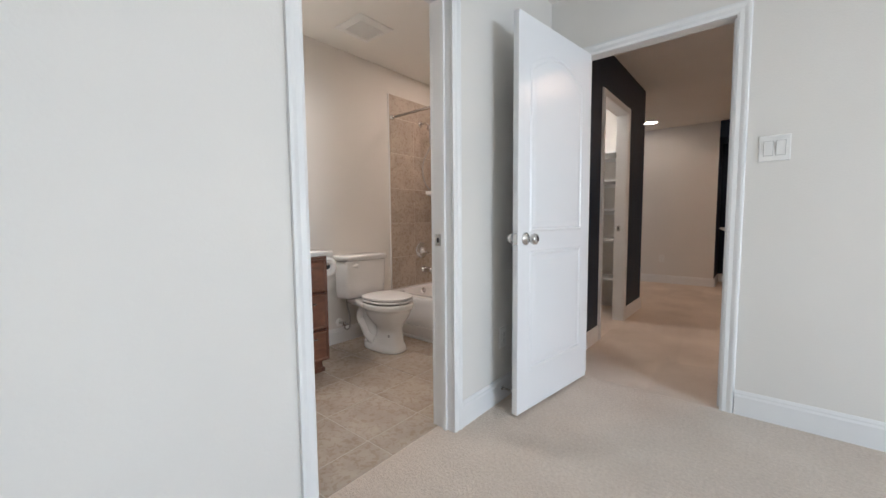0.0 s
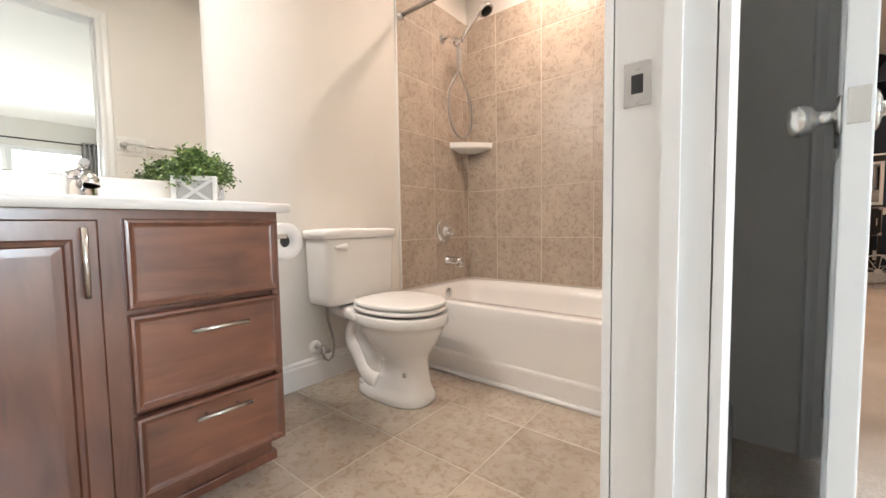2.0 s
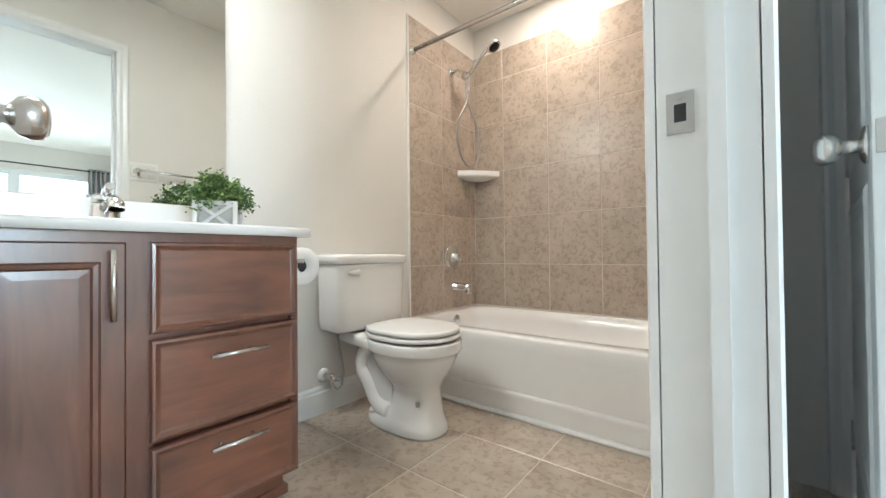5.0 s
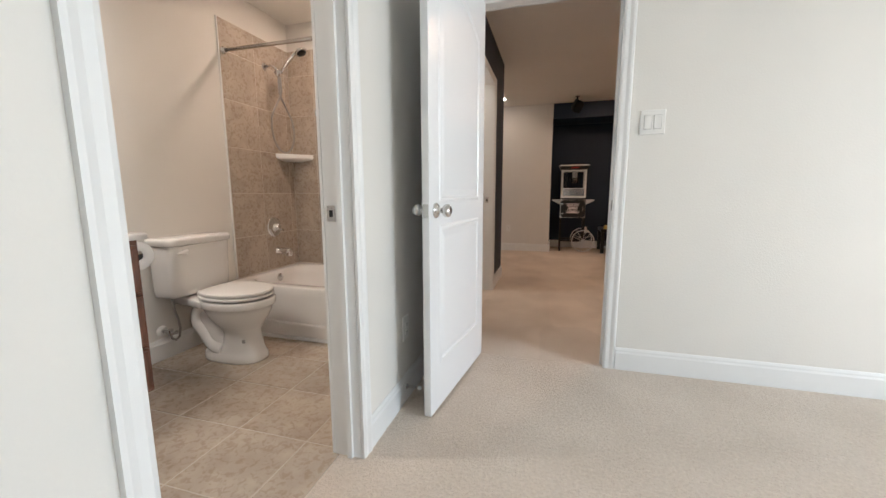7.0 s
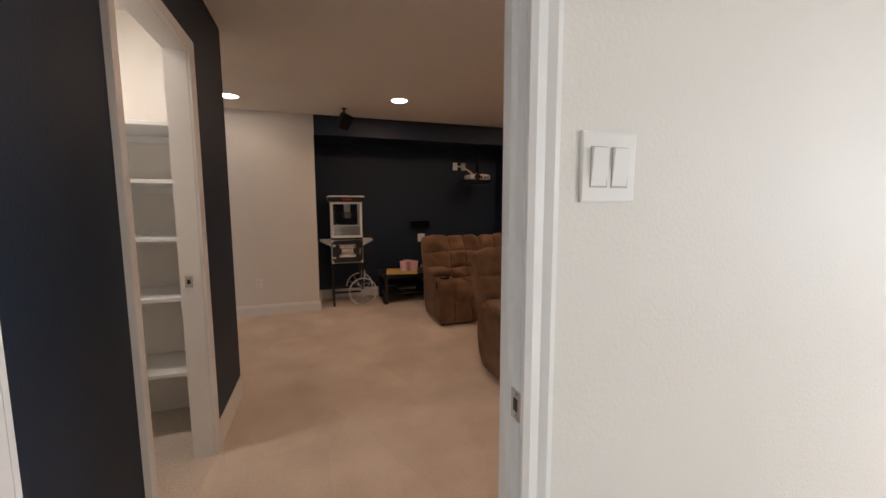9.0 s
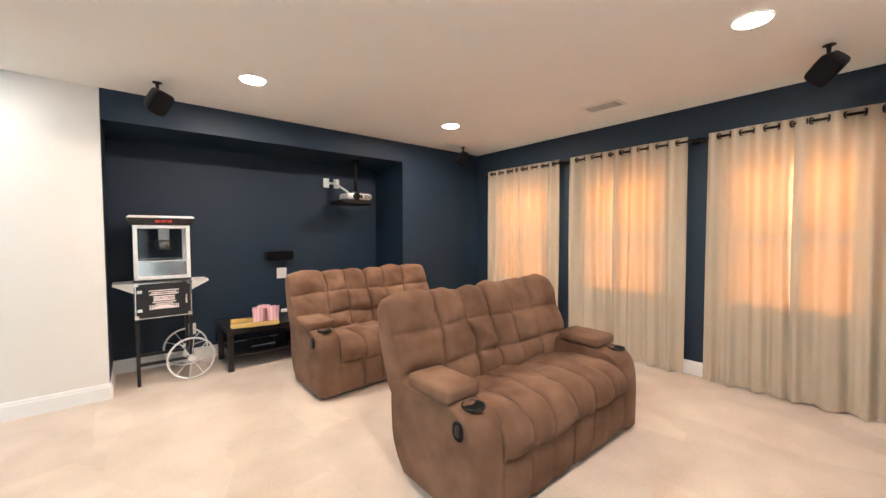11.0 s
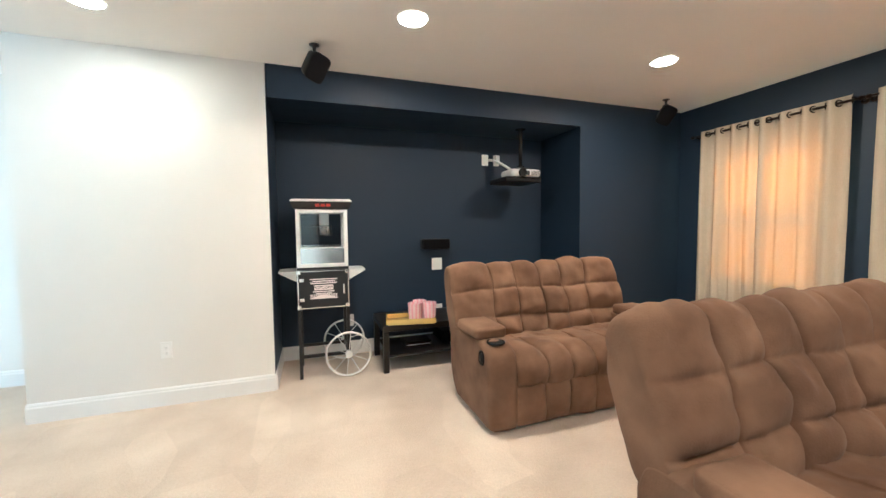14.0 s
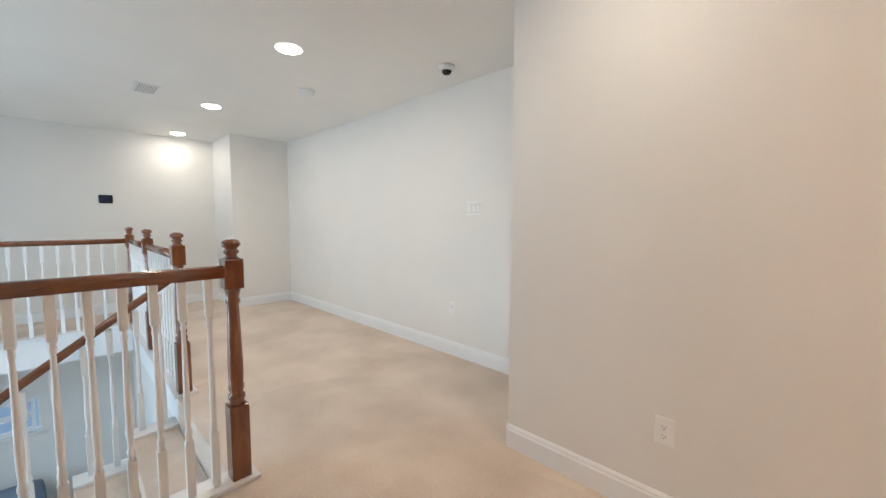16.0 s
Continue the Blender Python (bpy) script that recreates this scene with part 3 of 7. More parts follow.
casing("trim_bath_casing", "y", BX, 1, 0.83, 1.568, 2.04, "white moulded casing round the bathroom doorway", 0.054)
casing("trim_bath_casing_inner", "y", BXI, -1, 0.83, 1.568, 2.04, "white moulded casing inside the bathroom doorway")
casing("trim_bedroom_casing", "x", BY, -1, -0.59, 0.15, 2.04, "white moulded casing round the bedroom doorway")
casing("trim_bedroom_casing_outer", "x", MY, 1, -0.59, 0.15, 2.04, "white moulded casing on the hall side")
casing("trim_closet_casing", "y", CX, 1, 3.51, 4.23, 2.04, "white moulded casing round the closet doorway")


def jamb(name, boxes, label):
    b = bmesh.new()
    for q in boxes:
        box(b, *q)
    return structure(name, b, M_TRIM, label, "door jamb")


e = 0.002
jb = jamb("trim_bath_jamb", [(BXI + e, 0.81, 0, BX - e, 0.83, 2.06), (BXI + e, 1.568, 0, BX - e, 1.588, 2.06), (BXI + e, 0.83, 2.04, BX - e, 1.568, 2.06), (-0.905, 0.83, 0, -0.885, 0.842, 2.04), (-0.885, 1.556, 0, -0.865, 1.568, 2.04)], "white bathroom door jamb with stop")
jd = jamb("trim_bedroom_jamb", [(-0.61, BY + e, 0, -0.59, MY - e, 2.06), (0.15, BY + e, 0, 0.17, MY - e, 2.06), (-0.59, BY + e, 2.04, 0.15, MY - e, 2.06), (0.138, BY + 0.03, 0, 0.15, BY + 0.05, 2.04)], "white bedroom door jamb with stop")
jc = jamb("trim_closet_jamb", [(CX - 0.1 + e, 3.49, 0, CX - e, 3.51, 2.06), (CX - 0.1 + e, 4.23, 0, CX - e, 4.25, 2.06), (CX - 0.1 + e, 3.51, 2.04, CX - e, 4.23, 2.06)], "white closet door jamb")


def strike_plate(parent, x, y, z, nx, ny):
    """A latch plate let into a jamb."""
    b = bmesh.new()
    tx, ty = -ny, nx
    for d0, d1, u, h, mi in ((0.0, 0.002, 0.016, 0.028, 0), (0.0021, 0.0024, 0.007, 0.012, 1)):
        xs = sorted((x + nx * d0 - abs(tx) * u, x + nx * d1 + abs(tx) * u))
        ys = sorted((y + ny * d0 - abs(ty) * u, y + ny * d1 + abs(ty) * u))
        box(b, xs[0], ys[0], z - h, xs[1], ys[1], z + h, mi)
    for s in (-1, 1):
        rod(b, (x + nx * 0.001, y + ny * 0.001, z + s * 0.021), (x + nx * 0.003, y + ny * 0.003, z + s * 0.021), 0.0035, 10)
    part("strike_plate", b, [M_NICKEL, M_SLOT], parent, "satin nickel strike plate")


strike_plate(jb, -0.915, 1.568, 0.935, 0, -1)
strike_plate(jd, 0.15, BY + 0.015, 0.935, -1, 0)
strike_plate(jc, CX - 0.06, 4.23, 0.935, 0, -1)


# ---- doors ----
def panel_door(name, width, height, label, knob_side, turn, hinge):
    """A moulded two-panel door, arched upper panel; local x runs from the hinge, y is the thickness."""
    root = thing(name, label, "door", (*hinge, 0.012), turn=turn)
    t = 0.017
    b = bmesh.new()
    soft_box(b, 0.0, -t, 0.0, width, t, height, 0.003)
    part("door_leaf", b, M_DOOR, root)
    for side in (-1, 1):
        for z0, z1, arch in ((0.24, 0.83, 0.0), (0.98, height - 0.16, 0.10)):
            x0, x1 = 0.125, width - 0.125
            rings = []
            for inset, d in ((-0.026, 0.0), (-0.018, 0.005), (-0.009, 0.006), (0.0, -0.002), (0.012, 0.001), (0.030, 0.0035)):
                a0, a1, b0, b1 = x0 + inset, x1 - inset, z0 + inset, z1 - inset
                ring = [(a0, b0), (a1, b0), (a1, b1 - arch)]
                for k in range(1, 10):
                    u = 1 - k / 10
                    ring.append((a0 + (a1 - a0) * u, b1 - arch + arch * math.sin(math.pi * u) ** 0.9))
                ring.append((a0, b1 - arch))
                rings.append([(x, side * (t + d), z) for x, z in ring])
            b = bmesh.new()
            vr = loft(b, rings, True, smooth=False)
            b.faces.new(vr[-1])
            part("door_panel", b, M_DOOR, root)
    kx, kz = width - 0.065, 0.92
    b = bmesh.new()
    soft_box(b, width - 0.001, -0.0125, kz - 0.028, width + 0.002, 0.0125, kz + 0.028, 0.001)
    part("latch_plate", b, M_NICKEL, root, "satin nickel latch plate")
    for side in (-1, 1):
        b = bmesh.new()
        prof = [(0.033, 0.0), (0.033, 0.004), (0.028, 0.008), (0.012, 0.011), (0.0115, 0.030), (0.016, 0.034), (0.025, 0.041), (0.0285, 0.052), (0.0265, 0.062), (0.019, 0.068), (0.008, 0.070)]
        lathe(b, [(r, side * (t + h)) for r, h in prof], (kx, 0, kz), "y", 24)
        part("door_knob", b, M_NICKEL, root, "round satin nickel knob")
    for hz in (0.18, 1.0, height - 0.2):
        b = bmesh.new()
        rod(b, (-0.004, knob_side * (t + 0.004), hz - 0.045), (-0.004, knob_side * (t + 0.004), hz + 0.045), 0.006, 10)
        part("hinge", b, M_NICKEL, root)
    return root


panel_door("bedroom_door", 0.755, 2.03, "white moulded two-panel door standing open beside the wall", -1, -97.0, (-0.576, 2.628))
panel_door("bathroom_door", 0.705, 2.03, "white moulded two-panel door swung open into the bathroom", 1, 171.2, (-0.958, 0.862))


# ---- bathroom ----
def bar_pull(parent, a, b, out):
    """A round bar pull on two posts."""
    a, b, out = Vector(a), Vector(b), Vector(out)
    g = bmesh.new()
    d = (b - a)
    rod(g, a + out, b + out, 0.006, 12)
    for k in (0.22, 0.78):
        p = a + d * k
        rod(g, p, p + out, 0.0045, 8)
    part("pull_handle", g, M_NICKEL, parent, "satin nickel bar pull")


VX, VY0, VY1, VZ = -1.945, 0.69, 1.61, 0.806
vanity = thing("vanity_cabinet", "cherry-stained bathroom vanity with a door and three drawers", "cabinet", (-2.19, 1.145, 0))
inv = Matrix.Translation((2.19, -1.145, 0))
b = bmesh.new()
box(b, TX + 0.004, VY0, 0.10, VX, VY1, VZ)
box(b, TX + 0.004, VY0 + 0.01, 0.0, VX - 0.055, VY1 - 0.01, 0.10)
ob = part("carcass", b, M_WOOD, vanity)
ob.matrix_parent_inverse = inv
b = bmesh.new()
for y0, y1, z0, z1 in ((VY0, VY1, VZ - 0.035, VZ), (VY0, VY1, 0.10, 0.135), (VY1 - 0.022, VY1, 0.135, VZ - 0.035), (VY0, VY0 + 0.03, 0.135, VZ - 0.035), (1.185, 1.245, 0.135, VZ - 0.035)):
    box(b, VX, y0, z0, VX + 0.018, y1, z1)
ob = part("face_frame", b, M_WOOD, vanity)
ob.matrix_parent_inverse = inv
b = bmesh.new()
soft_box(b, VX - 0.062, VY0 + 0.01, 0.0, VX - 0.045, VY1 + 0.004, 0.03, 0.004)
soft_box(b, TX + 0.02, VY1 - 0.012, 0.0, VX - 0.05, VY1 + 0.004, 0.03, 0.004)
ob = part("shoe_moulding", b, M_WOOD, vanity)
ob.matrix_parent_inverse = inv


def slab_front(y0, y1, z0, z1, name, material):
    """A drawer front with a wide sloping edge."""
    g = bmesh.new()
    rings = []
    for inset, d in ((0.0, 0.0), (0.0, 0.014), (0.003, 0.0185), (0.009, 0.0195), (0.017, 0.0135), (0.021, 0.0125)):
        rings.append([(VX + 0.018 + d, y, z) for y, z in ((y0 + inset, z0 + inset), (y1 - inset, z0 + inset), (y1 - inset, z1 - inset), (y0 + inset, z1 - inset))])
    vr = loft(g, rings, True, mi=1, smooth=False)
    g.faces.new(vr[-1])
    o = part(name, g, [material, M_WOOD], vanity)
    o.matrix_parent_inverse = inv
    return o


for z0, z1, pull in ((0.572, 0.784, False), (0.325, 0.558, True), (0.112, 0.311, True)):
    f = slab_front(1.238, 1.600, z0, z1, "drawer_front", M_WOODH)
    if pull:
        zc = (z0 + z1) / 2 + 0.06
        bar_pull(f, (VX + 0.04, 1.352, zc), (VX + 0.04, 1.492, zc), (0.028, 0, 0))
for y0, y1, hy in ((0.72, 0.935, 0.75), (0.955, 1.195, 1.168)):
    g = bmesh.new()
    rings = []
    for inset, d in ((0.0, 0.0), (0.0, 0.014), (0.004, 0.019), (0.042, 0.019), (0.046, 0.016), (0.054, 0.014), (0.058, 0.009), (0.075, 0.010)):
        rings.append([(VX + 0.018 + d, y, z) for y, z in ((y0 + inset, 0.115 + inset), (y1 - inset, 0.115 + inset), (y1 - inset, 0.782 - inset), (y0 + inset, 0.782 - inset))])
    vr = loft(g, rings, True, smooth=False)
    g.faces.new(vr[-1])
    f = part("cabinet_door", g, M_WOOD, vanity)
    f.matrix_parent_inverse = inv
    bar_pull(f, (VX + 0.036, hy, 0.615), (VX + 0.036, hy, 0.765), (0.028, 0, 0))

# counter with a sunk bowl and splash
counter = thing("countertop", "white cultured marble vanity top with integral basin", "countertop", (-2.17, 1.15, VZ))
inv2 = Matrix.Translation((2.17, -1.15, -VZ))
b = bmesh.new()
x0, x1, y0, y1 = TX + 0.002, VX + 0.045, VY0 - 0.02, VY1 + 0.045
N = 32
cx, cy = -2.17, 1.19
outer_t, outer_b, rim = [], [], []
for i in range(N):
    t = 2 * math.pi * (i + 0.5) / N
    c, s = math.cos(t), math.sin(t)
    k = min(((x1 if c > 0 else x0) - cx) / c if abs(c) > 1e-6 else 9, ((y1 if s > 0 else y0) - cy) / s if abs(s) > 1e-6 else 9)
    outer_t.append((cx + k * c, cy + k * s, 0.833))
    outer_b.append((cx + k * c, cy + k * s, VZ))
    rim.append((cx + 0.155 * c, cy + 0.21 * s, 0.833))
rings = [outer_b, [(p[0], p[1], 0.828) for p in outer_b], [(cx + (p[0] - cx) * 0.992, cy + (p[1] - cy) * 0.992, 0.833) for p in outer_t], rim]
for f, z in ((0.93, 0.795), (0.82, 0.75), (0.6, 0.72), (0.3, 0.708), (0.08, 0.705)):
    rings.append([(cx + (p[0] - cx) * f, cy + (p[1] - cy) * f, z) for p in rim])
vr = loft(b, rings, True, smooth=True)
b.faces.new(vr[-1])
b.faces.new(vr[0][::-1])
ob = part("slab", b, M_COUNTER, counter)
ob.matrix_parent_inverse = inv2
b = bmesh.new()
soft_box(b, TX + 0.002, y0 + 0.004, 0.834, TX + 0.020, y1 - 0.03, 0.93, 0.004)
ob = part("backsplash", b, M_COUNTER, counter)
ob.matrix_parent_inverse = inv2

faucet = thing("basin_faucet", "chrome single-lever basin faucet on the vanity top", "faucet", (-2.335, 1.235, 0.833))
b = bmesh.new()
lathe(b, [(0.036, 0.0), (0.036, 0.005), (0.030, 0.012), (0.026, 0.05), (0.024, 0.066)], (0, 0, 0.001), "z", 20)
part("faucet_body", b, M_CHROME, faucet)
b = bmesh.new()
tube(b, [(0.0, 0, 0.045), (0.05, 0, 0.062), (0.09, 0, 0.064), (0.115, 0, 0.055), (0.12, 0, 0.04)], 0.014, 14)
part("spout", b, M_CHROME, faucet)
b = bmesh.new()
lathe(b, [(0.025, 0.0), (0.026, 0.012), (0.018, 0.022), (0.006, 0.026)], (0, 0, 0.0675), "z", 18)
tube(b, [(0.0, 0, 0.085), (0.02, 0, 0.098), (0.055, 0, 0.106)], 0.009, 10)
part("lever", b, M_CHROME, faucet)
faucet.scale = (1.15, 1.3, 1.15)

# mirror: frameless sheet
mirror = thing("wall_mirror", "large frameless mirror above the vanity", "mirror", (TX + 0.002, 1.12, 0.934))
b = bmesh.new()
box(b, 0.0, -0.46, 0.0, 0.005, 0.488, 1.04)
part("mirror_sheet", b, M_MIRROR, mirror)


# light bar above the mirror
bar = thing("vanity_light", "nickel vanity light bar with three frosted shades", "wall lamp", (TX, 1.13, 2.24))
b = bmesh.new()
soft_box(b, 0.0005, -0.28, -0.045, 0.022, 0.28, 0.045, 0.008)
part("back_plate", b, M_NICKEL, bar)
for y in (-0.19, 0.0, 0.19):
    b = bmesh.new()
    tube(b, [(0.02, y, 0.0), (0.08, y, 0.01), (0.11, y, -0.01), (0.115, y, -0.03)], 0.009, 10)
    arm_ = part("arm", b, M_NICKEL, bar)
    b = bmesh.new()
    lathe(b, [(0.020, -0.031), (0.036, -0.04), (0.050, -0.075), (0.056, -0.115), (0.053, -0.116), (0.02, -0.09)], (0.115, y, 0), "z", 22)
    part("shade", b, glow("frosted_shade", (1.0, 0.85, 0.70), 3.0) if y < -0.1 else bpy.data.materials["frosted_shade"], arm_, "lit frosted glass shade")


# planter with a boxwood bush
def leaf_mesh(size):
    g = bmesh.new()
    pts = [(0, 0, 0), (0.35, 0.45, 0.06), (0.5, 1.0, 0.1), (0.3, 1.6, 0.04), (0, 1.9, -0.03), (-0.3, 1.6, 0.04), (-0.5, 1.0, 0.1), (-0.35, 0.45, 0.06), (0, 1.0, 0.0)]
    v = [g.verts.new((x * size, y * size, z * size)) for x, y, z in pts]
    for i in range(8):
        g.faces.new((v[i], v[(i + 1) % 8], v[8]))
    return g


plant = thing("potted_plant", "small green boxwood in a whitewashed crate planter", "plant", (-2.26, 1.517, 0.834), turn=-31)
hw, hz = 0.058, 0.098
b = bmesh.new()
for s in (-1, 1):
    box(b, -hw + 0.008, s * (hw - 0.012) - 0.003, 0.004, hw - 0.008, s * (hw - 0.012) + 0.003, hz - 0.004)
    box(b, s * (hw - 0.012) - 0.003, -hw + 0.012, 0.004, s * (hw - 0.012) + 0.003, hw - 0.012, hz - 0.004)
box(b, -hw + 0.012, -hw + 0.012, 0.002, hw - 0.012, hw - 0.012, 0.008)
planter = part("planter", b, M_GREYBOARD, plant, "grey board planter box")
for sx in (-1, 1):
    for sy in (-1, 1):
        b = bmesh.new()
        soft_box(b, sx * hw - 0.007, sy * hw - 0.007, 0.0, sx * hw + 0.007, sy * hw + 0.007, hz, 0.001, 1)
        part("corner_post", b, M_WASH, planter)
for q in range(4):
    b = bmesh.new()
    m = Matrix.Rotation(q * math.pi / 2, 4, "Z")
    g = bmesh.new()
    box(g, hw - 0.004, -hw + 0.007, hz - 0.014, hw + 0.005, hw - 0.007, hz)
    box(g, hw - 0.004, -hw + 0.007, 0.0, hw + 0.005, hw - 0.007, 0.012)
    for s in (-1, 1):
        k = Matrix.Translation((hw + 0.001, 0, hz / 2)) @ Matrix.Rotation(s * math.atan2(hz - 0.02, 2 * hw - 0.014), 4, "X")
        h = bmesh.new()
        box(h, -0.003 + 0.001 * s, -0.060, -0.005, 0.003 + 0.001 * s, 0.060, 0.005)
        join(g, h, k)
    join(b, g, m)
    part("cross_panel", b, M_WASH, planter, "whitewashed X-braced frame")
b = bmesh.new()
rng = random.Random(4)
stems = []
for i in range(95):
    a, r = rng.uniform(0, 2 * math.pi), rng.uniform(0.02, 0.05)
    el = rng.uniform(-0.12, 1.0) * math.pi / 2
    tip = Vector((0.093 * math.cos(a) * math.cos(el), 0.104 * math.sin(a) * math.cos(el), hz + 0.002 + 0.080 * math.sin(el))) * rng.uniform(0.86, 1.06)
    base = Vector((0.5 * r * math.cos(a), 0.5 * r * math.sin(a), hz - 0.02))
    mid = (base + tip) / 2 + Vector((0, 0, 0.03))
    stems.append((base, mid, tip))
    tube(b, [base, mid, tip], 0.0012, 5)
tagged(part("stem", b, M_LEAF, plant), kind="stuff")
for nm, material, share in (("leaves", M_LEAF, 0.68), ("young_leaves", M_LEAF2, 0.32)):
    b = bmesh.new()
    for base, mid, tip in stems:
        for k in range(int(54 * share)):
            u = rng.uniform(0.35, 1.05)
            p = base * (1 - u) ** 2 + mid * 2 * u * (1 - u) + tip * u * u + Vector([rng.gauss(0, 0.010) for _ in range(3)])
            g = leaf_mesh(rng.uniform(0.0052, 0.0084))
            join(b, g, Matrix.Translation(p) @ Euler((rng.uniform(-1.2, 1.2), rng.uniform(-1.0, 1.0), rng.uniform(0, 6.28))).to_matrix().to_4x4())
    tagged(part(nm, b, material, plant), kind="stuff")

# toilet paper on a holder at the side of the vanity
roll = thing("toilet_paper_holder", "chrome holder with a white paper roll on the vanity side", "paper holder", (-2.13, VY1, 0.725))
b = bmesh.new()
soft_box(b, -0.045, 0.002, -0.012, -0.03, 0.10, 0.012, 0.004)
rod(b, (-0.0375, 0.092, 0), (-0.021, 0.092, 0), 0.007, 12)
lathe(b, [(0.018, 0.001), (0.018, 0.008), (0.010, 0.012)], (-0.0375, 0, 0), "y", 16)
part("holder_arm", b, M_CHROME, roll)
b = bmesh.new()
soft_box(b, 0.0855, 0.002, -0.004, 0.0935, 0.094, 0.012, 0.003)
part("retainer", b, M_CHROME, roll)
b = bmesh.new()
prof = [(0.021, -0.02), (0.058, -0.02), (0.060, -0.017), (0.060, 0.078), (0.058, 0.081), (0.021, 0.081)]
g = bmesh.new()
rings = []
for r, h in prof + [prof[0]]:
    rings.append([(h, 0.096 + 1.08 * r * math.cos(2 * math.pi * i / 32), -0.013 + 1.08 * r * math.sin(2 * math.pi * i / 32)) for i in range(32)])
loft(b, rings)
pr = part("paper_roll", b, M_PAPER, roll, "white paper roll")
# dark plug in the roll's hole; its black stands for the shade inside
b = bmesh.new()
lathe(b, [(0.0215, -0.018), (0.0215, 0.066), (0.006, 0.066)], (0, 0.096, -0.013), "x", 20)
part("roll_core", b, M_SLOT, pr, "dark plug for the shade inside the roll")


# toilet; local x runs from the wall to the front
def toilet(at):
    root = thing("toilet", "white two-piece porcelain toilet with closed lid", "toilet", at)
    # foot, waisted pedestal and round bowl as one skin
    b = bmesh.new()
    rings = []
    for z, x0, x1, ry, pw in ((0.0, 0.205, 0.600, 0.112, 2.7), (0.010, 0.203, 0.602, 0.114, 2.7), (0.034, 0.206, 0.598, 0.112, 2.7), (0.052, 0.225, 0.590, 0.104, 2.6), (0.075, 0.300, 0.582, 0.098, 2.4), (0.12, 0.345, 0.574, 0.093, 2.3),
                              (0.165, 0.352, 0.570, 0.091, 2.2), (0.19, 0.345, 0.574, 0.096, 2.1), (0.215, 0.325, 0.588, 0.112, 2.05), (0.245, 0.295, 0.610, 0.134, 2.0), (0.28, 0.265, 0.633, 0.152, 2.0), (0.315, 0.245, 0.648, 0.162, 2.05),
                              (0.338, 0.236, 0.655, 0.166, 2.1), (0.342, 0.226, 0.663, 0.172, 2.2), (0.348, 0.222, 0.667, 0.175, 2.2), (0.380, 0.220, 0.668, 0.176, 2.2), (0.388, 0.224, 0.664, 0.172, 2.2)):
        rings.append(oval((x0 + x1) / 2, 0, z, (x1 - x0) / 2, ry, 40, pw))
    vr = loft(b, rings)
    b.faces.new(vr[0][::-1])
    b.faces.new(vr[-1])
    bowl = part("bowl", b, M_PORC, root)
    # flat deck that runs back under the tank
    b = bmesh.new()
    rings = []
    for x, hw, z0, z1 in ((0.028, 0.085, 0.335, 0.378), (0.04, 0.094, 0.330, 0.386), (0.12, 0.104, 0.328, 0.388), (0.20, 0.122, 0.330, 0.3885), (0.28, 0.146, 0.336, 0.3885), (0.34, 0.158, 0.342, 0.3885)):
        rings.append([(x, hw * math.copysign(abs(math.cos(t)) ** 0.35, math.cos(t)), (z0 + z1) / 2 + (z1 - z0) / 2 * math.copysign(abs(math.sin(t)) ** 0.35, math.sin(t))) for t in (2 * math.pi * i / 28 for i in range(28))])
    vr = loft(b, rings)
    b.faces.new(vr[0][::-1])
    b.faces.new(vr[-1])
    part("deck", b, M_PORC, root)
    # web between bowl, trap and foot
    b = bmesh.new()
    rings = [oval((x0 + x1) / 2, 0, z, (x1 - x0) / 2, ry, 24, 2.6) for z, x0, x1, ry in ((0.03, 0.235, 0.42, 0.075), (0.10, 0.240, 0.42, 0.082), (0.20, 0.185, 0.40, 0.080), (0.28, 0.165, 0.38, 0.084), (0.335, 0.130, 0.36, 0.085))]
    vr = loft(b, rings)
    b.faces.new(vr[0][::-1])
    b.faces.new(vr[-1])
    part("web", b, M_PORC, bowl)
    # looped trapway standing out on both sides
    for s in (-1, 1):
        b = bmesh.new()
        pts = [(0.255, s * 0.050, 0.330), (0.205, s * 0.050, 0.300), (0.182, s * 0.052, 0.255), (0.190, s * 0.054, 0.212), (0.225, s * 0.056, 0.180), (0.250, s * 0.056, 0.145), (0.275, s * 0.058, 0.108), (0.325, s * 0.062, 0.078), (0.390, s * 0.062, 0.066)]
        line = []
        for i in range(len(pts) - 1):
            p0, p1, p2, p3 = (Vector(pts[max(0, min(len(pts) - 1, i + k))]) for k in (-1, 0, 1, 2))
            for u in (0, 0.25, 0.5, 0.75):
                line.append(0.5 * (2 * p1 + (p2 - p0) * u + (2 * p0 - 5 * p1 + 4 * p2 - p3) * u * u + (3 * p1 - p0 - 3 * p2 + p3) * u ** 3))
        tube(b, line, 0.044, 18)
        part("trapway", b, M_PORC, bowl)
        b = bmesh.new()
        lathe(b, [(0.015, 0.0), (0.015, 0.012), (0.010, 0.021), (0.003, 0.024)], (0.275, s * 0.088, 0.050), "z", 14)
        part("bolt_cap", b, M_SEAT, bowl)
    b = bmesh.new()
    soft_box(b, 0.530, -0.0850, 0.128, 0.548, -0.0740, 0.150, 0.003)
    part("maker_mark", b, M_GREYBOARD, bowl, "small grey maker's mark")
    # tank
    b = bmesh.new()
    rings = []
    for z, dx, w in ((0.392, 0.150, 0.176), (0.396, 0.168, 0.190), (0.408, 0.180, 0.200), (0.44, 0.186, 0.205), (0.695, 0.196, 0.212), (0.705, 0.196, 0.212)):
        rings.append([(0.006 + dx / 2 + p[0], p[1] + 0.008, z) for p in oval(0, 0, z, dx / 2, w, 40, 7)])
    vr = loft(b, rings)
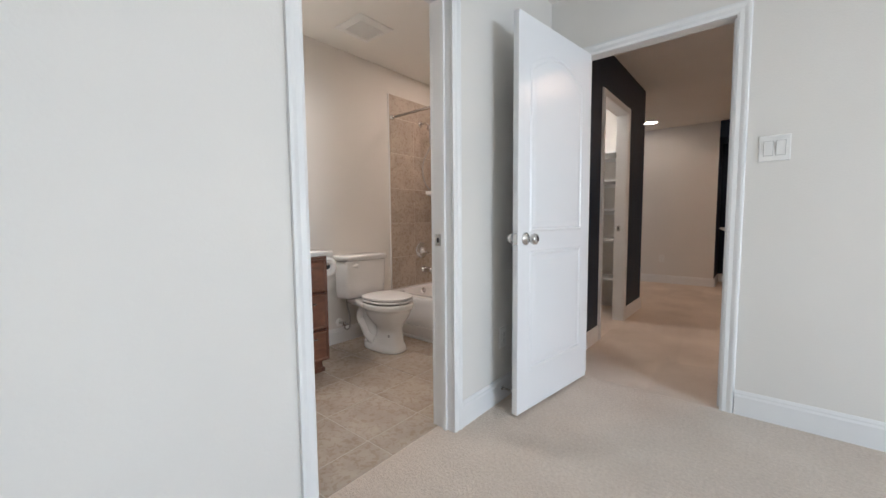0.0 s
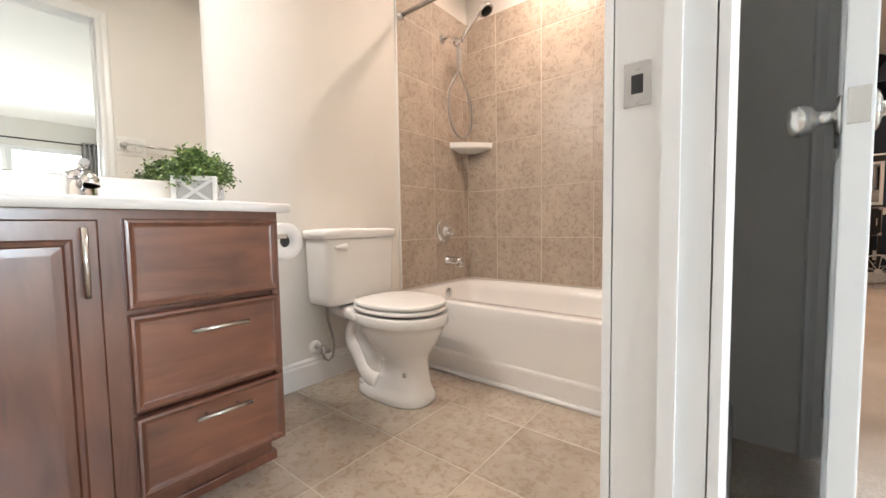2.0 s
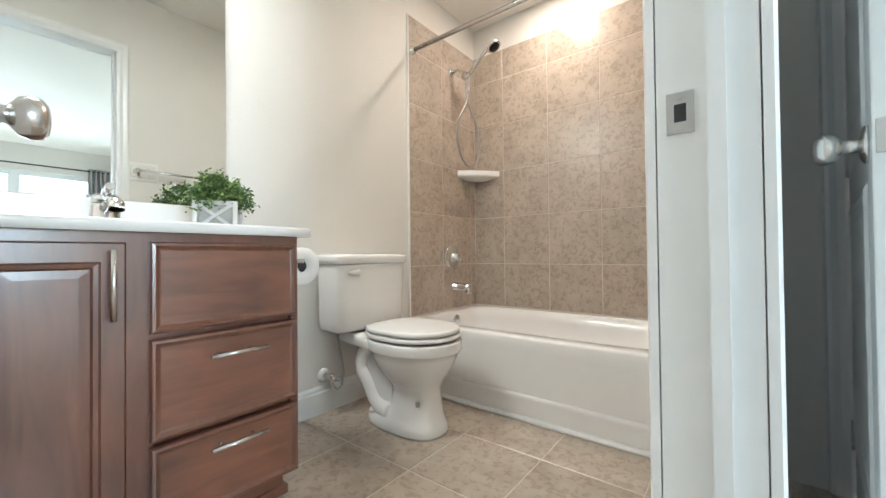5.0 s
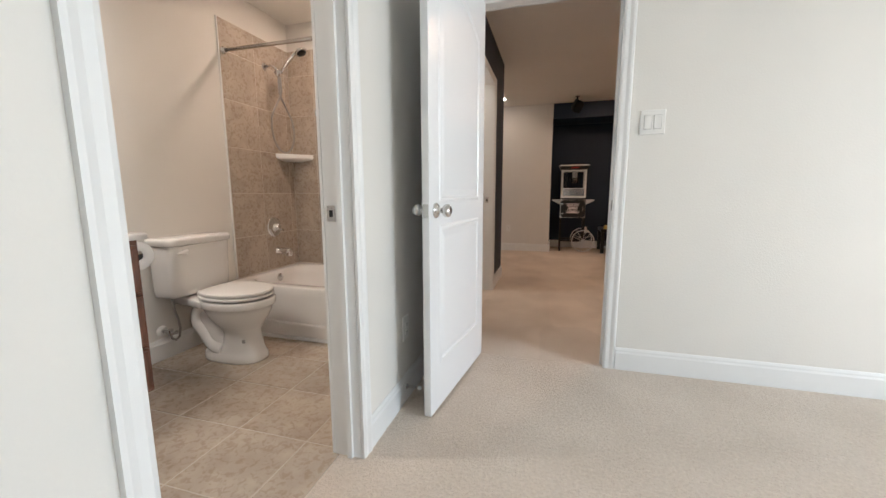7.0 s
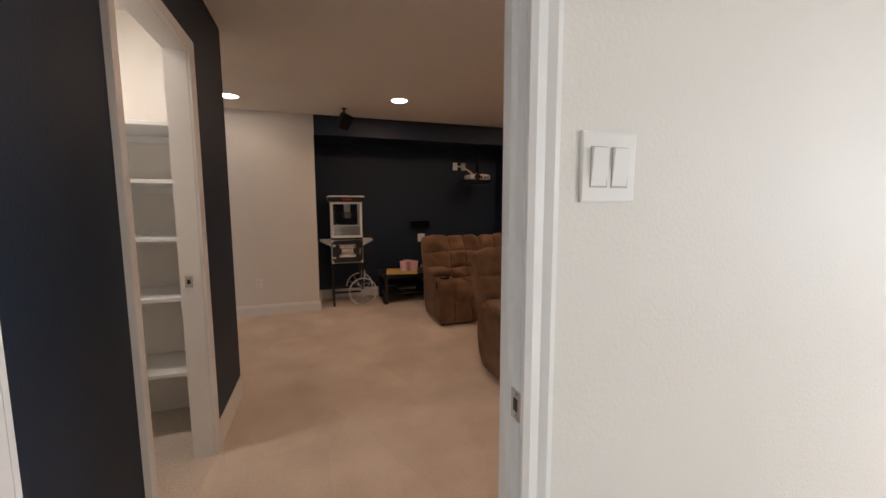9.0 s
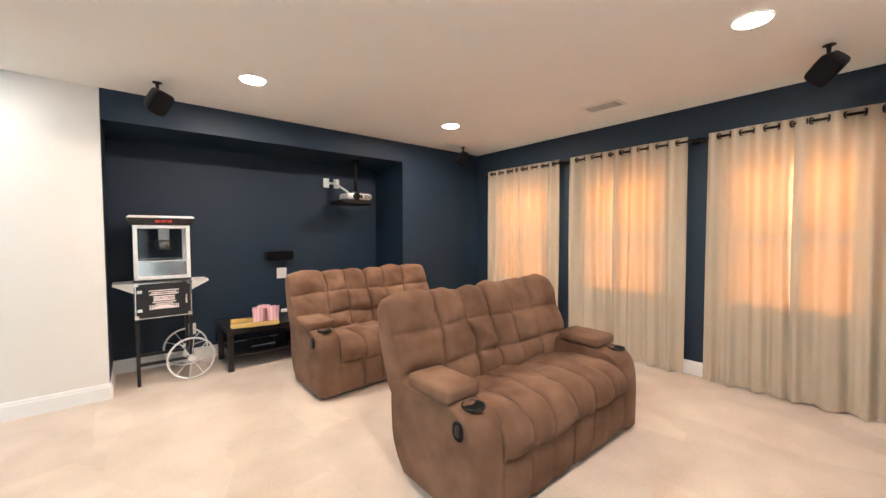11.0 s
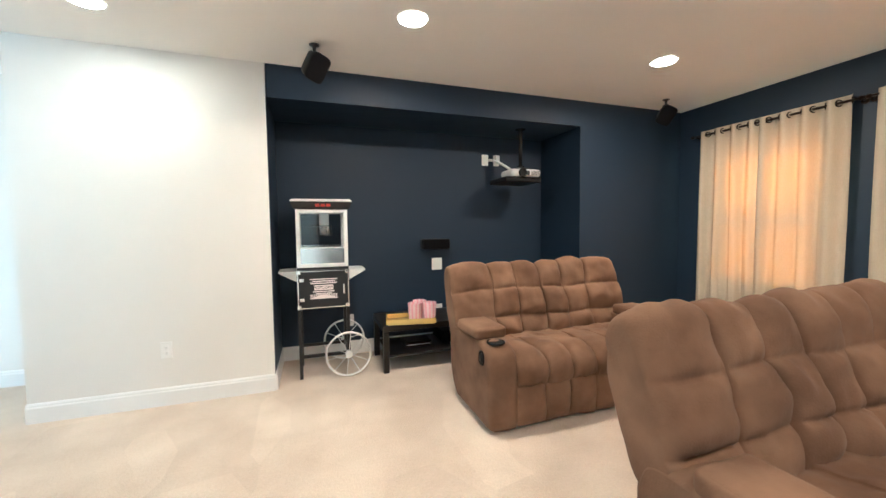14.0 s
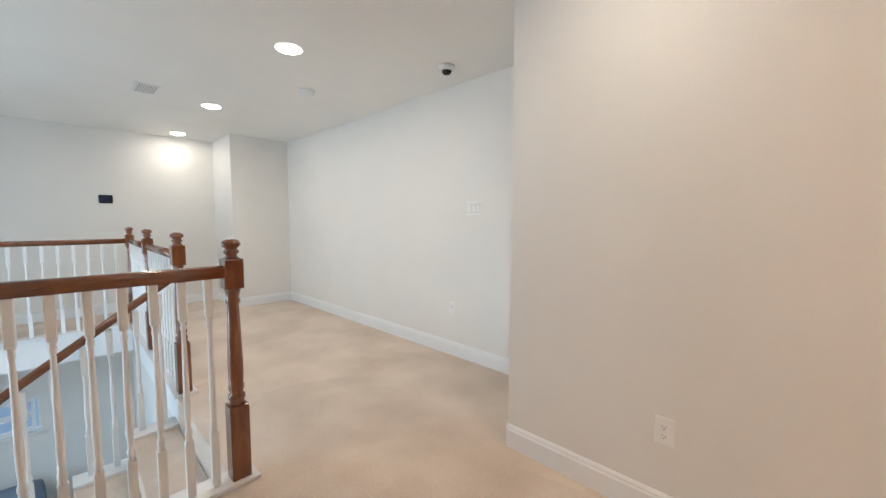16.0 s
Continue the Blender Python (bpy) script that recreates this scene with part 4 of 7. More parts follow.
    b.faces.new(vr[0][::-1])
    b.faces.new(vr[-1])
    tank = part("tank", b, M_PORC, root)
    b = bmesh.new()
    rings = []
    for z, dx, w in ((0.706, 0.198, 0.214), (0.710, 0.212, 0.224), (0.738, 0.214, 0.226), (0.746, 0.208, 0.221), (0.751, 0.19, 0.205), (0.754, 0.12, 0.14)):
        rings.append([(0.105 + p[0], p[1] + 0.008, z) for p in oval(0, 0, z, dx / 2, w, 40, 7)])
    vr = loft(b, rings)
    b.faces.new(vr[0][::-1])
    b.faces.new(vr[-1])
    part("tank_lid", b, M_PORC, tank)
    b = bmesh.new()
    lathe(b, [(0.013, 0.0), (0.013, 0.008), (0.010, 0.012)], (0.200, -0.125, 0.668), "x", 16)
    rings = []
    for y, hz_, hx_ in ((-0.108, 0.016, 0.007), (-0.112, 0.018, 0.008), (-0.150, 0.011, 0.007), (-0.168, 0.006, 0.006), (-0.172, 0.004, 0.004)):
        rings.append([(0.219 + hx_ * math.cos(t), y, 0.668 + hz_ * math.sin(t)) for t in (2 * math.pi * i / 16 for i in range(16))])
    vr = loft(b, rings)
    b.faces.new(vr[0][::-1])
    b.faces.new(vr[-1])
    part("flush_lever", b, M_SEAT, tank, "white flush lever")
    # seat ring and lid
    for nm, z0, z1, k in (("seat_ring", 0.398, 0.415, 1.0), ("seat_lid", 0.4205, 0.440, 0.985)):
        b = bmesh.new()
        rings = []
        for z, f in ((z0, 0.985), (z0 + 0.004, 1.0), (z1 - 0.006, 1.0), (z1 - 0.001, 0.98), (z1, 0.93)) + (((z1 + 0.004, 0.6), (z1 + 0.005, 0.2)) if nm == "seat_lid" else ()):
            ring = []
            for i in range(40):
                t = 2 * math.pi * i / 40
                c, s = math.cos(t), math.sin(t)
                rx = 0.215 if c > 0 else 0.195
                pw = 2.2 if c > 0 else 3.2
                ring.append((0.475 + f * k * (rx + 0.02) * math.copysign(abs(c) ** (2 / pw), c), f * k * 0.186 * math.copysign(abs(s) ** (2 / pw), s), z))
            rings.append(ring)
        vr = loft(b, rings)
        b.faces.new(vr[0][::-1])
        b.faces.new(vr[-1])
        part(nm, b, M_SEAT, root, "white closed plastic seat " + ("lid" if nm == "seat_lid" else "ring"))
    for s in (-1, 1):
        b = bmesh.new()
        soft_box(b, 0.235, s * 0.075 - 0.02, 0.39, 0.27, s * 0.075 + 0.02, 0.43, 0.006)
        part("seat_hinge", b, M_SEAT, root)
    # a compact round front: draw the seat in towards the tank
    for ob in root.children_recursive:
        if ob.name.split(".")[0] in ("seat_ring", "seat_lid"):
            for v in ob.data.vertices:
                k = max(0.0, min(1.0, (v.co.z - 0.17) / 0.13))
                v.co.x -= 0.11 * k * max(0.0, v.co.x - 0.25)
                v.co.y *= 1 - 0.07 * k
    return root


toilet((TX + 0.004, 2.195, 0.0005))

water = thing("water_valve", "chrome supply valve with a braided hose to the tank", "valve", (TX, 2.045, 0.175))
b = bmesh.new()
lathe(b, [(0.034, 0.001), (0.033, 0.006), (0.018, 0.014)], (0, 0, 0), "x", 20)
part("escutcheon", b, M_PLATE, water, "white wall escutcheon")
b = bmesh.new()
rod(b, (0.012, 0, 0), (0.075, 0, 0), 0.010, 12)
lathe(b, [(0.016, -0.018), (0.016, 0.018)], (0.07, 0, 0), "z", 14)
tube(b, [(0.07, 0, 0), (0.10, 0, 0.0)], 0.009, 10)
soft_box(b, 0.098, -0.018, -0.010, 0.112, 0.018, 0.010, 0.004)
part("stop_valve", b, M_CHROME, water)
b = bmesh.new()
tube(b, [(0.07, 0, -0.015), (0.072, 0.006, -0.042), (0.075, 0.026, -0.058), (0.08, 0.046, -0.042), (0.085, 0.052, 0.015), (0.09, 0.040, 0.075), (0.095, 0.020, 0.135), (0.10, 0.010, 0.185), (0.10, 0.008, 0.224)], 0.0068, 10)
part("braided_hose", b, M_HOSE, water, "braided steel hose")

# bathtub
tub = thing("bathtub", "white alcove bathtub with a panelled apron", "bathtub", ((TX + BXI) / 2, 2.955, 0))
tx0, tx1, ty0, ty1, tz = TX + 0.004, BXI - 0.004, 2.545, TY - 0.006, 0.368
cx = (tx0 + tx1) / 2
inv = Matrix.Translation((-cx, -2.955, 0))
b = bmesh.new()


def rr(ax0, ax1, ay0, ay1, z, n=48, pw=14):
    return oval((ax0 + ax1) / 2, (ay0 + ay1) / 2, z, (ax1 - ax0) / 2, (ay1 - ay0) / 2, n, pw)


rings = [rr(tx0, tx1, ty0, ty1, 0.30, pw=60), rr(tx0, tx1, ty0, ty1, tz - 0.012, pw=60), rr(tx0 + 0.004, tx1 - 0.004, ty0 + 0.004, ty1 - 0.004, tz - 0.002, pw=50), rr(tx0 + 0.012, tx1 - 0.012, ty0 + 0.012, ty1 - 0.012, tz, pw=40),
         rr(tx0 + 0.07, tx1 - 0.07, ty0 + 0.075, ty1 - 0.06, tz, pw=7), rr(tx0 + 0.085, tx1 - 0.085, ty0 + 0.09, ty1 - 0.072, tz - 0.008, pw=6), rr(tx0 + 0.10, tx1 - 0.13, ty0 + 0.10, ty1 - 0.085, tz - 0.06, pw=5.5),
         rr(tx0 + 0.13, tx1 - 0.25, ty0 + 0.125, ty1 - 0.11, 0.12, pw=5), rr(tx0 + 0.17, tx1 - 0.33, ty0 + 0.17, ty1 - 0.15, 0.085, pw=4), rr(tx0 + 0.45, tx1 - 0.6, ty0 + 0.3, ty1 - 0.28, 0.08, pw=3)]
vr = loft(b, rings)
b.faces.new(vr[-1])
ob = part("basin", b, M_TUB, tub)
ob.matrix_parent_inverse = inv
b = bmesh.new()
ay = ty0 + 0.002
box(b, tx0, ay, 0.0, tx1, ay + 0.03, 0.31)
rings = []
for inset, d in ((0.0, 0.0), (0.004, -0.009), (0.010, -0.013), (0.018, -0.014)):
    rings.append([(p[0], ay + d, p[2]) for p in ((tx0 + 0.001, 0, 0.004), (tx1 - 0.001, 0, 0.004), (tx1 - 0.001, 0, 0.088 - inset * 0.2), (tx1 - 0.14, 0, 0.088 - inset * 0.2), (tx1 - 0.16, 0, 0.094 - inset), (tx1 - 0.19, 0, 0.106 - inset), (tx0 + 0.001, 0, 0.118 - inset))])
vr = loft(b, rings, True, smooth=False)
b.faces.new(vr[-1])
ob = part("apron", b, M_TUB, tub)
ob.matrix_parent_inverse = inv
b = bmesh.new()
g = [(0.0, 0.0), (-0.016, 0.0), (-0.014, 0.010), (-0.006, 0.017), (0.0, 0.020)]
loft(b, [[(x, ay - 0.0145 + d, z) for d, z in g] for x in (tx0 + 0.01, tx1 - 0.002)])
ob = part("floor_bead", b, M_TRIM, tub, "white bead along the floor")
ob.matrix_parent_inverse = inv
b = bmesh.new()
lathe(b, [(0.034, 0.0), (0.034, 0.004), (0.026, 0.010), (0.008, 0.012)], (tx0 + 0.098, 2.99, 0.315), "x", 20)
soft_box(b, tx0 + 0.108, 2.985, 0.318, tx0 + 0.122, 2.995, 0.345, 0.003)
ob = part("overflow_plate", b, M_CHROME, tub, "chrome overflow plate")
ob.matrix_parent_inverse = inv

TF = TX + 0.010   # face of the wall tiles
mixer = thing("shower_mixer", "chrome round shower valve with lever on the tiles", "shower valve", (TF, 3.07, 0.725))
b = bmesh.new()
lathe(b, [(0.083, 0.0), (0.083, 0.004), (0.074, 0.010), (0.045, 0.016), (0.030, 0.020), (0.028, 0.045), (0.020, 0.055), (0.006, 0.058)], (0.0005, 0, 0), "x", 32)
part("valve_plate", b, M_CHROME, mixer)
b = bmesh.new()
tube(b, [(0.045, 0, 0), (0.052, 0.02, -0.018), (0.05, 0.05, -0.03)], 0.010, 12)
part("valve_lever", b, M_CHROME, mixer)
spout = thing("tub_spout", "chrome tub spout below the valve", "spout", (TF, 3.10, 0.52))
b = bmesh.new()
lathe(b, [(0.034, 0.0005), (0.034, 0.006), (0.028, 0.012), (0.027, 0.09), (0.025, 0.125), (0.018, 0.132)], (0, 0, 0), "x", 24)
soft_box(b, 0.095, -0.022, -0.042, 0.130, 0.022, 0.0, 0.008)
part("spout_body", b, M_CHROME, spout)

shower = thing("hand_shower", "chrome hand shower on a bracket with a looped steel hose", "shower head", (TF, 3.08, 2.01))
b = bmesh.new()
lathe(b, [(0.030, 0.0005), (0.030, 0.004), (0.014, 0.010)], (0, 0, 0), "x", 20)
tube(b, [(0.008, 0, 0), (0.06, 0, 0.004), (0.10, 0, -0.018), (0.125, 0, -0.045)], 0.010, 12)
part("shower_arm", b, M_CHROME, shower)
b = bmesh.new()
rod(b, (0.125, 0, -0.035), (0.125, 0, -0.085), 0.017, 16)
rod(b, (0.10, 0, -0.055), (0.165, 0.0, -0.055), 0.013, 14)
part("diverter", b, M_CHROME, shower)
b = bmesh.new()
tube(b, [(0.15, 0.0, -0.06), (0.20, 0.01, 0.0), (0.26, 0.02, 0.065), (0.30, 0.025, 0.095)], 0.013, 14)
part("handle", b, M_CHROME, shower)
b = bmesh.new()
head = bmesh.new()
lathe(head, [(0.014, 0.02), (0.030, 0.012), (0.046, 0.0), (0.048, -0.014), (0.042, -0.020), (0.038, -0.018)], (0, 0, 0), "z", 26)
join(b, head, Matrix.Translation((0.325, 0.028, 0.095)) @ Matrix.Rotation(radians(-28), 4, "Y"))
part("spray_head", b, M_CHROME, shower)
b = bmesh.new()
disc = bmesh.new()
lathe(disc, [(0.036, -0.0185), (0.034, -0.0225), (0.010, -0.0235)], (0, 0, 0), "z", 22)
join(b, disc, Matrix.Translation((0.325, 0.028, 0.095)) @ Matrix.Rotation(radians(-28), 4, "Y"))
part("spray_face", b, M_BLACK, shower, "dark spray face")
b = bmesh.new()
keys = [(0.0, -0.085), (-0.003, -0.16), (0.004, -0.23)]
keys += [(-0.135 * math.sin(math.pi * 0.74 * (1 - k / 6)) * -1, -0.49 - 0.185 * math.cos(math.pi * 0.74 * (1 - k / 6))) for k in range(0, 13)]
keys += [(-0.002, -0.22), (0.006, -0.14), (0.004, -0.09)]
line, _ = smooth_profile(keys, 6)
hose = [(0.128 + 0.015 * math.sin(math.pi * k / len(line)) + 0.012 * k / len(line), p.y, p.z) for k, p in enumerate(line)]
tube(b, hose, 0.0072, 10)
part("hose", b, M_HOSE, shower, "ribbed steel hose")

shelf = thing("corner_shelf", "white ceramic corner shelf on the tub tiles", "corner shelf", (TF, TY - 0.010, 1.33))
b = bmesh.new()
ring_t, ring_b = [(0.001, -0.001)], []
for i in range(9):
    t = i / 8
    ring_t.append((0.215 * (1 - t) + 0.001 + 0.010 * math.sin(math.pi * t), -0.001 - 0.215 * t - 0.010 * math.sin(math.pi * t)))
rings = [[(x, y, -0.052) for x, y in [(0.45 * p[0], 0.45 * p[1]) for p in ring_t]], [(x, y, -0.034) for x, y in [(0.92 * p[0], 0.92 * p[1]) for p in ring_t]], [(x, y, -0.024) for x, y in ring_t], [(x, y, 0.010) for x, y in ring_t], [(0.9 * x + 0.001, 0.9 * y - 0.001, 0.012) for x, y in ring_t], [(0.85 * x + 0.002, 0.85 * y - 0.002, 0.004) for x, y in ring_t]]
vr = loft(b, rings, smooth=False)
b.faces.new(vr[-1])
b.faces.new(vr[0][::-1])
part("shelf_tray", b, M_PORC, shelf)

rodthing = thing("shower_rod", "brushed steel shower curtain rod across the tub", "curtain rod", (TF, 2.68, 2.0))
b = bmesh.new()
rod(b, (0.004, 0, 0), (BXI - TF - 0.004, 0, 0), 0.0125, 16)
part("rod_tube", b, M_NICKEL, rodthing)
for x, s in ((0.0005, 1), (BXI - TF - 0.0005, -1)):
    b = bmesh.new()
    lathe(b, [(0.026, 0), (0.026, s * 0.006), (0.018, s * 0.016), (0.017, s * 0.028)], (x, 0, 0), "x", 20)
    part("rod_flange", b, M_NICKEL, rodthing)

towel = thing("towel_bar", "satin nickel towel bar on the bathroom wall", "towel bar", (BXI, 1.90, 1.30))
b = bmesh.new()
for s in (-1, 1):
    soft_box(b, -0.008, s * 0.24 - 0.022, -0.022, -0.001, s * 0.24 + 0.022, 0.022, 0.003)
    soft_box(b, -0.07, s * 0.24 - 0.012, -0.012, -0.006, s * 0.24 + 0.012, 0.012, 0.003)
rod(b, (-0.06, -0.24, 0), (-0.06, 0.24, 0), 0.008, 12)
part("bar", b, M_NICKEL, towel)

fan = thing("exhaust_fan_grille", "white plastic exhaust fan grille on the bathroom ceiling", "ceiling vent", (-2.01, 2.04, H))
b = bmesh.new()
rings = [[(s * k, u * k, z) for s, u in ((-1, -1), (1, -1), (1, 1), (-1, 1))] for k, z in ((0.150, -0.001), (0.150, -0.008), (0.105, -0.022), (0.100, -0.016))]
vr = loft(b, rings, smooth=False)
part("grille_frame", b, M_PLATE, fan)
b = bmesh.new()
box(b, -0.1, -0.1, -0.006, 0.1, 0.1, -0.003)
part("grille_backing", b, M_GREYBOARD, fan)
for i in range(13):
    b = bmesh.new()
    y = -0.09 + 0.015 * i
    box(b, -0.1, y - 0.004, -0.018, 0.1, y + 0.004, -0.010)
    part("grille_slat", b, M_PLATE, fan)

# plates on the walls
def wall_plate(name, label, at, turn, w, h, kind):
    """A cover plate; local x along the wall, -y out of it."""
    root = thing(name, label, "light switch" if kind == "switch" else "wall outlet", at, turn=turn)
    b = bmesh.new()
    rings = [[(sx * (w / 2 - i), -d, sz * (h / 2 - i)) for sx, sz in ((-1, -1), (1, -1), (1, 1), (-1, 1))] for i, d in ((0, 0.0005), (0, 0.004), (0.003, 0.006))]
    vr = loft(b, rings, smooth=False)
    b.faces.new(vr[-1])
    part("cover_plate", b, M_PLATE, root)
    if kind == "switch":
        n = max(1, round(w / 0.058))
        for i in range(n):
            x = (i - (n - 1) / 2) * 0.046
            b = bmesh.new()
            box(b, x - 0.0185, -0.0068, -0.036, x + 0.0185, -0.0055, 0.036)
            part("bezel", b, M_GREYBOARD, root)
            b = bmesh.new()
            v = [b.verts.new(p) for p in ((x - 0.0165, -0.0070, -0.033), (x + 0.0165, -0.0070, -0.033), (x + 0.0165, -0.0135, 0.0335), (x - 0.0165, -0.0135, 0.0335), (x + 0.0165, -0.0066, 0.0335), (x - 0.0165, -0.0066, 0.0335))]
            for f in ((0, 1, 2, 3), (3, 2, 4, 5)):
                b.faces.new([v[k] for k in f])
            b.faces.new((v[0], v[3], v[5]))
            b.faces.new((v[1], v[4], v[2]))
            part("rocker", b, M_PLATE, root)
    elif kind == "outlet":
        for s in (-1, 1):
            b = bmesh.new()
            rings = [oval(0, 0, 0, 0.0165, 0.0145, 20, 3)]
            vr = loft(b, [[(p[0], -0.0062, s * 0.0195 + p[1]) for p in rings[0]], [(p[0] * 0.97, -0.009, s * 0.0195 + p[1] * 0.97) for p in rings[0]]])
            b.faces.new(vr[-1])
            sock = part("socket", b, M_PLATE, root)
            b = bmesh.new()
            for x in (-0.006, 0.006):
                box(b, x - 0.001, -0.0096, s * 0.0195 - 0.001, x + 0.001, -0.0092, s * 0.0195 + 0.007)
            box(b, -0.002, -0.0096, s * 0.0195 - 0.009, 0.002, -0.0092, s * 0.0195 - 0.005)
            part("slots", b, M_SLOT, sock)
    elif kind == "coax":
        b = bmesh.new()
        lathe(b, [(0.006, -0.006), (0.006, -0.012), (0.004, -0.016)], (0, 0, 0), "y", 12)
        part("coax_jack", b, M_NICKEL, root)
    return root


wall_plate("light_switch", "white double rocker light switch beside the bedroom doorway", (0.318, BY, 1.365), 0, 0.118, 0.124, "switch")
wall_plate("wall_outlet", "white duplex outlet low on the bedroom wall", (1.50, BY, 0.383), 0, 0.072, 0.116, "outlet")
wall_plate("cable_outlet", "white cable outlet low on the bedroom wall", (2.03, BY, 0.38), 0, 0.072, 0.116, "coax")
wall_plate("wall_outlet", "white duplex outlet behind the open bedroom door", (BX, 2.03, 0.36), 90, 0.072, 0.116, "outlet")
wall_plate("light_switch", "white triple rocker switch by the bathroom door", (BXI, 1.70, 1.30), -90, 0.164, 0.118, "switch")

stop = thing("door_stop", "white spring door stop on the baseboard", "door stop", (BX + 0.014, 2.00, 0.075))
b = bmesh.new()
lathe(b, [(0.012, 0.0), (0.012, 0.005), (0.006, 0.008)], (0, 0, 0), "x", 12)
pts = [(0.008 + 0.055 * i / 60, 0.005 * math.cos(i * 0.9), 0.005 * math.sin(i * 0.9)) for i in range(61)]
tube(b, pts, 0.0012, 6)
part("spring", b, M_NICKEL, stop)
b = bmesh.new()
lathe(b, [(0.008, 0.06), (0.009, 0.066), (0.007, 0.076), (0.002, 0.078)], (0, 0, 0), "x", 12)
part("rubber_tip", b, M_PLATE, stop)


# ---- windows ----
def window(name, label, at, turn, w, z0, z1, units=1, blind=False):
    """A double-hung window; local x along the wall, +y to the outside, inner wall face at y = 0."""
    root = thing(name, label, "window", at, turn=turn)
    b = bmesh.new()
    for x0, x1, a, c in ((-w / 2, w / 2, z0, z0 + 0.03), (-w / 2, w / 2, z1 - 0.03, z1), (-w / 2, -w / 2 + 0.03, z0 + 0.03, z1 - 0.03), (w / 2 - 0.03, w / 2, z0 + 0.03, z1 - 0.03)):
        box(b, x0 + 0.001, 0.06, a + 0.001, x1 - 0.001, 0.098, c - 0.001)
    part("window_frame", b, M_TRIM, root)
    b = bmesh.new()
    soft_box(b, -w / 2 - 0.05, -0.035, z0 - 0.012, w / 2 + 0.05, 0.055, z0 + 0.012, 0.005)
    part("window_sill", b, M_TRIM, root)
    zm = (z0 + z1) / 2
    uw = (w - 0.06) / units
    for k in range(units):
        xa = -w / 2 + 0.03 + k * uw
        if k:
            b = bmesh.new()
            box(b, xa - 0.02, 0.055, z0 + 0.031, xa + 0.02, 0.097, z1 - 0.031)
            part("mullion", b, M_TRIM, root)
        for lo, hi, yy in ((z0 + 0.032, zm, 0.066), (zm, z1 - 0.032, 0.082)):
            b = bmesh.new()
            for x0, x1, a, c in ((xa + 0.022, xa + uw - 0.022, lo, lo + 0.035), (xa + 0.022, xa + uw - 0.022, hi - 0.035, hi), (xa + 0.022, xa + 0.055, lo + 0.035, hi - 0.035), (xa + uw - 0.055, xa + uw - 0.022, lo + 0.035, hi - 0.035)):
                box(b, x0, yy - 0.007, a, x1, yy + 0.007, c)
            sash = part("sash", b, M_TRIM, root)
            b = bmesh.new()
            box(b, xa + 0.05, yy - 0.002, lo + 0.03, xa + uw - 0.05, yy + 0.002, hi - 0.03)
            pane = part("pane", b, M_GLASS, sash)
            pane.visible_shadow = False
    if blind:
        n = 17
        for i in range(n):
            b = bmesh.new()
            z = z0 + 0.03 + (zm - z0 - 0.04) * i / (n - 1)
            g = bmesh.new()
            box(g, -w / 2 + 0.02, -0.018, -0.0012, w / 2 - 0.02, 0.018, 0.0012)
            join(b, g, Matrix.Translation((0, 0.035, z)) @ Matrix.Rotation(radians(38), 4, "X"))
            part("blind_slat", b, M_BLIND, root)
    return root


for k, (a, c) in enumerate((W1, W2, W3)):
    window("window_%d" % (k + 1), "white double-hung window behind cream curtains", (WX, (a + c) / 2, 0), -90, c - a, 0.73, 1.99, 1, True)
window("window_4", "wide white bedroom window full of daylight", (4.3, 1.0, 0), -90, 2.7, 0.80, 2.05, 3)
window("window_5", "tall white foyer window", (-4.3, 2.0, 0), 180, 2.8, -1.60, 2.10, 3)
window("window_6", "white window in the storey below", (-7.2, 4.72, 0), 90, 0.76, -1.36, -0.92, 1)


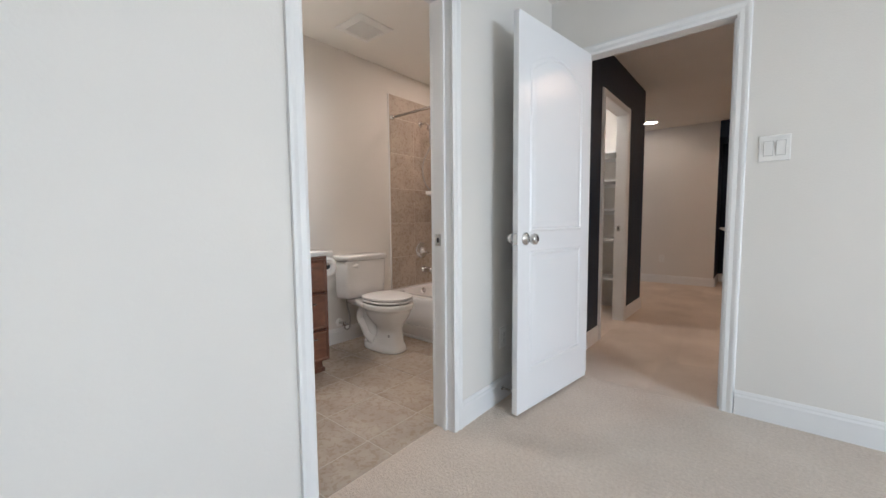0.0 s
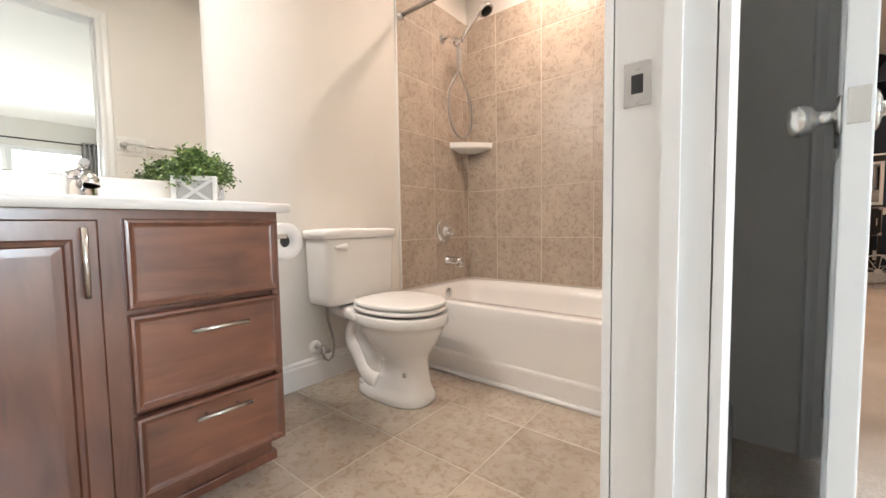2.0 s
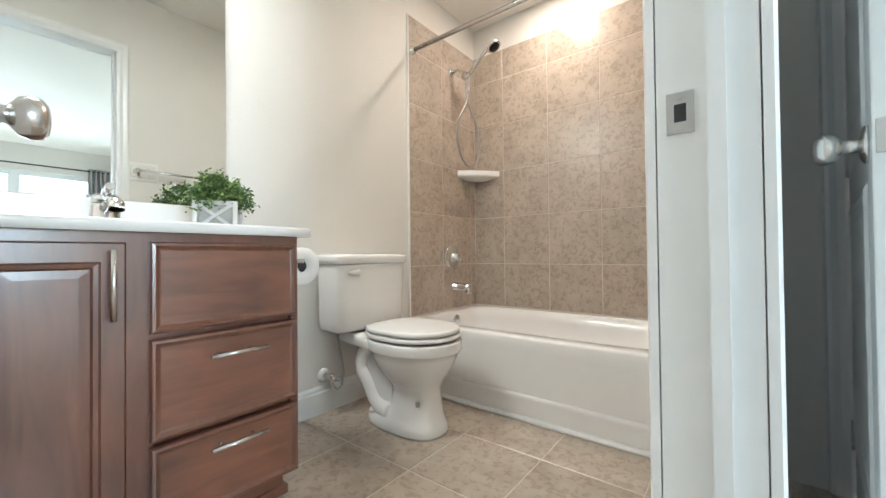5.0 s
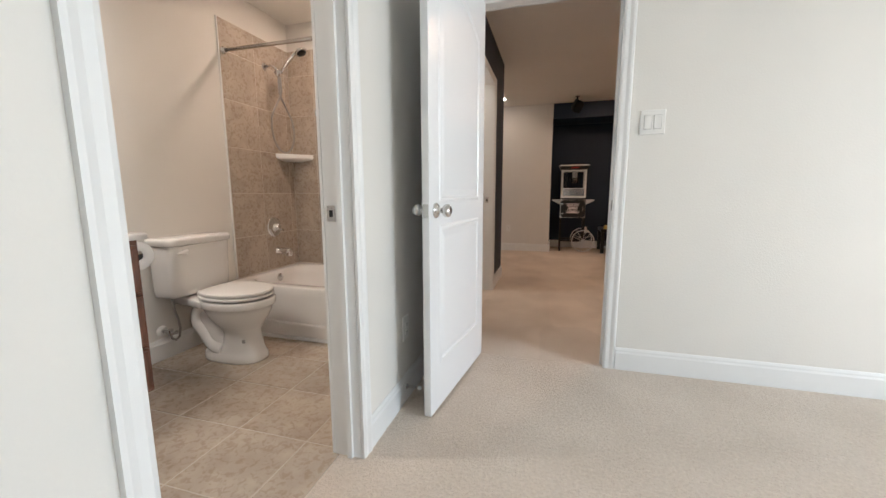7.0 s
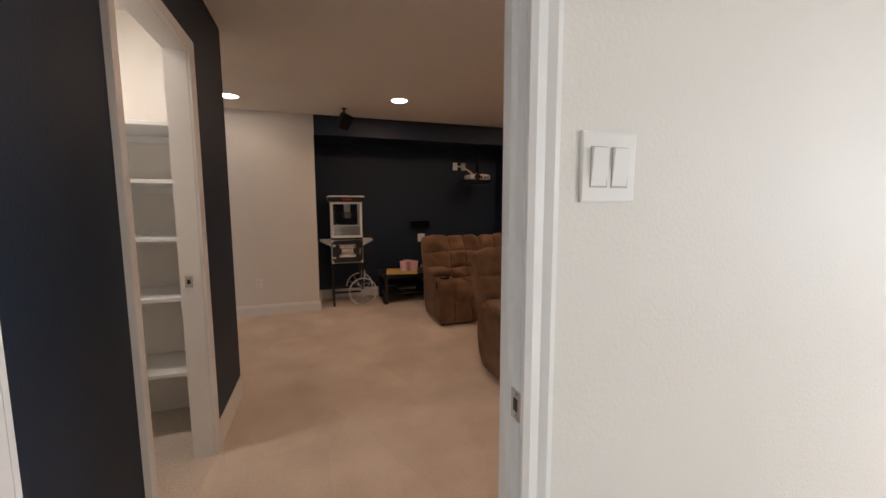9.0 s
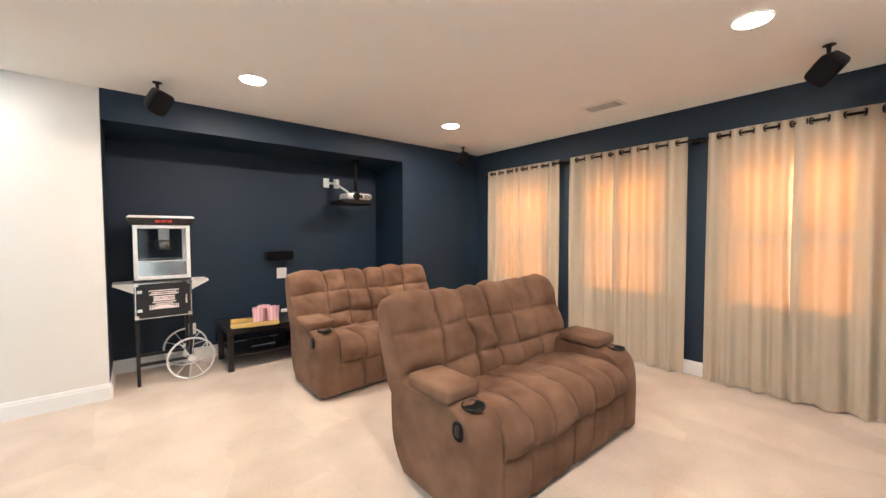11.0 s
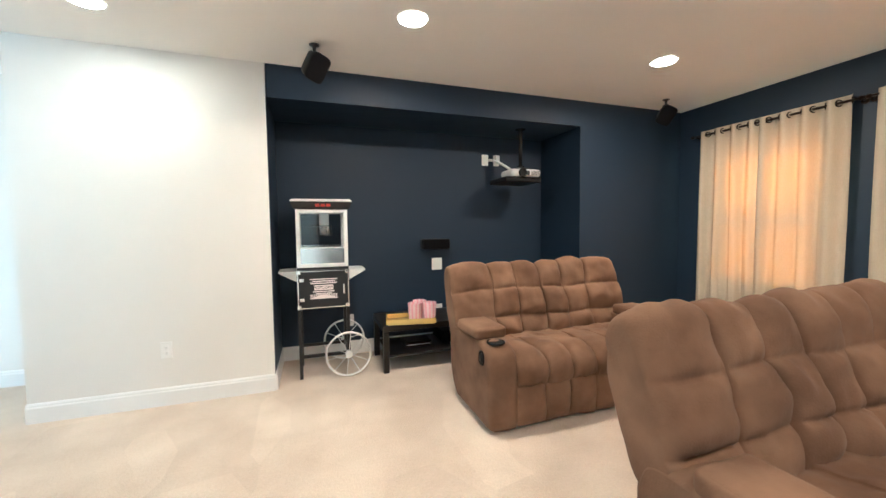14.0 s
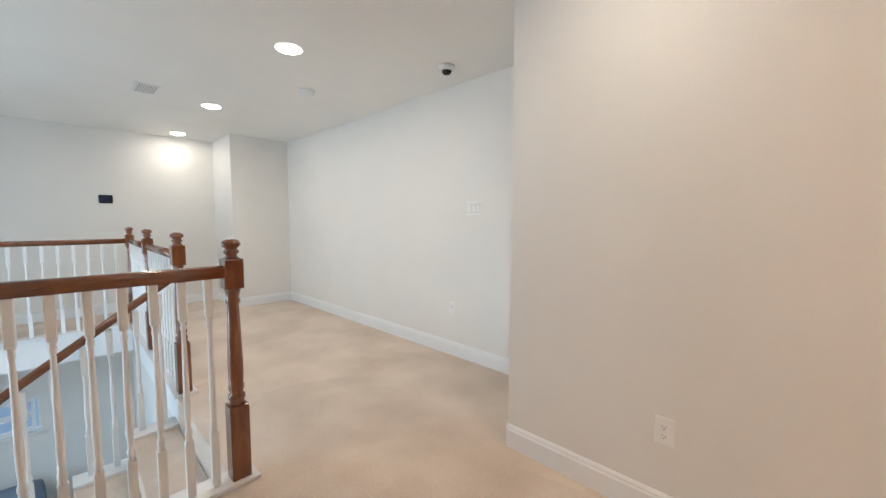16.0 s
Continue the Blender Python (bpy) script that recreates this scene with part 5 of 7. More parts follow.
# ---- curtains ----
def curtain_set(label, x, y0, y1, split, seed, top=2.165, bottom=0.012):
    """Two grommet panels on a rod along y; the cloth waves round the rod."""
    root = thing("curtain", label, "curtain", (x, (y0 + y1) / 2, 0), group="media room curtains")
    r = random.Random(seed)
    yc = (y0 + y1) / 2
    for a, c in ((y0, split + 0.03), (split - 0.03, y1)):
        waves = max(3, round((c - a) / 0.165))
        nu, nv = waves * 16, 40
        ph = [r.uniform(-0.5, 0.5) for _ in range(8)]
        grid = []
        for j in range(nv + 1):
            v = j / nv
            z = top - (top - bottom) * v
            row = []
            for i in range(nu + 1):
                u = i / nu
                w = 2 * math.pi * waves * u
                amp = 0.034 * (1 - 0.25 * v)
                drift = v * v * (0.55 * math.sin(2.1 * u + ph[0]) + 0.5 * math.sin(6.0 * u + ph[1]))
                d = amp * math.sin(w + drift) + 0.010 * v * math.sin(2.3 * w + ph[2] + 3 * v) + 0.006 * math.sin(5 * v + ph[3] + 9 * u)
                yy = a + (c - a) * (u + 0.020 * v * math.sin(3.1 * u * math.pi + ph[4]) * math.sin(math.pi * u)) - yc
                lift = 0.010 * (1 + math.sin(w + drift)) * 0.5 * v ** 4 + (0.008 * math.sin(w) if j == 0 else 0)
                row.append((d - 0.012 * v, yy, z + lift))
            grid.append(row)
        b = bmesh.new()
        vs = [[b.verts.new(p) for p in row] for row in grid]
        for j in range(nv):
            for i in range(nu):
                b.faces.new((vs[j][i], vs[j][i + 1], vs[j + 1][i + 1], vs[j + 1][i])).smooth = True
        panel = part("curtain_panel", b, M_CURTAIN, root, "cream woven grommet curtain panel")
        for i in range(waves * 2):
            u = i / (waves * 2)
            yy = a + (c - a) * u - yc
            b = bmesh.new()
            s = 1 if i % 2 == 0 else -1
            ring = []
            for k in range(16):
                t = 2 * math.pi * k / 16
                ring.append([(0.0 + (0.023 + 0.005 * math.cos(q)) * math.cos(t), yy + 0.005 * math.sin(q) + (0.023 + 0.005 * math.cos(q)) * math.cos(t) * 0.35 * s, top - 0.042 + (0.023 + 0.005 * math.cos(q)) * math.sin(t)) for q in (2 * math.pi * n / 6 for n in range(6))])
            loft(b, ring + [ring[0]])
            part("grommet", b, M_ROD, panel, "dark bronze grommet")
    b = bmesh.new()
    rod(b, (0, y0 - yc - 0.07, top - 0.042), (0, y1 - yc + 0.07, top - 0.042), 0.0095, 14)
    part("curtain_rod", b, M_ROD, root, "dark bronze rod")
    for s, e in ((-1, y0 - yc - 0.07), (1, y1 - yc + 0.07)):
        b = bmesh.new()
        lathe(b, [(0.0095, 0), (0.014, s * 0.004), (0.017, s * 0.016), (0.013, s * 0.028), (0.004, s * 0.033)], (0, e, top - 0.042), "y", 14)
        part("finial", b, M_ROD, root)
        b = bmesh.new()
        ye = e - s * 0.03
        rod(b, (0, ye, top - 0.052), (WX - x - 0.004, ye, top - 0.052), 0.006, 10)
        lathe(b, [(0.024, WX - x - 0.006), (0.024, WX - x - 0.001)], (0, ye, top - 0.052), "x", 14)
        part("bracket", b, M_ROD, root)
    return root


curtain_set("cream grommet curtains glowing with window light", 3.835, 5.66, 6.80, 6.24, 1)
curtain_set("cream grommet curtains glowing with window light", 3.835, 4.34, 5.53, 4.99, 2)
curtain_set("cream grommet curtains glowing with window light", 3.835, 3.10, 4.185, 3.60, 3)

# grey bedroom curtains, tied back to the window's ends
for y0, y1, lab in ((2.22, 2.50, "grey bedroom curtain gathered at the window's end"), (-0.62, -0.34, "grey bedroom curtain gathered at the window's end")):
    root = thing("bedroom_curtain", lab, "curtain", (4.2, (y0 + y1) / 2, 0), group="bedroom curtains")
    b = bmesh.new()
    nu, nv = 60, 8
    vs = [[b.verts.new((0.045 * math.sin(2 * math.pi * 5 * i / nu), (y1 - y0) * (i / nu - 0.5), 2.17 - 2.15 * j / nv)) for i in range(nu + 1)] for j in range(nv + 1)]
    for j in range(nv):
        for i in range(nu):
            b.faces.new((vs[j][i], vs[j][i + 1], vs[j + 1][i + 1], vs[j + 1][i])).smooth = True
    part("curtain_panel", b, M_GREYCLOTH, root)
brod = thing("bedroom_curtain_rod", "dark metal curtain rod over the bedroom window", "curtain rod", (4.2, 1.0, 2.13))
b = bmesh.new()
rod(b, (0, -1.7, 0), (0, 1.58, 0), 0.010, 12)
for y in (-1.66, 1.54):
    rod(b, (0, y, -0.01), (0.099, y, -0.01), 0.006, 8)
part("rod_tube", b, M_ROD, brod)


# ---- sofas ----
def quilted(x0, x1, pts, cols, rows, puff, seed, per=18, side=1, flat=0.0, crown=9.0):
    """Padded cloth swept along a profile: cells puffed between wandering seams, gathered and creased at the stitching."""
    r = random.Random(seed)
    line, s = smooth_profile(pts, 14)
    total = s[-1]
    marks = [0.0] + [m * total for m in rows] + [total]
    edges = [x0 + (x1 - x0) * c for c in cols]
    xs = []
    for a, c in zip(edges, edges[1:]):
        xs += [a + (c - a) * (0.5 - 0.5 * math.cos(math.pi * k / per)) for k in range(per)]
    xs.append(edges[-1])
    b = bmesh.new()
    grid = []
    jitter = {(i, j): r.uniform(0.68, 1.18) for i in range(len(cols)) for j in range(len(marks))}
    for n, p in enumerate(line):
        d = (line[min(n + 1, len(line) - 1)] - line[max(n - 1, 0)]).normalized()
        nor = Vector((0, -d.z, d.y)) * side
        top = max(0.0, min(1.0, (p.z - crown) / 0.05))
        seams = [e + (0.030 * noise.noise(Vector((3.1 * k + seed, s[n] * 4.5, 0.5))) if 0 < k < len(edges) - 1 else 0.0) for k, e in enumerate(edges)]
        row = []
        for m, x in enumerate(xs):
            i = min(m // per, len(edges) - 2)
            u = (x - edges[i]) / (edges[i + 1] - edges[i])
            xx = seams[i] + (seams[i + 1] - seams[i]) * u
            sw = s[n] + 0.020 * noise.noise(Vector((xx * 4 + seed, 7.7, 0.3)))
            j = max([k for k in range(len(marks) - 1) if marks[k] <= sw] or [0])
            v = min(1.0, max(0.0, (sw - marks[j]) / (marks[j + 1] - marks[j])))
            kc = max(0.0, math.sin(math.pi * u)) ** 0.36
            kc += (1 - kc) * 0.55 * top * (1 if 0 < i < len(edges) - 2 or (i == 0 and u > 0.5) or (i == len(edges) - 2 and u < 0.5) else 0)
            if flat:
                kc = 1 - (1 - kc) * min(1.0, 0.06 + s[n] / (flat * total)) ** 3.0
            kr = max(0.0, math.sin(math.pi * v)) ** 0.36
            near = (1 - kr) + 0.5 * (1 - kc)
            wr = 0.42 * noise.noise(Vector((xx * 5 + seed, p.y * 6, p.z * 9))) + 0.22 * noise.noise(Vector((xx * 15, p.y * 13 + seed, p.z * 13)))
            gather = 0.30 * near * noise.noise(Vector((xx * 42 + seed, s[n] * 9, 1.7)))
            off = puff * (jitter[(i, j)] * kc * kr * (1 + wr) + gather * min(1.0, 4 * kc))
            row.append(b.verts.new((xx, p.y + nor.y * off, p.z + nor.z * off)))
        grid.append(row)
    for a, c in zip(grid, grid[1:]):
        for i in range(len(a) - 1):
            b.faces.new((a[i], a[i + 1], c[i + 1], c[i])).smooth = True
    for col in (0, -1):
        b.faces.new([row[col] for row in grid])
    return b


def pad(x0, y0, z0, x1, y1, z1, bulge=0.012, r=0.05, n=14):
    """A stuffed cushion: a box with round edges and swollen faces."""
    b = bmesh.new()
    cx, cy, cz = (x0 + x1) / 2, (y0 + y1) / 2, (z0 + z1) / 2
    hx, hy, hz = (x1 - x0) / 2, (y1 - y0) / 2, (z1 - z0) / 2
    rr_ = min(r, hx * 0.98, hy * 0.98, hz * 0.98)
    bmesh.ops.create_cube(b, size=2)
    bmesh.ops.subdivide_edges(b, edges=b.edges[:], cuts=n, use_grid_fill=True)
    for v in b.verts:
        t = [math.sin(v.co[k] * math.pi / 2) if abs(v.co[k]) < 0.999 else v.co[k] for k in range(3)]
        q = Vector((t[0] * hx, t[1] * hy, t[2] * hz))
        core = Vector([max(-h + rr_, min(h - rr_, c)) for c, h in zip(q, (hx, hy, hz))])
        d = q - core
        q = core + d.normalized() * rr_ if d.length > 1e-6 else q
        for k, h in enumerate((hx, hy, hz)):
            o = [t[m] for m in range(3) if m != k]
            q[k] += math.copysign(bulge * (1 - o[0] ** 2) * (1 - o[1] ** 2), t[k]) * abs(t[k])
        v.co = q + Vector((cx, cy, cz))
    for f in b.faces:
        f.smooth = True
    return b


def loveseat(at, label, seed, group):
    """A reclining loveseat; it faces -y, its front edge at y = 0."""
    root = thing("loveseat", label, "sofa", at, group=group)
    W, D = 1.53, 0.76
    x0, x1 = -W / 2, W / 2
    aw = 0.20
    b = bmesh.new()
    box(b, x0 + 0.03, 0.06, 0.030, x1 - 0.03, 0.54, 0.30)
    box(b, x0 + 0.21, 0.54, 0.20, x1 - 0.21, 0.64, 0.46)
    part("base", b, M_SOFA, root)
    # arms
    for s in (-1, 1):
        a0, a1 = (x0, x0 + aw) if s < 0 else (x1 - aw, x1)
        b = bmesh.new()
        prof = smooth_profile([(0.0, 0.03), (-0.004, 0.28), (0.010, 0.42), (0.05, 0.495), (0.14, 0.53), (0.35, 0.54), (0.60, 0.535), (0.665, 0.47), (0.675, 0.36), (0.665, 0.22), (0.62, 0.11), (0.55, 0.03)], 8)[0]
        n = len(prof)
        rings = []
        for fx, inset in ((0.0, 0.030), (0.012, 0.012), (0.035, 0.0), (0.10, -0.004), (0.165, 0.0), (0.188, 0.012), (0.20, 0.030)):
            ring = []
            for p in prof:
                c = Vector((0, 0.32, 0.28))
                dv = (p - c)
                k = max(0.0, 1 - inset / max(0.05, dv.length))
                ring.append((a0 + fx, c.y + dv.y * k, max(0.024, c.z + dv.z * k)))
            rings.append(ring)
        vr = loft(b, rings, True)
        b.faces.new(vr[0][::-1])
        b.faces.new(vr[-1])
        arm = part("armrest", b, M_SOFA, root)
        part("arm_pad", pad(a0 - 0.014, 0.165, 0.528, a1 + 0.004, 0.475, 0.603, 0.005, 0.024), M_SOFA, arm, "padded armrest lid")
        b = bmesh.new()
        cup = ((a0 + a1) / 2 - s * -0.006, 0.105, 0.525)
        rings = []
        for rad, z in ((0.054, -0.002), (0.056, 0.006), (0.054, 0.010), (0.050, 0.010), (0.0485, 0.006), (0.048, 0.003)):
            rings.append([(cup[0] + rad * math.cos(2 * math.pi * i / 28), cup[1] + rad * math.sin(2 * math.pi * i / 28), cup[2] + z) for i in range(28)])
        loft(b, rings)
        part("cup_rim", b, M_CUPRIM, arm, "dark polished cup holder rim")
        # flat disc; one black for the cup's own colour and the shade inside
        b = bmesh.new()
        lathe(b, [(0.0482, 0.0), (0.0482, 0.0055), (0.046, 0.0050), (0.010, 0.0045)], cup, "z", 24)
        part("cup_well", b, M_VELVET, arm, "flat black disc for the shade in the cup holder")
        b = bmesh.new()
        xs = a0 - 0.001 if s < 0 else a1 + 0.001
        ring = oval(0.102, 0.445, 0, 0.034, 0.044, 26, 2.4)
        vr = loft(b, [[(xs + s * d, p[0] * 1 + 0, p[1]) for p in [(0.102 + (q[0] - 0.102) * k, 0.445 + (q[1] - 0.445) * k) for q in ring]] for d, k in ((0.0, 1.0), (0.006, 1.0), (0.008, 0.9), (0.004, 0.8), (0.003, 0.3))])
        b.faces.new(vr[-1])
        part("recline_plate", b, M_BLACK, arm, "black recline handle plate")
        b = bmesh.new()
        soft_box(b, min(xs, xs + s * 0.014), 0.080, 0.425, max(xs, xs + s * 0.014), 0.112, 0.472, 0.005)
        part("recline_lever", b, M_BLACKM, arm)
    # seats and front panels, one for each side
    cols = (0.0, 0.36, 0.68, 1.0)
    for k, (a, c) in enumerate(((x0 + aw - 0.012, -0.002), (0.002, x1 - aw + 0.012))):
        g = quilted(a, c, [(0.58, 0.405), (0.45, 0.405), (0.30, 0.415), (0.15, 0.425), (0.05, 0.41), (0.005, 0.35), (0.010, 0.27)], cols, (), 0.070, seed + k, per=18, side=-1, flat=0.82)
        part("seat_cushion", g, M_SOFA, root)
        g = quilted(a, c, [(0.016, 0.275), (0.014, 0.16), (0.020, 0.030)], cols, (), 0.036, seed + 5 + k, per=18, side=-1)
        part("footrest_panel", g, M_SOFA, root)
    # backrest, one half for each seat
    for k, (a, c) in enumerate(((x0 + 0.004, -0.001), (0.001, x1 - 0.004))):
        g = quilted(a, c, [(0.535, 0.40), (0.550, 0.50), (0.590, 0.62), (0.640, 0.75), (0.685, 0.85), (0.730, 0.905), (0.775, 0.885), (0.780, 0.80), (0.735, 0.64), (0.680, 0.50), (0.640, 0.42)], (0.0, 0.43, 0.72, 1.0) if k == 0 else (0.0, 0.28, 0.57, 1.0),
                    (0.145, 0.335, 0.62), 0.064, seed + 11 + k, per=18, crown=0.86)
        part("backrest", g, M_SOFA, root)
    for fx in (x0 + 0.06, x1 - 0.06):
        for fy in (0.08, 0.515):
            b = bmesh.new()
            lathe(b, [(0.018, 0.0), (0.022, 0.006), (0.022, 0.028), (0.016, 0.040)], (fx, fy, 0.0), "z", 14)
            part("foot", b, M_BLACK, root, "black plastic foot")
    return root


loveseat((1.785, 4.20, 0), "brown tufted microfibre reclining loveseat with cup holders", 3, "home cinema loveseats")
loveseat((1.80, 5.915, 0), "brown tufted microfibre reclining loveseat before the niche", 31, "home cinema loveseats")

# ---- projection screen ----
scr = thing("projection_screen", "large white projection screen in a black velvet frame", "projection screen", (2.235, MY, 1.46))
b = bmesh.new()
box(b, -1.36, 0.006, -0.765, 1.36, 0.018, 0.765)
part("screen_cloth", b, M_SCREEN, scr)
for x0, z0, x1, z1 in ((-1.42, 0.765, 1.42, 0.825), (-1.42, -0.825, 1.42, -0.765), (-1.42, -0.765, -1.36, 0.765), (1.36, -0.765, 1.42, 0.765)):
    b = bmesh.new()
    soft_box(b, x0, 0.002, z0, x1, 0.034, z1, 0.004)
    part("frame_bar", b, M_VELVET, scr)


# ---- ceiling fittings ----
def can_light(x, y, group, name="recessed_light"):
    root = thing(name, "white recessed ceiling light, switched on", "ceiling light", (x, y, H), group=group)
    b = bmesh.new()
    rings = []
    for r, z in ((0.092, -0.0005), (0.092, -0.003), (0.089, -0.006), (0.083, -0.006), (0.080, -0.003)):
        rings.append([(r * math.cos(2 * math.pi * i / 36), r * math.sin(2 * math.pi * i / 36), z) for i in range(36)])
    loft(b, rings)
    part("trim_ring", b, M_PLATE, root)
    b = bmesh.new()
    lathe(b, [(0.081, -0.0045), (0.077, -0.0068), (0.01, -0.0075)], (0, 0, 0), "z", 32)
    part("lens", b, M_LAMP, root, "glowing frosted lens")


for cx, cy in CANS:
    can_light(cx, cy, "media room recessed lights")
for cx, cy in LOFT_CANS:
    can_light(cx, cy, "loft recessed lights")
can_light(-1.72, 3.0, "", "shower_light")
can_light(-1.30, 4.10, "", "closet_light")


def speaker(at, aim, tilt, roll):
    root = thing("ceiling_speaker", "black satellite speaker hung from the ceiling on a swivel bracket", "speaker", at, "surround speakers")
    b = bmesh.new()
    lathe(b, [(0.032, -0.0005), (0.032, -0.006), (0.012, -0.012), (0.010, -0.055), (0.018, -0.062), (0.018, -0.080), (0.008, -0.088)], (0, 0, 0), "z", 16)
    part("bracket", b, M_BLACKM, root)
    m = Matrix.Translation((0, 0, -0.138)) @ Matrix.Scale(0.83, 4) @ Matrix.Rotation(radians(aim), 4, "Z") @ Matrix.Rotation(radians(tilt), 4, "X") @ Matrix.Rotation(radians(roll), 4, "Y")
    b = bmesh.new()
    g = bmesh.new()
    rings = []
    for y, w, h in ((0.075, 0.052, 0.075), (0.06, 0.066, 0.092), (-0.055, 0.082, 0.108), (-0.065, 0.080, 0.106)):
        rings.append([(p[0], y, p[1]) for p in oval(0, 0, 0, w, h, 28, 5)])
    vr = loft(g, rings)
    g.faces.new(vr[0][::-1])
    g.faces.new(vr[-1])
    join(b, g, m)
    cab = part("cabinet", b, M_BLACK, root)
    b = bmesh.new()
    g = bmesh.new()
    vr = loft(g, [[(p[0], y, p[1]) for p in oval(0, 0, 0, 0.076 * k, 0.102 * k, 28, 5)] for y, k in ((-0.064, 1.0), (-0.071, 0.99), (-0.075, 0.9), (-0.076, 0.4))])
    g.faces.new(vr[-1])
    join(b, g, m)
    part("grille", b, M_CLOTH, cab, "black cloth grille")


speaker((0.14, 6.68, H), 25, 32, 14)
speaker((3.36, 6.80, H), -40, 32, 28)
speaker((3.25, 3.41, H), -115, 30, 55)


def register(name, label, at, w, d, n):
    root = thing(name, label, "ceiling vent", at)
    b = bmesh.new()
    rings = [[(s * (w / 2 - i), u * (d / 2 - i), z) for s, u in ((-1, -1), (1, -1), (1, 1), (-1, 1))] for i, z in ((0, -0.0008), (0.003, -0.006), (0.022, -0.010), (0.025, -0.004))]
    loft(b, rings, smooth=False)
    part("frame", b, M_PLATE, root)
    b = bmesh.new()
    box(b, -w / 2 + 0.024, -d / 2 + 0.024, -0.003, w / 2 - 0.024, d / 2 - 0.024, -0.001)
    part("backing", b, M_GREYBOARD, root)
    for i in range(n):
        b = bmesh.new()
        g = bmesh.new()
        y = -d / 2 + 0.03 + (d - 0.06) * i / (n - 1)
        box(g, -w / 2 + 0.025, -0.006, -0.0006, w / 2 - 0.025, 0.006, 0.0006)
        join(b, g, Matrix.Translation((0, y, -0.008)) @ Matrix.Rotation(radians(22), 4, "X"))
        part("slat", b, M_PLATE, root)
    return root


register("ceiling_register", "white louvred air vent on the media room ceiling", (3.25, 4.83, H), 0.20, 0.34, 12)
register("ceiling_register", "white louvred air vent on the loft ceiling", (-4.90, 6.0, H), 0.34, 0.20, 9)

# ---- projector in the niche ----
pj = thing("projector", "silver and black projector hanging from a ceiling pole", "projector", (2.09, 7.36, 2.20))
b = bmesh.new()
lathe(b, [(0.05, -0.0005), (0.05, -0.008), (0.019, -0.012), (0.018, -0.36), (0.035, -0.365), (0.035, -0.385)], (0, 0, 0), "z", 18)
part("ceiling_pole", b, M_CUPRIM, pj)
b = bmesh.new()
for q in ((-0.10, -0.08), (0.10, -0.08), (0.10, 0.08), (-0.10, 0.08)):
    tube(b, [(0, 0, -0.382), (q[0] * 0.6, q[1] * 0.6, -0.392), (q[0], q[1], -0.405)], 0.007, 6)
part("mount_arms", b, M_BLACKM, pj)
b = bmesh.new()
soft_box(b, -0.165, -0.125, -0.484, 0.165, 0.125, -0.406, 0.034, 5)
body = part("projector_body", b, M_ALU, pj, "silver projector casing")
b = bmesh.new()
box(b, 0.0, -0.1265, -0.470, 0.03, -0.1255, -0.425)
for i in range(7):
    box(b, 0.05 + i * 0.014, -0.1268, -0.470, 0.057 + i * 0.014, -0.1255, -0.424)
part("front_vents", b, M_SLOT, body)
b = bmesh.new()
lathe(b, [(0.043, -0.125), (0.043, -0.142), (0.034, -0.145), (0.032, -0.132), (0.010, -0.134)], (-0.05, 0, -0.446), "y", 26)
part("projector_lens", b, M_BLACK, body, "black projector lens")
# black underside of the projector, built as a box below the casing
b = bmesh.new()
soft_box(b, -0.23, -0.12, -0.535, 0.165, 0.24, -0.484, 0.014, 2)
rod(b, (0.0, 0.0, -0.485), (0.0, 0.0, -0.481), 0.03, 14)
part("lower_tray", b, M_BLACK, pj, "black lower body of the projector")
outlet_p = thing("projector_wall_plate", "white twin wall plates high on the niche wall", "wall plate", (1.94, NB, 1.95))
for x, w in ((-0.06, 0.075), (0.075, 0.07)):
    b = bmesh.new()
    soft_box(b, x - w / 2, -0.012, -0.058, x + w / 2, -0.0005, 0.058, 0.003)
    part("cover_plate", b, M_PLATE, outlet_p)
b = bmesh.new()
soft_box(b, 0.05, -0.045, -0.02, 0.10, -0.012, 0.05, 0.006)
part("plug", b, M_PLATE, outlet_p)
b = bmesh.new()
pts = [(-0.02, -0.012, 0.0), (0.02, -0.05, -0.005), (0.06, -0.09, -0.03), (0.10, -0.14, -0.07), (0.135, -0.20, -0.115), (0.15, -0.245, -0.158)]
tube(b, pts, 0.013, 8)
part("cable", b, M_PLATE, outlet_p, "white bundled cable")

ctr = thing("centre_speaker", "small black speaker on the niche wall", "speaker", (1.285, NB, 1.062))
b = bmesh.new()
soft_box(b, -0.152, -0.11, -0.052, 0.152, -0.02, 0.052, 0.02, 3)
cab = part("cabinet", b, M_BLACK, ctr)
b = bmesh.new()
soft_box(b, -0.138, -0.116, -0.042, 0.138, -0.108, 0.042, 0.004)
part("grille", b, M_CLOTH, cab)
b = bmesh.new()
box(b, -0.04, -0.022, -0.04, 0.04, -0.0005, 0.04)
part("wall_bracket", b, M_BLACKM, ctr)
plate2 = thing("blank_wall_plate", "white blank plate on the niche wall", "wall plate", (1.32, NB, 0.85))
b = bmesh.new()
soft_box(b, -0.055, -0.010, -0.062, 0.055, -0.0005, 0.062, 0.003)
part("cover_plate", b, M_PLATE, plate2)


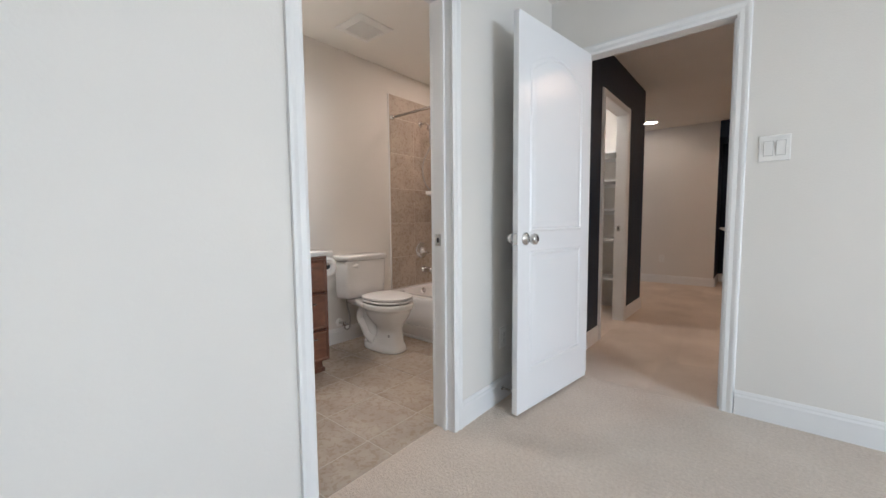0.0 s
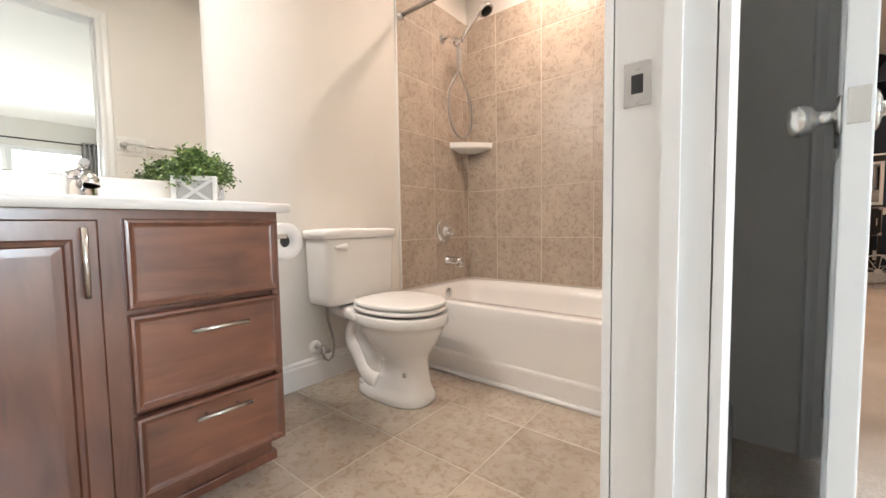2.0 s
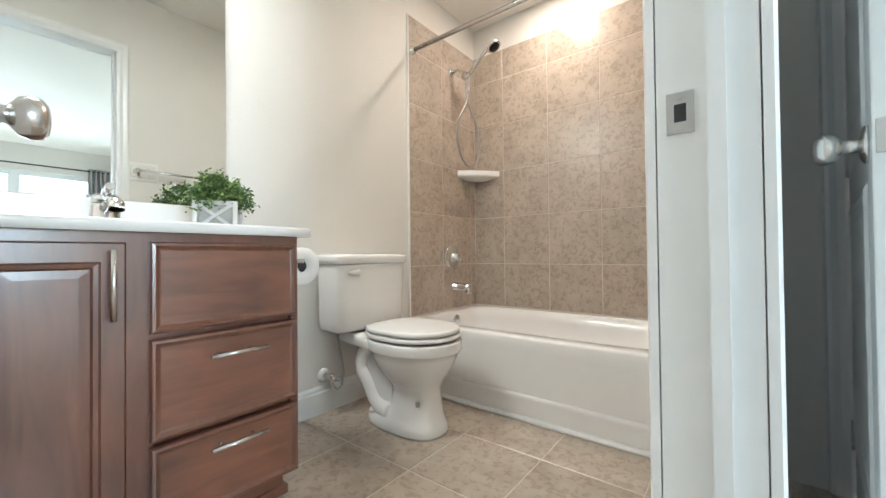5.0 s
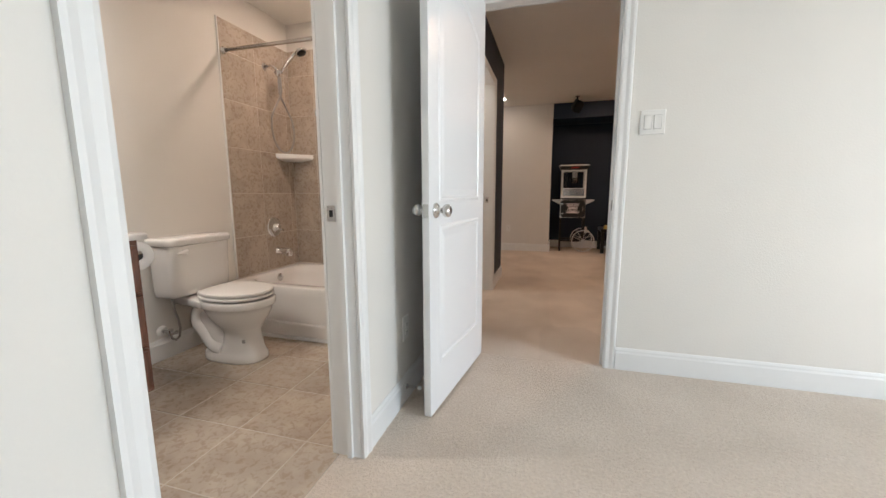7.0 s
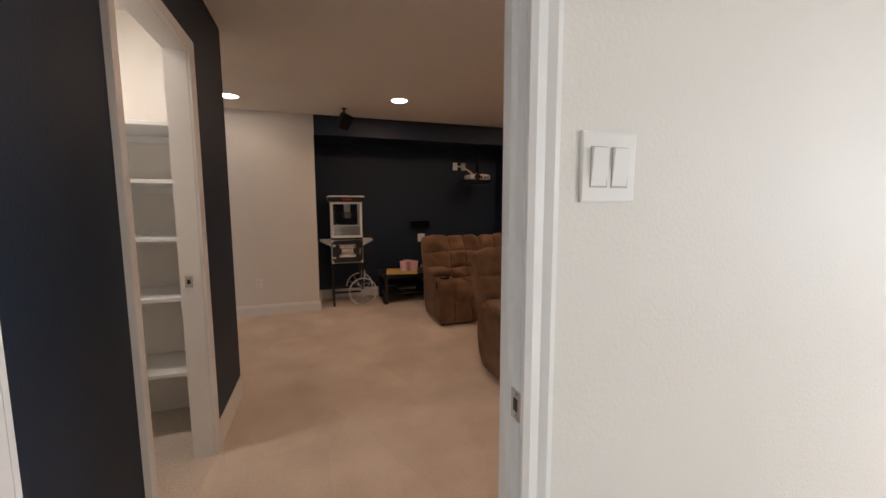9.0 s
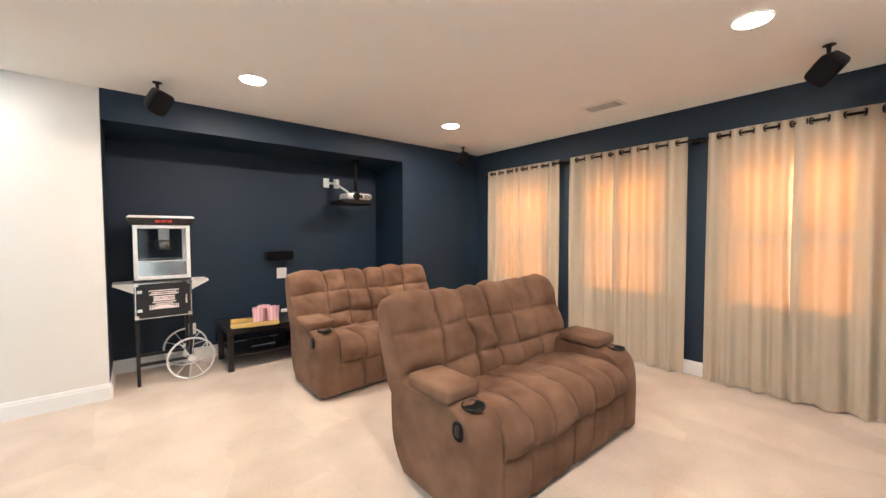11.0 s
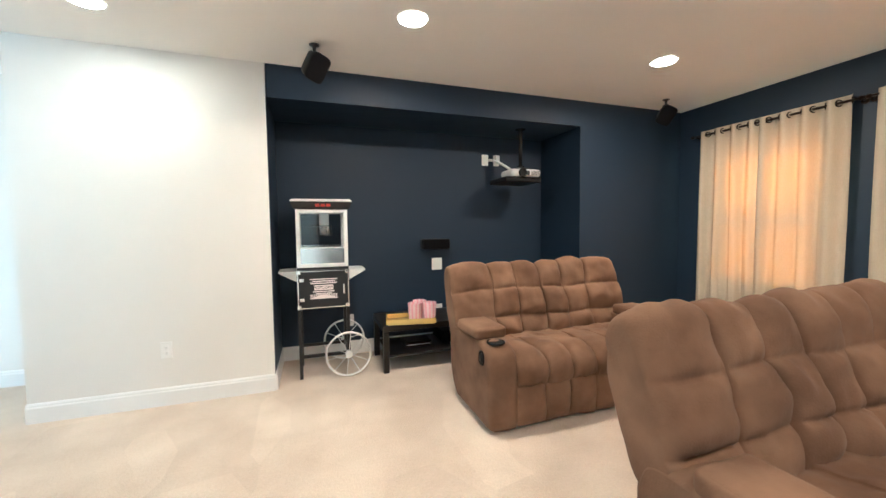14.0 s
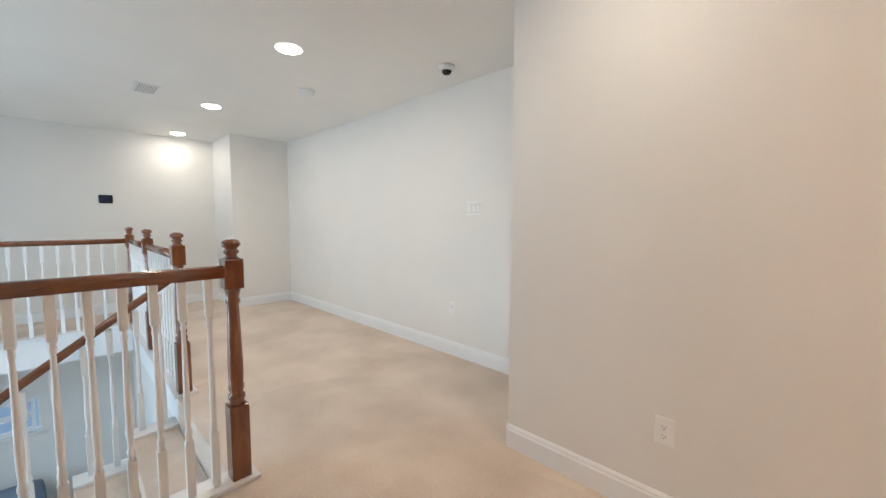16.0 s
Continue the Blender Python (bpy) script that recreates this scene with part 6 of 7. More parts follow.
# ---- popcorn cart ----
def popcorn_cart(at):
    root = thing("popcorn_cart", "black and silver popcorn cart with two spoked wheels", "popcorn machine", at)
    w, d = 0.41, 0.36
    x0, x1 = -w / 2, w / 2
    for x in (x0 + 0.015, x1 - 0.015):
        for y in (0.015, d - 0.015):
            b = bmesh.new()
            box(b, x - 0.013, y - 0.013, 0.0 if x < 0 else 0.16, x + 0.013, y + 0.013, 0.571)
            part("leg", b, M_BLACKM, root)
    b = bmesh.new()
    for z in (0.17,):
        box(b, x0 + 0.028, 0.005, z, x1 - 0.028, 0.025, z + 0.025)
        box(b, x0 + 0.028, d - 0.025, z, x1 - 0.028, d - 0.005, z + 0.025)
        box(b, x0 + 0.005, 0.028, z, x0 + 0.025, d - 0.028, z + 0.025)
        box(b, x1 - 0.025, 0.028, z, x1 - 0.005, d - 0.028, z + 0.025)
    part("brace", b, M_BLACKM, root)
    b = bmesh.new()
    rod(b, (x1 - 0.022, -0.07, 0.19), (x1 - 0.022, d + 0.05, 0.19), 0.009, 12)
    box(b, x1 - 0.035, 0.029, 0.165, x1 - 0.009, 0.05, 0.172)
    box(b, x1 - 0.035, d - 0.05, 0.165, x1 - 0.009, d - 0.029, 0.172)
    part("axle", b, M_BLACKM, root)
    for y in (-0.055, d + 0.035):
        b = bmesh.new()
        ring = []
        for k in range(44):
            t = 2 * math.pi * k / 44
            ring.append([(x1 - 0.022 + (0.179 + 0.009 * math.cos(q)) * math.cos(t), y + 0.011 * math.sin(q), 0.19 + (0.179 + 0.009 * math.cos(q)) * math.sin(t)) for q in (2 * math.pi * n / 8 for n in range(8))])
        loft(b, ring + [ring[0]])
        wheel = part("wheel", b, M_ALU, root, "silver spoked wheel")
        b = bmesh.new()
        lathe(b, [(0.028, -0.02), (0.03, -0.012), (0.03, 0.012), (0.028, 0.02)], (x1 - 0.022, y, 0.19), "y", 18)
        part("hub", b, M_ALU, wheel)
        for k in range(10):
            t = 2 * math.pi * k / 10 + 0.2
            b = bmesh.new()
            rod(b, (x1 - 0.022 + 0.028 * math.cos(t), y, 0.19 + 0.028 * math.sin(t)), (x1 - 0.022 + 0.173 * math.cos(t), y, 0.19 + 0.173 * math.sin(t)), 0.0035, 8)
            part("spoke", b, M_ALU, wheel)
    # lower cabinet
    b = bmesh.new()
    soft_box(b, x0, 0.0, 0.572, x1, d, 0.895, 0.005)
    cab = part("cabinet", b, M_BLACKM, root)
    b = bmesh.new()
    for q in ((x0 + 0.004, 0.580, x1 - 0.004, 0.588), (x0 + 0.004, 0.880, x1 - 0.004, 0.888), (x0 + 0.004, 0.588, x0 + 0.012, 0.880), (x1 - 0.012, 0.588, x1 - 0.004, 0.880)):
        box(b, q[0], -0.004, q[1], q[2], 0.0005, q[3])
    for sx in (-1, 1):
        for z in (0.578, 0.860):
            soft_box(b, sx * (w / 2 - 0.016) - 0.017, -0.006, z, sx * (w / 2 - 0.016) + 0.017, 0.003, z + 0.032, 0.004)
    part("steel_trim", b, M_STEEL, cab, "polished steel edging")
    for z in (0.64, 0.80):
        b = bmesh.new()
        soft_box(b, x0 + 0.018, -0.006, z, x0 + 0.055, 0.0005, z + 0.028, 0.002)
        part("hinge", b, M_STEEL, cab)
    b = bmesh.new()
    soft_box(b, x1 - 0.052, -0.018, 0.69, x1 - 0.034, -0.001, 0.77, 0.005)
    part("door_handle", b, M_STEEL, cab)
    b = bmesh.new()
    soft_box(b, -0.075, -0.003, 0.728, 0.075, 0.0, 0.770, 0.0012)
    for zb, hw in ((0.818, 0.108), (0.802, 0.088), (0.784, 0.102), (0.716, 0.085), (0.700, 0.062)):
        box(b, -hw, -0.0025, zb - 0.004, hw, 0.0, zb + 0.004)
    for s in (-1, 1):
        for k in range(6):
            x = s * (0.030 + 0.014 * k)
            box(b, x - 0.003, -0.0025, 0.7885 + 0.002 * (k % 2), x + 0.003, 0.0, 0.7975)
            box(b, x - 0.004, -0.0025, 0.690 - 0.006 * k, x + 0.004, 0.0, 0.6955)
    vs = [b.verts.new(q) for q in ((-0.112, -0.0028, 0.657), (0.112, -0.0028, 0.657), (0.022, -0.0028, 0.692), (-0.022, -0.0028, 0.692))]
    b.faces.new(vs)
    part("emblem", b, M_CARD, cab, "white printed emblem")
    text = bpy.data.curves.new("lettering", "FONT")
    text.body, text.size, text.align_x, text.align_y, text.extrude = "POPCORN", 0.034, "CENTER", "CENTER", 0.0012
    tmp = bpy.data.objects.new("lettering", text)
    scene.collection.objects.link(tmp)
    me = bpy.data.meshes.new_from_object(tmp.evaluated_get(bpy.context.evaluated_depsgraph_get()))
    bpy.data.objects.remove(tmp)
    me.materials.clear()
    me.materials.append(M_SLOT)
    lab = new("lettering", me)
    lab.parent = cab
    lab.matrix_local = pose(0, -0.003, 0.748, 90, 0, 0)
    # kettle box: frame, panes, kettle
    z0, z1 = 0.915, 1.385
    b = bmesh.new()
    soft_box(b, x0 + 0.002, 0.002, 0.8955, x1 - 0.002, d - 0.002, z0, 0.003)
    part("box_base", b, M_BLACKM, root)
    kb = bmesh.new()
    box(kb, x0 + 0.034, 0.006, z1 - 0.025, x1 - 0.034, 0.024, z1)
    kb = part("kettle_box", kb, M_ALU, root, "aluminium frame of the popper box")
    rails = [(x, y, z0 + 0.001, x + 0.030, y + 0.022, z1) for x in (x0 + 0.004, x1 - 0.034) for y in (0.004, d - 0.026)]
    rails += [(x0 + 0.034, y + 0.002, z0 + 0.001, x1 - 0.034, y + 0.020, z0 + 0.03) for y in (0.004, d - 0.026)]
    rails += [(x0 + 0.034, 0.006, z0 + 0.155, x1 - 0.034, 0.014, z0 + 0.163), (x0 + 0.034, d - 0.024, z1 - 0.025, x1 - 0.034, d - 0.006, z1)]
    rails += [(x, 0.026, z, x + 0.008, d - 0.026, z + 0.028) for x in (x0 + 0.006, x1 - 0.014) for z in (z0 + 0.001, z1 - 0.028)]
    for q in rails:
        b = bmesh.new()
        soft_box(b, *q, 0.002)
        part("rail", b, M_ALU, kb)
    for q in ((x0 + 0.034, 0.009, z0 + 0.163, x1 - 0.034, 0.012, z1 - 0.025), (x0 + 0.009, 0.026, z0 + 0.03, x0 + 0.012, d - 0.026, z1 - 0.025), (x1 - 0.012, 0.026, z0 + 0.03, x1 - 0.009, d - 0.026, z1 - 0.025)):
        b = bmesh.new()
        box(b, *q)
        part("pane", b, M_ACRYL, kb, "clear pane").visible_shadow = False
    b = bmesh.new()
    box(b, x0 + 0.034, 0.008, z0 + 0.03, x1 - 0.034, 0.013, z0 + 0.154)
    box(b, x0 + 0.034, d - 0.02, z0 + 0.03, x1 - 0.034, d - 0.014, z0 + 0.17)
    box(b, x0 + 0.014, 0.026, z0 + 0.001, x1 - 0.014, d - 0.026, z0 + 0.012)
    part("lower_panel", b, M_STEEL, kb, "polished steel lower panel")
    b = bmesh.new()
    lathe(b, [(0.03, 0.0), (0.058, 0.006), (0.066, 0.03), (0.066, 0.085), (0.06, 0.09)], (0.02, d / 2, 1.165), "z", 26)
    rod(b, (-0.11, d / 2, 1.245), (0.10, d / 2, 1.245), 0.004, 8)
    kt = part("kettle", b, M_STEEL, kb, "hanging steel kettle")
    b = bmesh.new()
    soft_box(b, -0.02, d / 2 - 0.03, 1.256, 0.06, d / 2 + 0.03, z1 - 0.002, 0.006)
    part("kettle_hanger", b, M_ALU, kt)
    # crown and side shelves
    b = bmesh.new()
    rings = []
    for i, z in ((0.0, z1 + 0.0005), (-0.018, z1 + 0.02), (-0.028, z1 + 0.055), (-0.028, z1 + 0.062)):
        rings.append([(x0 + i, i, z), (x1 - i, i, z), (x1 - i, d - i, z), (x0 + i, d - i, z)])
    vr = loft(b, rings, smooth=False)
    b.faces.new(vr[0][::-1])
    b.faces.new(vr[-1])
    crown = part("crown", b, M_BLACKM, root, "black flared crown")
    b = bmesh.new()
    rings = [[(x0 - k, -k, z), (x1 + k, -k, z), (x1 + k, d + k, z), (x0 - k, d + k, z)] for k, z in ((0.030, z1 + 0.0625), (0.034, z1 + 0.066), (0.032, z1 + 0.071), (0.018, z1 + 0.082), (0.010, z1 + 0.084))]
    vr = loft(b, rings, smooth=False)
    b.faces.new(vr[0][::-1])
    b.faces.new(vr[-1])
    part("crown_cap", b, M_ALU, crown, "silver crown cap")
    b = bmesh.new()
    for k in range(3):
        soft_box(b, -0.05 + k * 0.042, -0.026, z1 + 0.022, -0.015 + k * 0.042, -0.010, z1 + 0.046, 0.004)
    part("switches", b, M_RED, crown, "red rocker switches")
    for s in (-1, 1):
        b = bmesh.new()
        xa, xb = s * w / 2 + s * 0.001, s * (w / 2 + 0.14)
        rings = [[(xa, 0.03, 0.80), (xa, d - 0.03, 0.80), (xa, d - 0.03, 0.885), (xa, 0.03, 0.885)], [(xb, 0.05, 0.872), (xb, d - 0.05, 0.872), (xb, d - 0.05, 0.885), (xb, 0.05, 0.885)]]
        vr = loft(b, rings, smooth=False)
        b.faces.new(vr[0][::-1])
        b.faces.new(vr[-1])
        part("side_shelf", b, M_ALU, root, "flared silver side shelf")
    return root


popcorn_cart((0.17, 7.215, 0))

# ---- low table with tray ----
tab = thing("low_table", "low black lacquered table with a lower shelf", "table", (1.19, 7.37, 0))
tw, td, th = 0.56, 0.27, 0.405
b = bmesh.new()
soft_box(b, -tw, -td, th - 0.05, tw, td, th, 0.004)
part("tabletop", b, M_BLACKWOOD, tab)
for x in (-1, 1):
    for y in (-1, 1):
        b = bmesh.new()
        soft_box(b, x * (tw - 0.027) - 0.025, y * (td - 0.027) - 0.025, 0, x * (tw - 0.027) + 0.025, y * (td - 0.027) + 0.025, th - 0.051, 0.003)
        part("leg", b, M_BLACKWOOD, tab)
b = bmesh.new()
soft_box(b, -tw + 0.053, -td + 0.01, 0.13, tw - 0.053, td - 0.01, 0.148, 0.003)
part("lower_shelf", b, M_BLACKWOOD, tab)
dev = thing("media_player", "black media box with silver trim on the table shelf", "media player", (0.98, 7.36, 0.1485))
b = bmesh.new()
soft_box(b, -0.12, -0.10, 0.0, 0.12, 0.10, 0.05, 0.006)
bd = part("player_body", b, M_BLACK, dev)
b = bmesh.new()
box(b, -0.11, -0.1015, 0.02, 0.11, -0.0995, 0.026)
part("trim_strip", b, M_ALU, bd)
sub = thing("media_receiver", "flat black receiver on the table shelf", "receiver", (1.42, 7.44, 0.1485))
b = bmesh.new()
soft_box(b, -0.20, -0.15, 0.0, 0.20, 0.15, 0.11, 0.006)
part("receiver_body", b, M_BLACK, sub)

tray = thing("serving_tray", "yellow wooden serving tray on the low table", "tray", (0.89, 7.19, th), turn=-10)
b = bmesh.new()
soft_box(b, -0.20, -0.115, 0.001, 0.20, 0.115, 0.010, 0.003)
for q in ((-0.212, -0.127, 0.212, -0.115), (-0.212, 0.115, 0.212, 0.127), (-0.212, -0.115, -0.20, 0.115), (0.20, -0.115, 0.212, 0.115)):
    soft_box(b, q[0], q[1], 0.0105, q[2], q[3], 0.05, 0.003)
part("tray_body", b, M_TRAY, tray)


def popcorn_tub(at, turn):
    root = thing("popcorn_tub", "round pink and white striped card popcorn tub", "popcorn tub", at, "popcorn tubs on the tray", turn)
    n, lo, hi, top = 20, 0.049, 0.0595, 0.160
    for i in range(n):
        b = bmesh.new()
        a0, a1 = 2 * math.pi * i / n, 2 * math.pi * (i + 1) / n
        am = (a0 + a1) / 2
        pts = [(lo, a0, 0.001), (lo, a1, 0.001), (hi, a1, top), (hi, am, top + 0.009), (hi, a0, top)]
        front = [b.verts.new((r * math.cos(a), r * math.sin(a), z)) for r, a, z in pts]
        back = [b.verts.new(((r - 0.0012) * math.cos(a), (r - 0.0012) * math.sin(a), z)) for r, a, z in pts]
        b.faces.new(front)
        b.faces.new(back[::-1])
        for j in range(5):
            b.faces.new((front[j], back[j], back[(j + 1) % 5], front[(j + 1) % 5]))
        part("stripe", b, M_PINK if i % 2 == 0 else M_STRIPE, root)
    b = bmesh.new()
    lathe(b, [(0.047, 0.0), (0.047, 0.0012), (0.004, 0.0012)], (0, 0, 0), "z", 20)
    part("bottom", b, M_CARD, root)
    return root


first = popcorn_tub((0.915, 7.135, th + 0.0102), 8)
for x, y, t in ((1.042, 7.11, -6), (0.985, 7.225, 14)):
    copy_thing(first, pose(x, y, th + 0.0102, 0, 0, t))

# ---- linen closet ----
for z in (0.36, 0.79, 1.12, 1.43, 1.73):
    b = bmesh.new()
    soft_box(b, -1.749, 4.47, z, -0.847, 4.849, z + 0.022, 0.002)
    sh = part("closet_shelf", b, M_TRIM, None, "white painted closet shelf")
    tagged(sh, category="shelf", group="linen closet shelves")
    b = bmesh.new()
    box(b, -1.749, 4.831, z - 0.04, -0.847, 4.849, z - 0.0005)
    part("back_cleat", b, M_TRIM, sh)
    for xa in (-1.749, -0.865):
        b = bmesh.new()
        box(b, xa, 4.49, z - 0.04, xa + 0.018, 4.8305, z - 0.0005)
        part("side_cleat", b, M_TRIM, sh)
wall_plate("wall_outlet", "white duplex outlet low on the cream pier", (-0.895, NY, 0.392), 0, 0.072, 0.116, "outlet")
wall_plate("wall_outlet", "white outlet on the niche wall behind the popcorn tubs", (1.340, NB, 0.366), 0, 0.072, 0.116, "outlet")
wall_plate("niche_outlet", "white outlet on the niche wall behind the table", (0.42, NB, 0.33), 0, 0.072, 0.116, "outlet")


# ---- loft guard rails and stair ----
def newel(at, group):
    root = thing("newel_post", "turned reddish oak newel post with a ball cap", "newel post", at, group)
    b = bmesh.new()
    soft_box(b, -0.042, -0.042, 0.0, 0.042, 0.042, 0.36, 0.004)
    part("lower_block", b, M_RAIL, root)
    b = bmesh.new()
    lathe(b, [(0.040, 0.3605), (0.030, 0.375), (0.037, 0.39), (0.037, 0.405), (0.027, 0.415), (0.034, 0.435), (0.034, 0.45), (0.031, 0.46), (0.033, 0.50), (0.033, 0.56), (0.030, 0.68), (0.026, 0.80), (0.025, 0.84), (0.031, 0.85), (0.031, 0.86), (0.025, 0.87), (0.033, 0.905), (0.036, 0.9145)], (0, 0, 0), "z", 22)
    part("turned_shaft", b, M_RAIL, root)
    b = bmesh.new()
    soft_box(b, -0.041, -0.041, 0.915, 0.041, 0.041, 1.055, 0.005)
    part("upper_block", b, M_RAIL, root)
    b = bmesh.new()
    lathe(b, [(0.036, 1.0555), (0.024, 1.066), (0.024, 1.074), (0.034, 1.084), (0.034, 1.090), (0.025, 1.097), (0.027, 1.103), (0.040, 1.113), (0.042, 1.124), (0.036, 1.136), (0.018, 1.145), (0.003, 1.147)], (0, 0, 0), "z", 22)
    part("ball_cap", b, M_RAIL, root)
    return root


def baluster(at, h, group):
    """A turned white baluster: square foot and head, slim shaft."""
    root = thing("baluster", "white painted turned wooden baluster", "baluster", at, group)
    b = bmesh.new()
    soft_box(b, -0.016, -0.016, 0.0, 0.016, 0.016, 0.26, 0.002, 1)
    part("foot_block", b, M_TRIM, root)
    b = bmesh.new()
    k = h - 0.26 - 0.17
    lathe(b, [(0.016, 0.2602), (0.011, 0.272), (0.0145, 0.285), (0.015, 0.30), (0.0095, 0.315), (0.0125, 0.36), (0.0135, 0.26 + 0.30 * k), (0.0100, 0.26 + 0.75 * k), (0.0085, h - 0.215), (0.0125, h - 0.205), (0.0125, h - 0.195), (0.010, h - 0.185), (0.0145, h - 0.1702)], (0, 0, 0), "z", 12)
    part("turned_shaft", b, M_TRIM, root)
    b = bmesh.new()
    soft_box(b, -0.0155, -0.0155, h - 0.17, 0.0155, 0.0155, h, 0.003, 1)
    part("head_block", b, M_TRIM, root)
    return root


RAIL_PROF = ((-0.022, 0.0), (0.022, 0.0), (0.024, 0.012), (0.031, 0.024), (0.031, 0.036), (0.022, 0.050), (0.008, 0.056), (-0.008, 0.056), (-0.022, 0.050), (-0.031, 0.036), (-0.031, 0.024), (-0.024, 0.012))


def handrail(name, label, a, c, material):
    """A moulded rail whose underside runs from a to c."""
    a, c = Vector(a), Vector(c)
    d = (c - a)
    side = Vector((0, 0, 1)).cross(d).normalized()
    b = bmesh.new()
    vr = loft(b, [[p + side * u + Vector((0, 0, w)) for u, w in RAIL_PROF] for p in (a, a + d * 0.5, c)])
    b.faces.new(vr[0][::-1])
    b.faces.new(vr[-1])
    ob = part(name, b, material, None, label)
    tagged(ob, category="handrail")
    return ob


def curb(name, boxes):
    b = bmesh.new()
    for q in boxes:
        soft_box(b, *q, 0.004)
    return structure(name, b, M_TRIM, "white painted curb under the balusters", "trim")


RX, RY = -2.424, 5.936       # first post
PX = -3.68                  # far side of the stair
FX = -6.28                  # far rail
RZ = 0.975
curb("trim_curb_stair", [(RX - 0.075, 4.96, 0.001, RX + 0.065, RY + 0.075, 0.018)])
curb("trim_curb_void", [(FX - 0.07, 5.885, 0.001, PX + 0.06, 6.03, 0.018)])
curb("trim_curb_far", [(FX - 0.07, 2.01, 0.001, FX + 0.07, 5.88, 0.018)])
b = bmesh.new()
box(b, RX - 0.06, 4.96, -0.30, RX - 0.051, RY, 0.0005)
box(b, PX + 0.05, 5.90, -0.30, RX - 0.07, 5.949, -0.1905)
box(b, FX, 5.935, -0.30, PX, 5.949, 0.0005)
box(b, FX + 0.031, 2.01, -0.30, FX + 0.04, 5.93, 0.0005)
structure("trim_fascia", b, M_TRIM, "white painted fascia round the stair opening", "trim")

N1 = newel((RX, RY, 0.0182), "loft newel posts")
for x, y in ((PX, 5.955), (-4.98, 5.955), (FX, 5.955)):
    copy_thing(N1, pose(x, y, 0.0182))
handrail("stair_guard_rail", "reddish oak guard rail beside the stair opening", (RX, 4.96, RZ + 0.012), (RX, RY - 0.041, RZ + 0.012), M_RAILH)
handrail("void_guard_rail", "reddish oak guard rail along the void", (PX - 0.041, 5.955, RZ), (-4.98 + 0.041, 5.955, RZ), M_RAILH)
handrail("void_guard_rail", "reddish oak guard rail along the void", (-4.98 - 0.041, 5.955, RZ), (FX + 0.041, 5.955, RZ), M_RAILH)
handrail("far_guard_rail", "reddish oak guard rail across the void", (FX, 2.0, RZ), (FX, 5.955 - 0.041, RZ), M_RAILH)
B1 = baluster((RX, RY - 0.101, 0.0182), RZ + 0.012 - 0.0185, "guard rail balusters")
y = RY - 0.101 - 0.0985
while y > 5.0:
    copy_thing(B1, pose(RX, y, 0.0182))
    y -= 0.0985
B2 = baluster((PX - 0.13, 5.955, 0.0182), RZ - 0.0185, "guard rail balusters")
x = PX - 0.13 - 0.118
while x > FX + 0.06:
    if abs(x + 4.98) > 0.07:
        copy_thing(B2, pose(x, 5.955, 0.0182))
    x -= 0.118
y = 5.955 - 0.13
while y > 2.1:
    copy_thing(B2, pose(FX, y, 0.0182))
    y -= 0.118

# stair down towards the foyer
rise, run, steps = 0.19, 0.262, 13
stair = thing("staircase", "carpeted staircase going down with white stringers", "staircase", ((PX + RX) / 2, 5.0, -2.8))
sinv = stair.matrix_world.inverted()
b = bmesh.new()
box(b, PX + 0.055, 5.903, -0.1885, RX - 0.062, 5.9488, -0.0015)
part("top_riser", b, M_CARPETM, stair, "beige carpeted riser").matrix_parent_inverse = sinv
for k in range(1, steps + 1):
    yk = 5.90 - run * (k - 1)
    z = -rise * k
    b = bmesh.new()
    soft_box(b, PX + 0.055, yk - run - 0.02, z - 0.04, RX - 0.062, yk - 0.001, z, 0.012, 2)
    box(b, PX + 0.055, yk - run + 0.002, z - 0.20, RX - 0.062, yk - run + 0.02, z - 0.041)
    ob = part("step", b, M_CARPETM, stair, "beige carpeted step")
    ob.matrix_parent_inverse = sinv
    b = bmesh.new()
    soft_box(b, PX - 0.06, yk - run - 0.02, z + 0.001, PX + 0.085, yk - 0.001, z + 0.022, 0.004)
    ob = part("tread_return", b, M_TRIM, stair, "white tread end")
    ob.matrix_parent_inverse = sinv
    b = bmesh.new()
    box(b, PX - 0.035, yk - run + 0.0005, z - 0.45, PX + 0.05, yk - 0.0005, z)
    ob = part("stringer_block", b, M_TRIM, stair)
    ob.matrix_parent_inverse = sinv
for k in range(1, 10):
    for j in (0.07, 0.195):
        yk = 5.90 - run * (k - 1) - j
        h = 0.80 - rise * (k - 1) - (j / run) * rise - (-rise * k) - 0.03
        o = baluster((PX, yk, -rise * k + 0.0222), h, "stair balusters")
handrail("stair_handrail", "reddish oak stair handrail sloping down", (PX, 5.905, 0.812), (PX, 5.905 - 2.35, 0.812 - 2.35 * rise / run), M_RAILH)

wall_plate("light_switch", "white triple rocker switch on the loft wall", (-2.60, LY, 1.352), 0, 0.164, 0.124, "switch")
wall_plate("wall_outlet", "white duplex outlet low on the loft wall", (-2.86, LY, 0.44), 0, 0.072, 0.116, "outlet")

th_ = thing("thermostat", "small black glass thermostat on the far wall", "thermostat", (-7.2, 5.83, 1.52), turn=90)
b = bmesh.new()
soft_box(b, -0.07, -0.022, -0.055, 0.07, -0.0005, 0.055, 0.010, 3)
tb = part("thermostat_body", b, M_BLACK, th_)
b = bmesh.new()
soft_box(b, -0.055, -0.024, -0.04, 0.055, -0.0215, 0.04, 0.002)
part("display", b, mat("display_glass", (0.02, 0.03, 0.05), 0.08), tb)

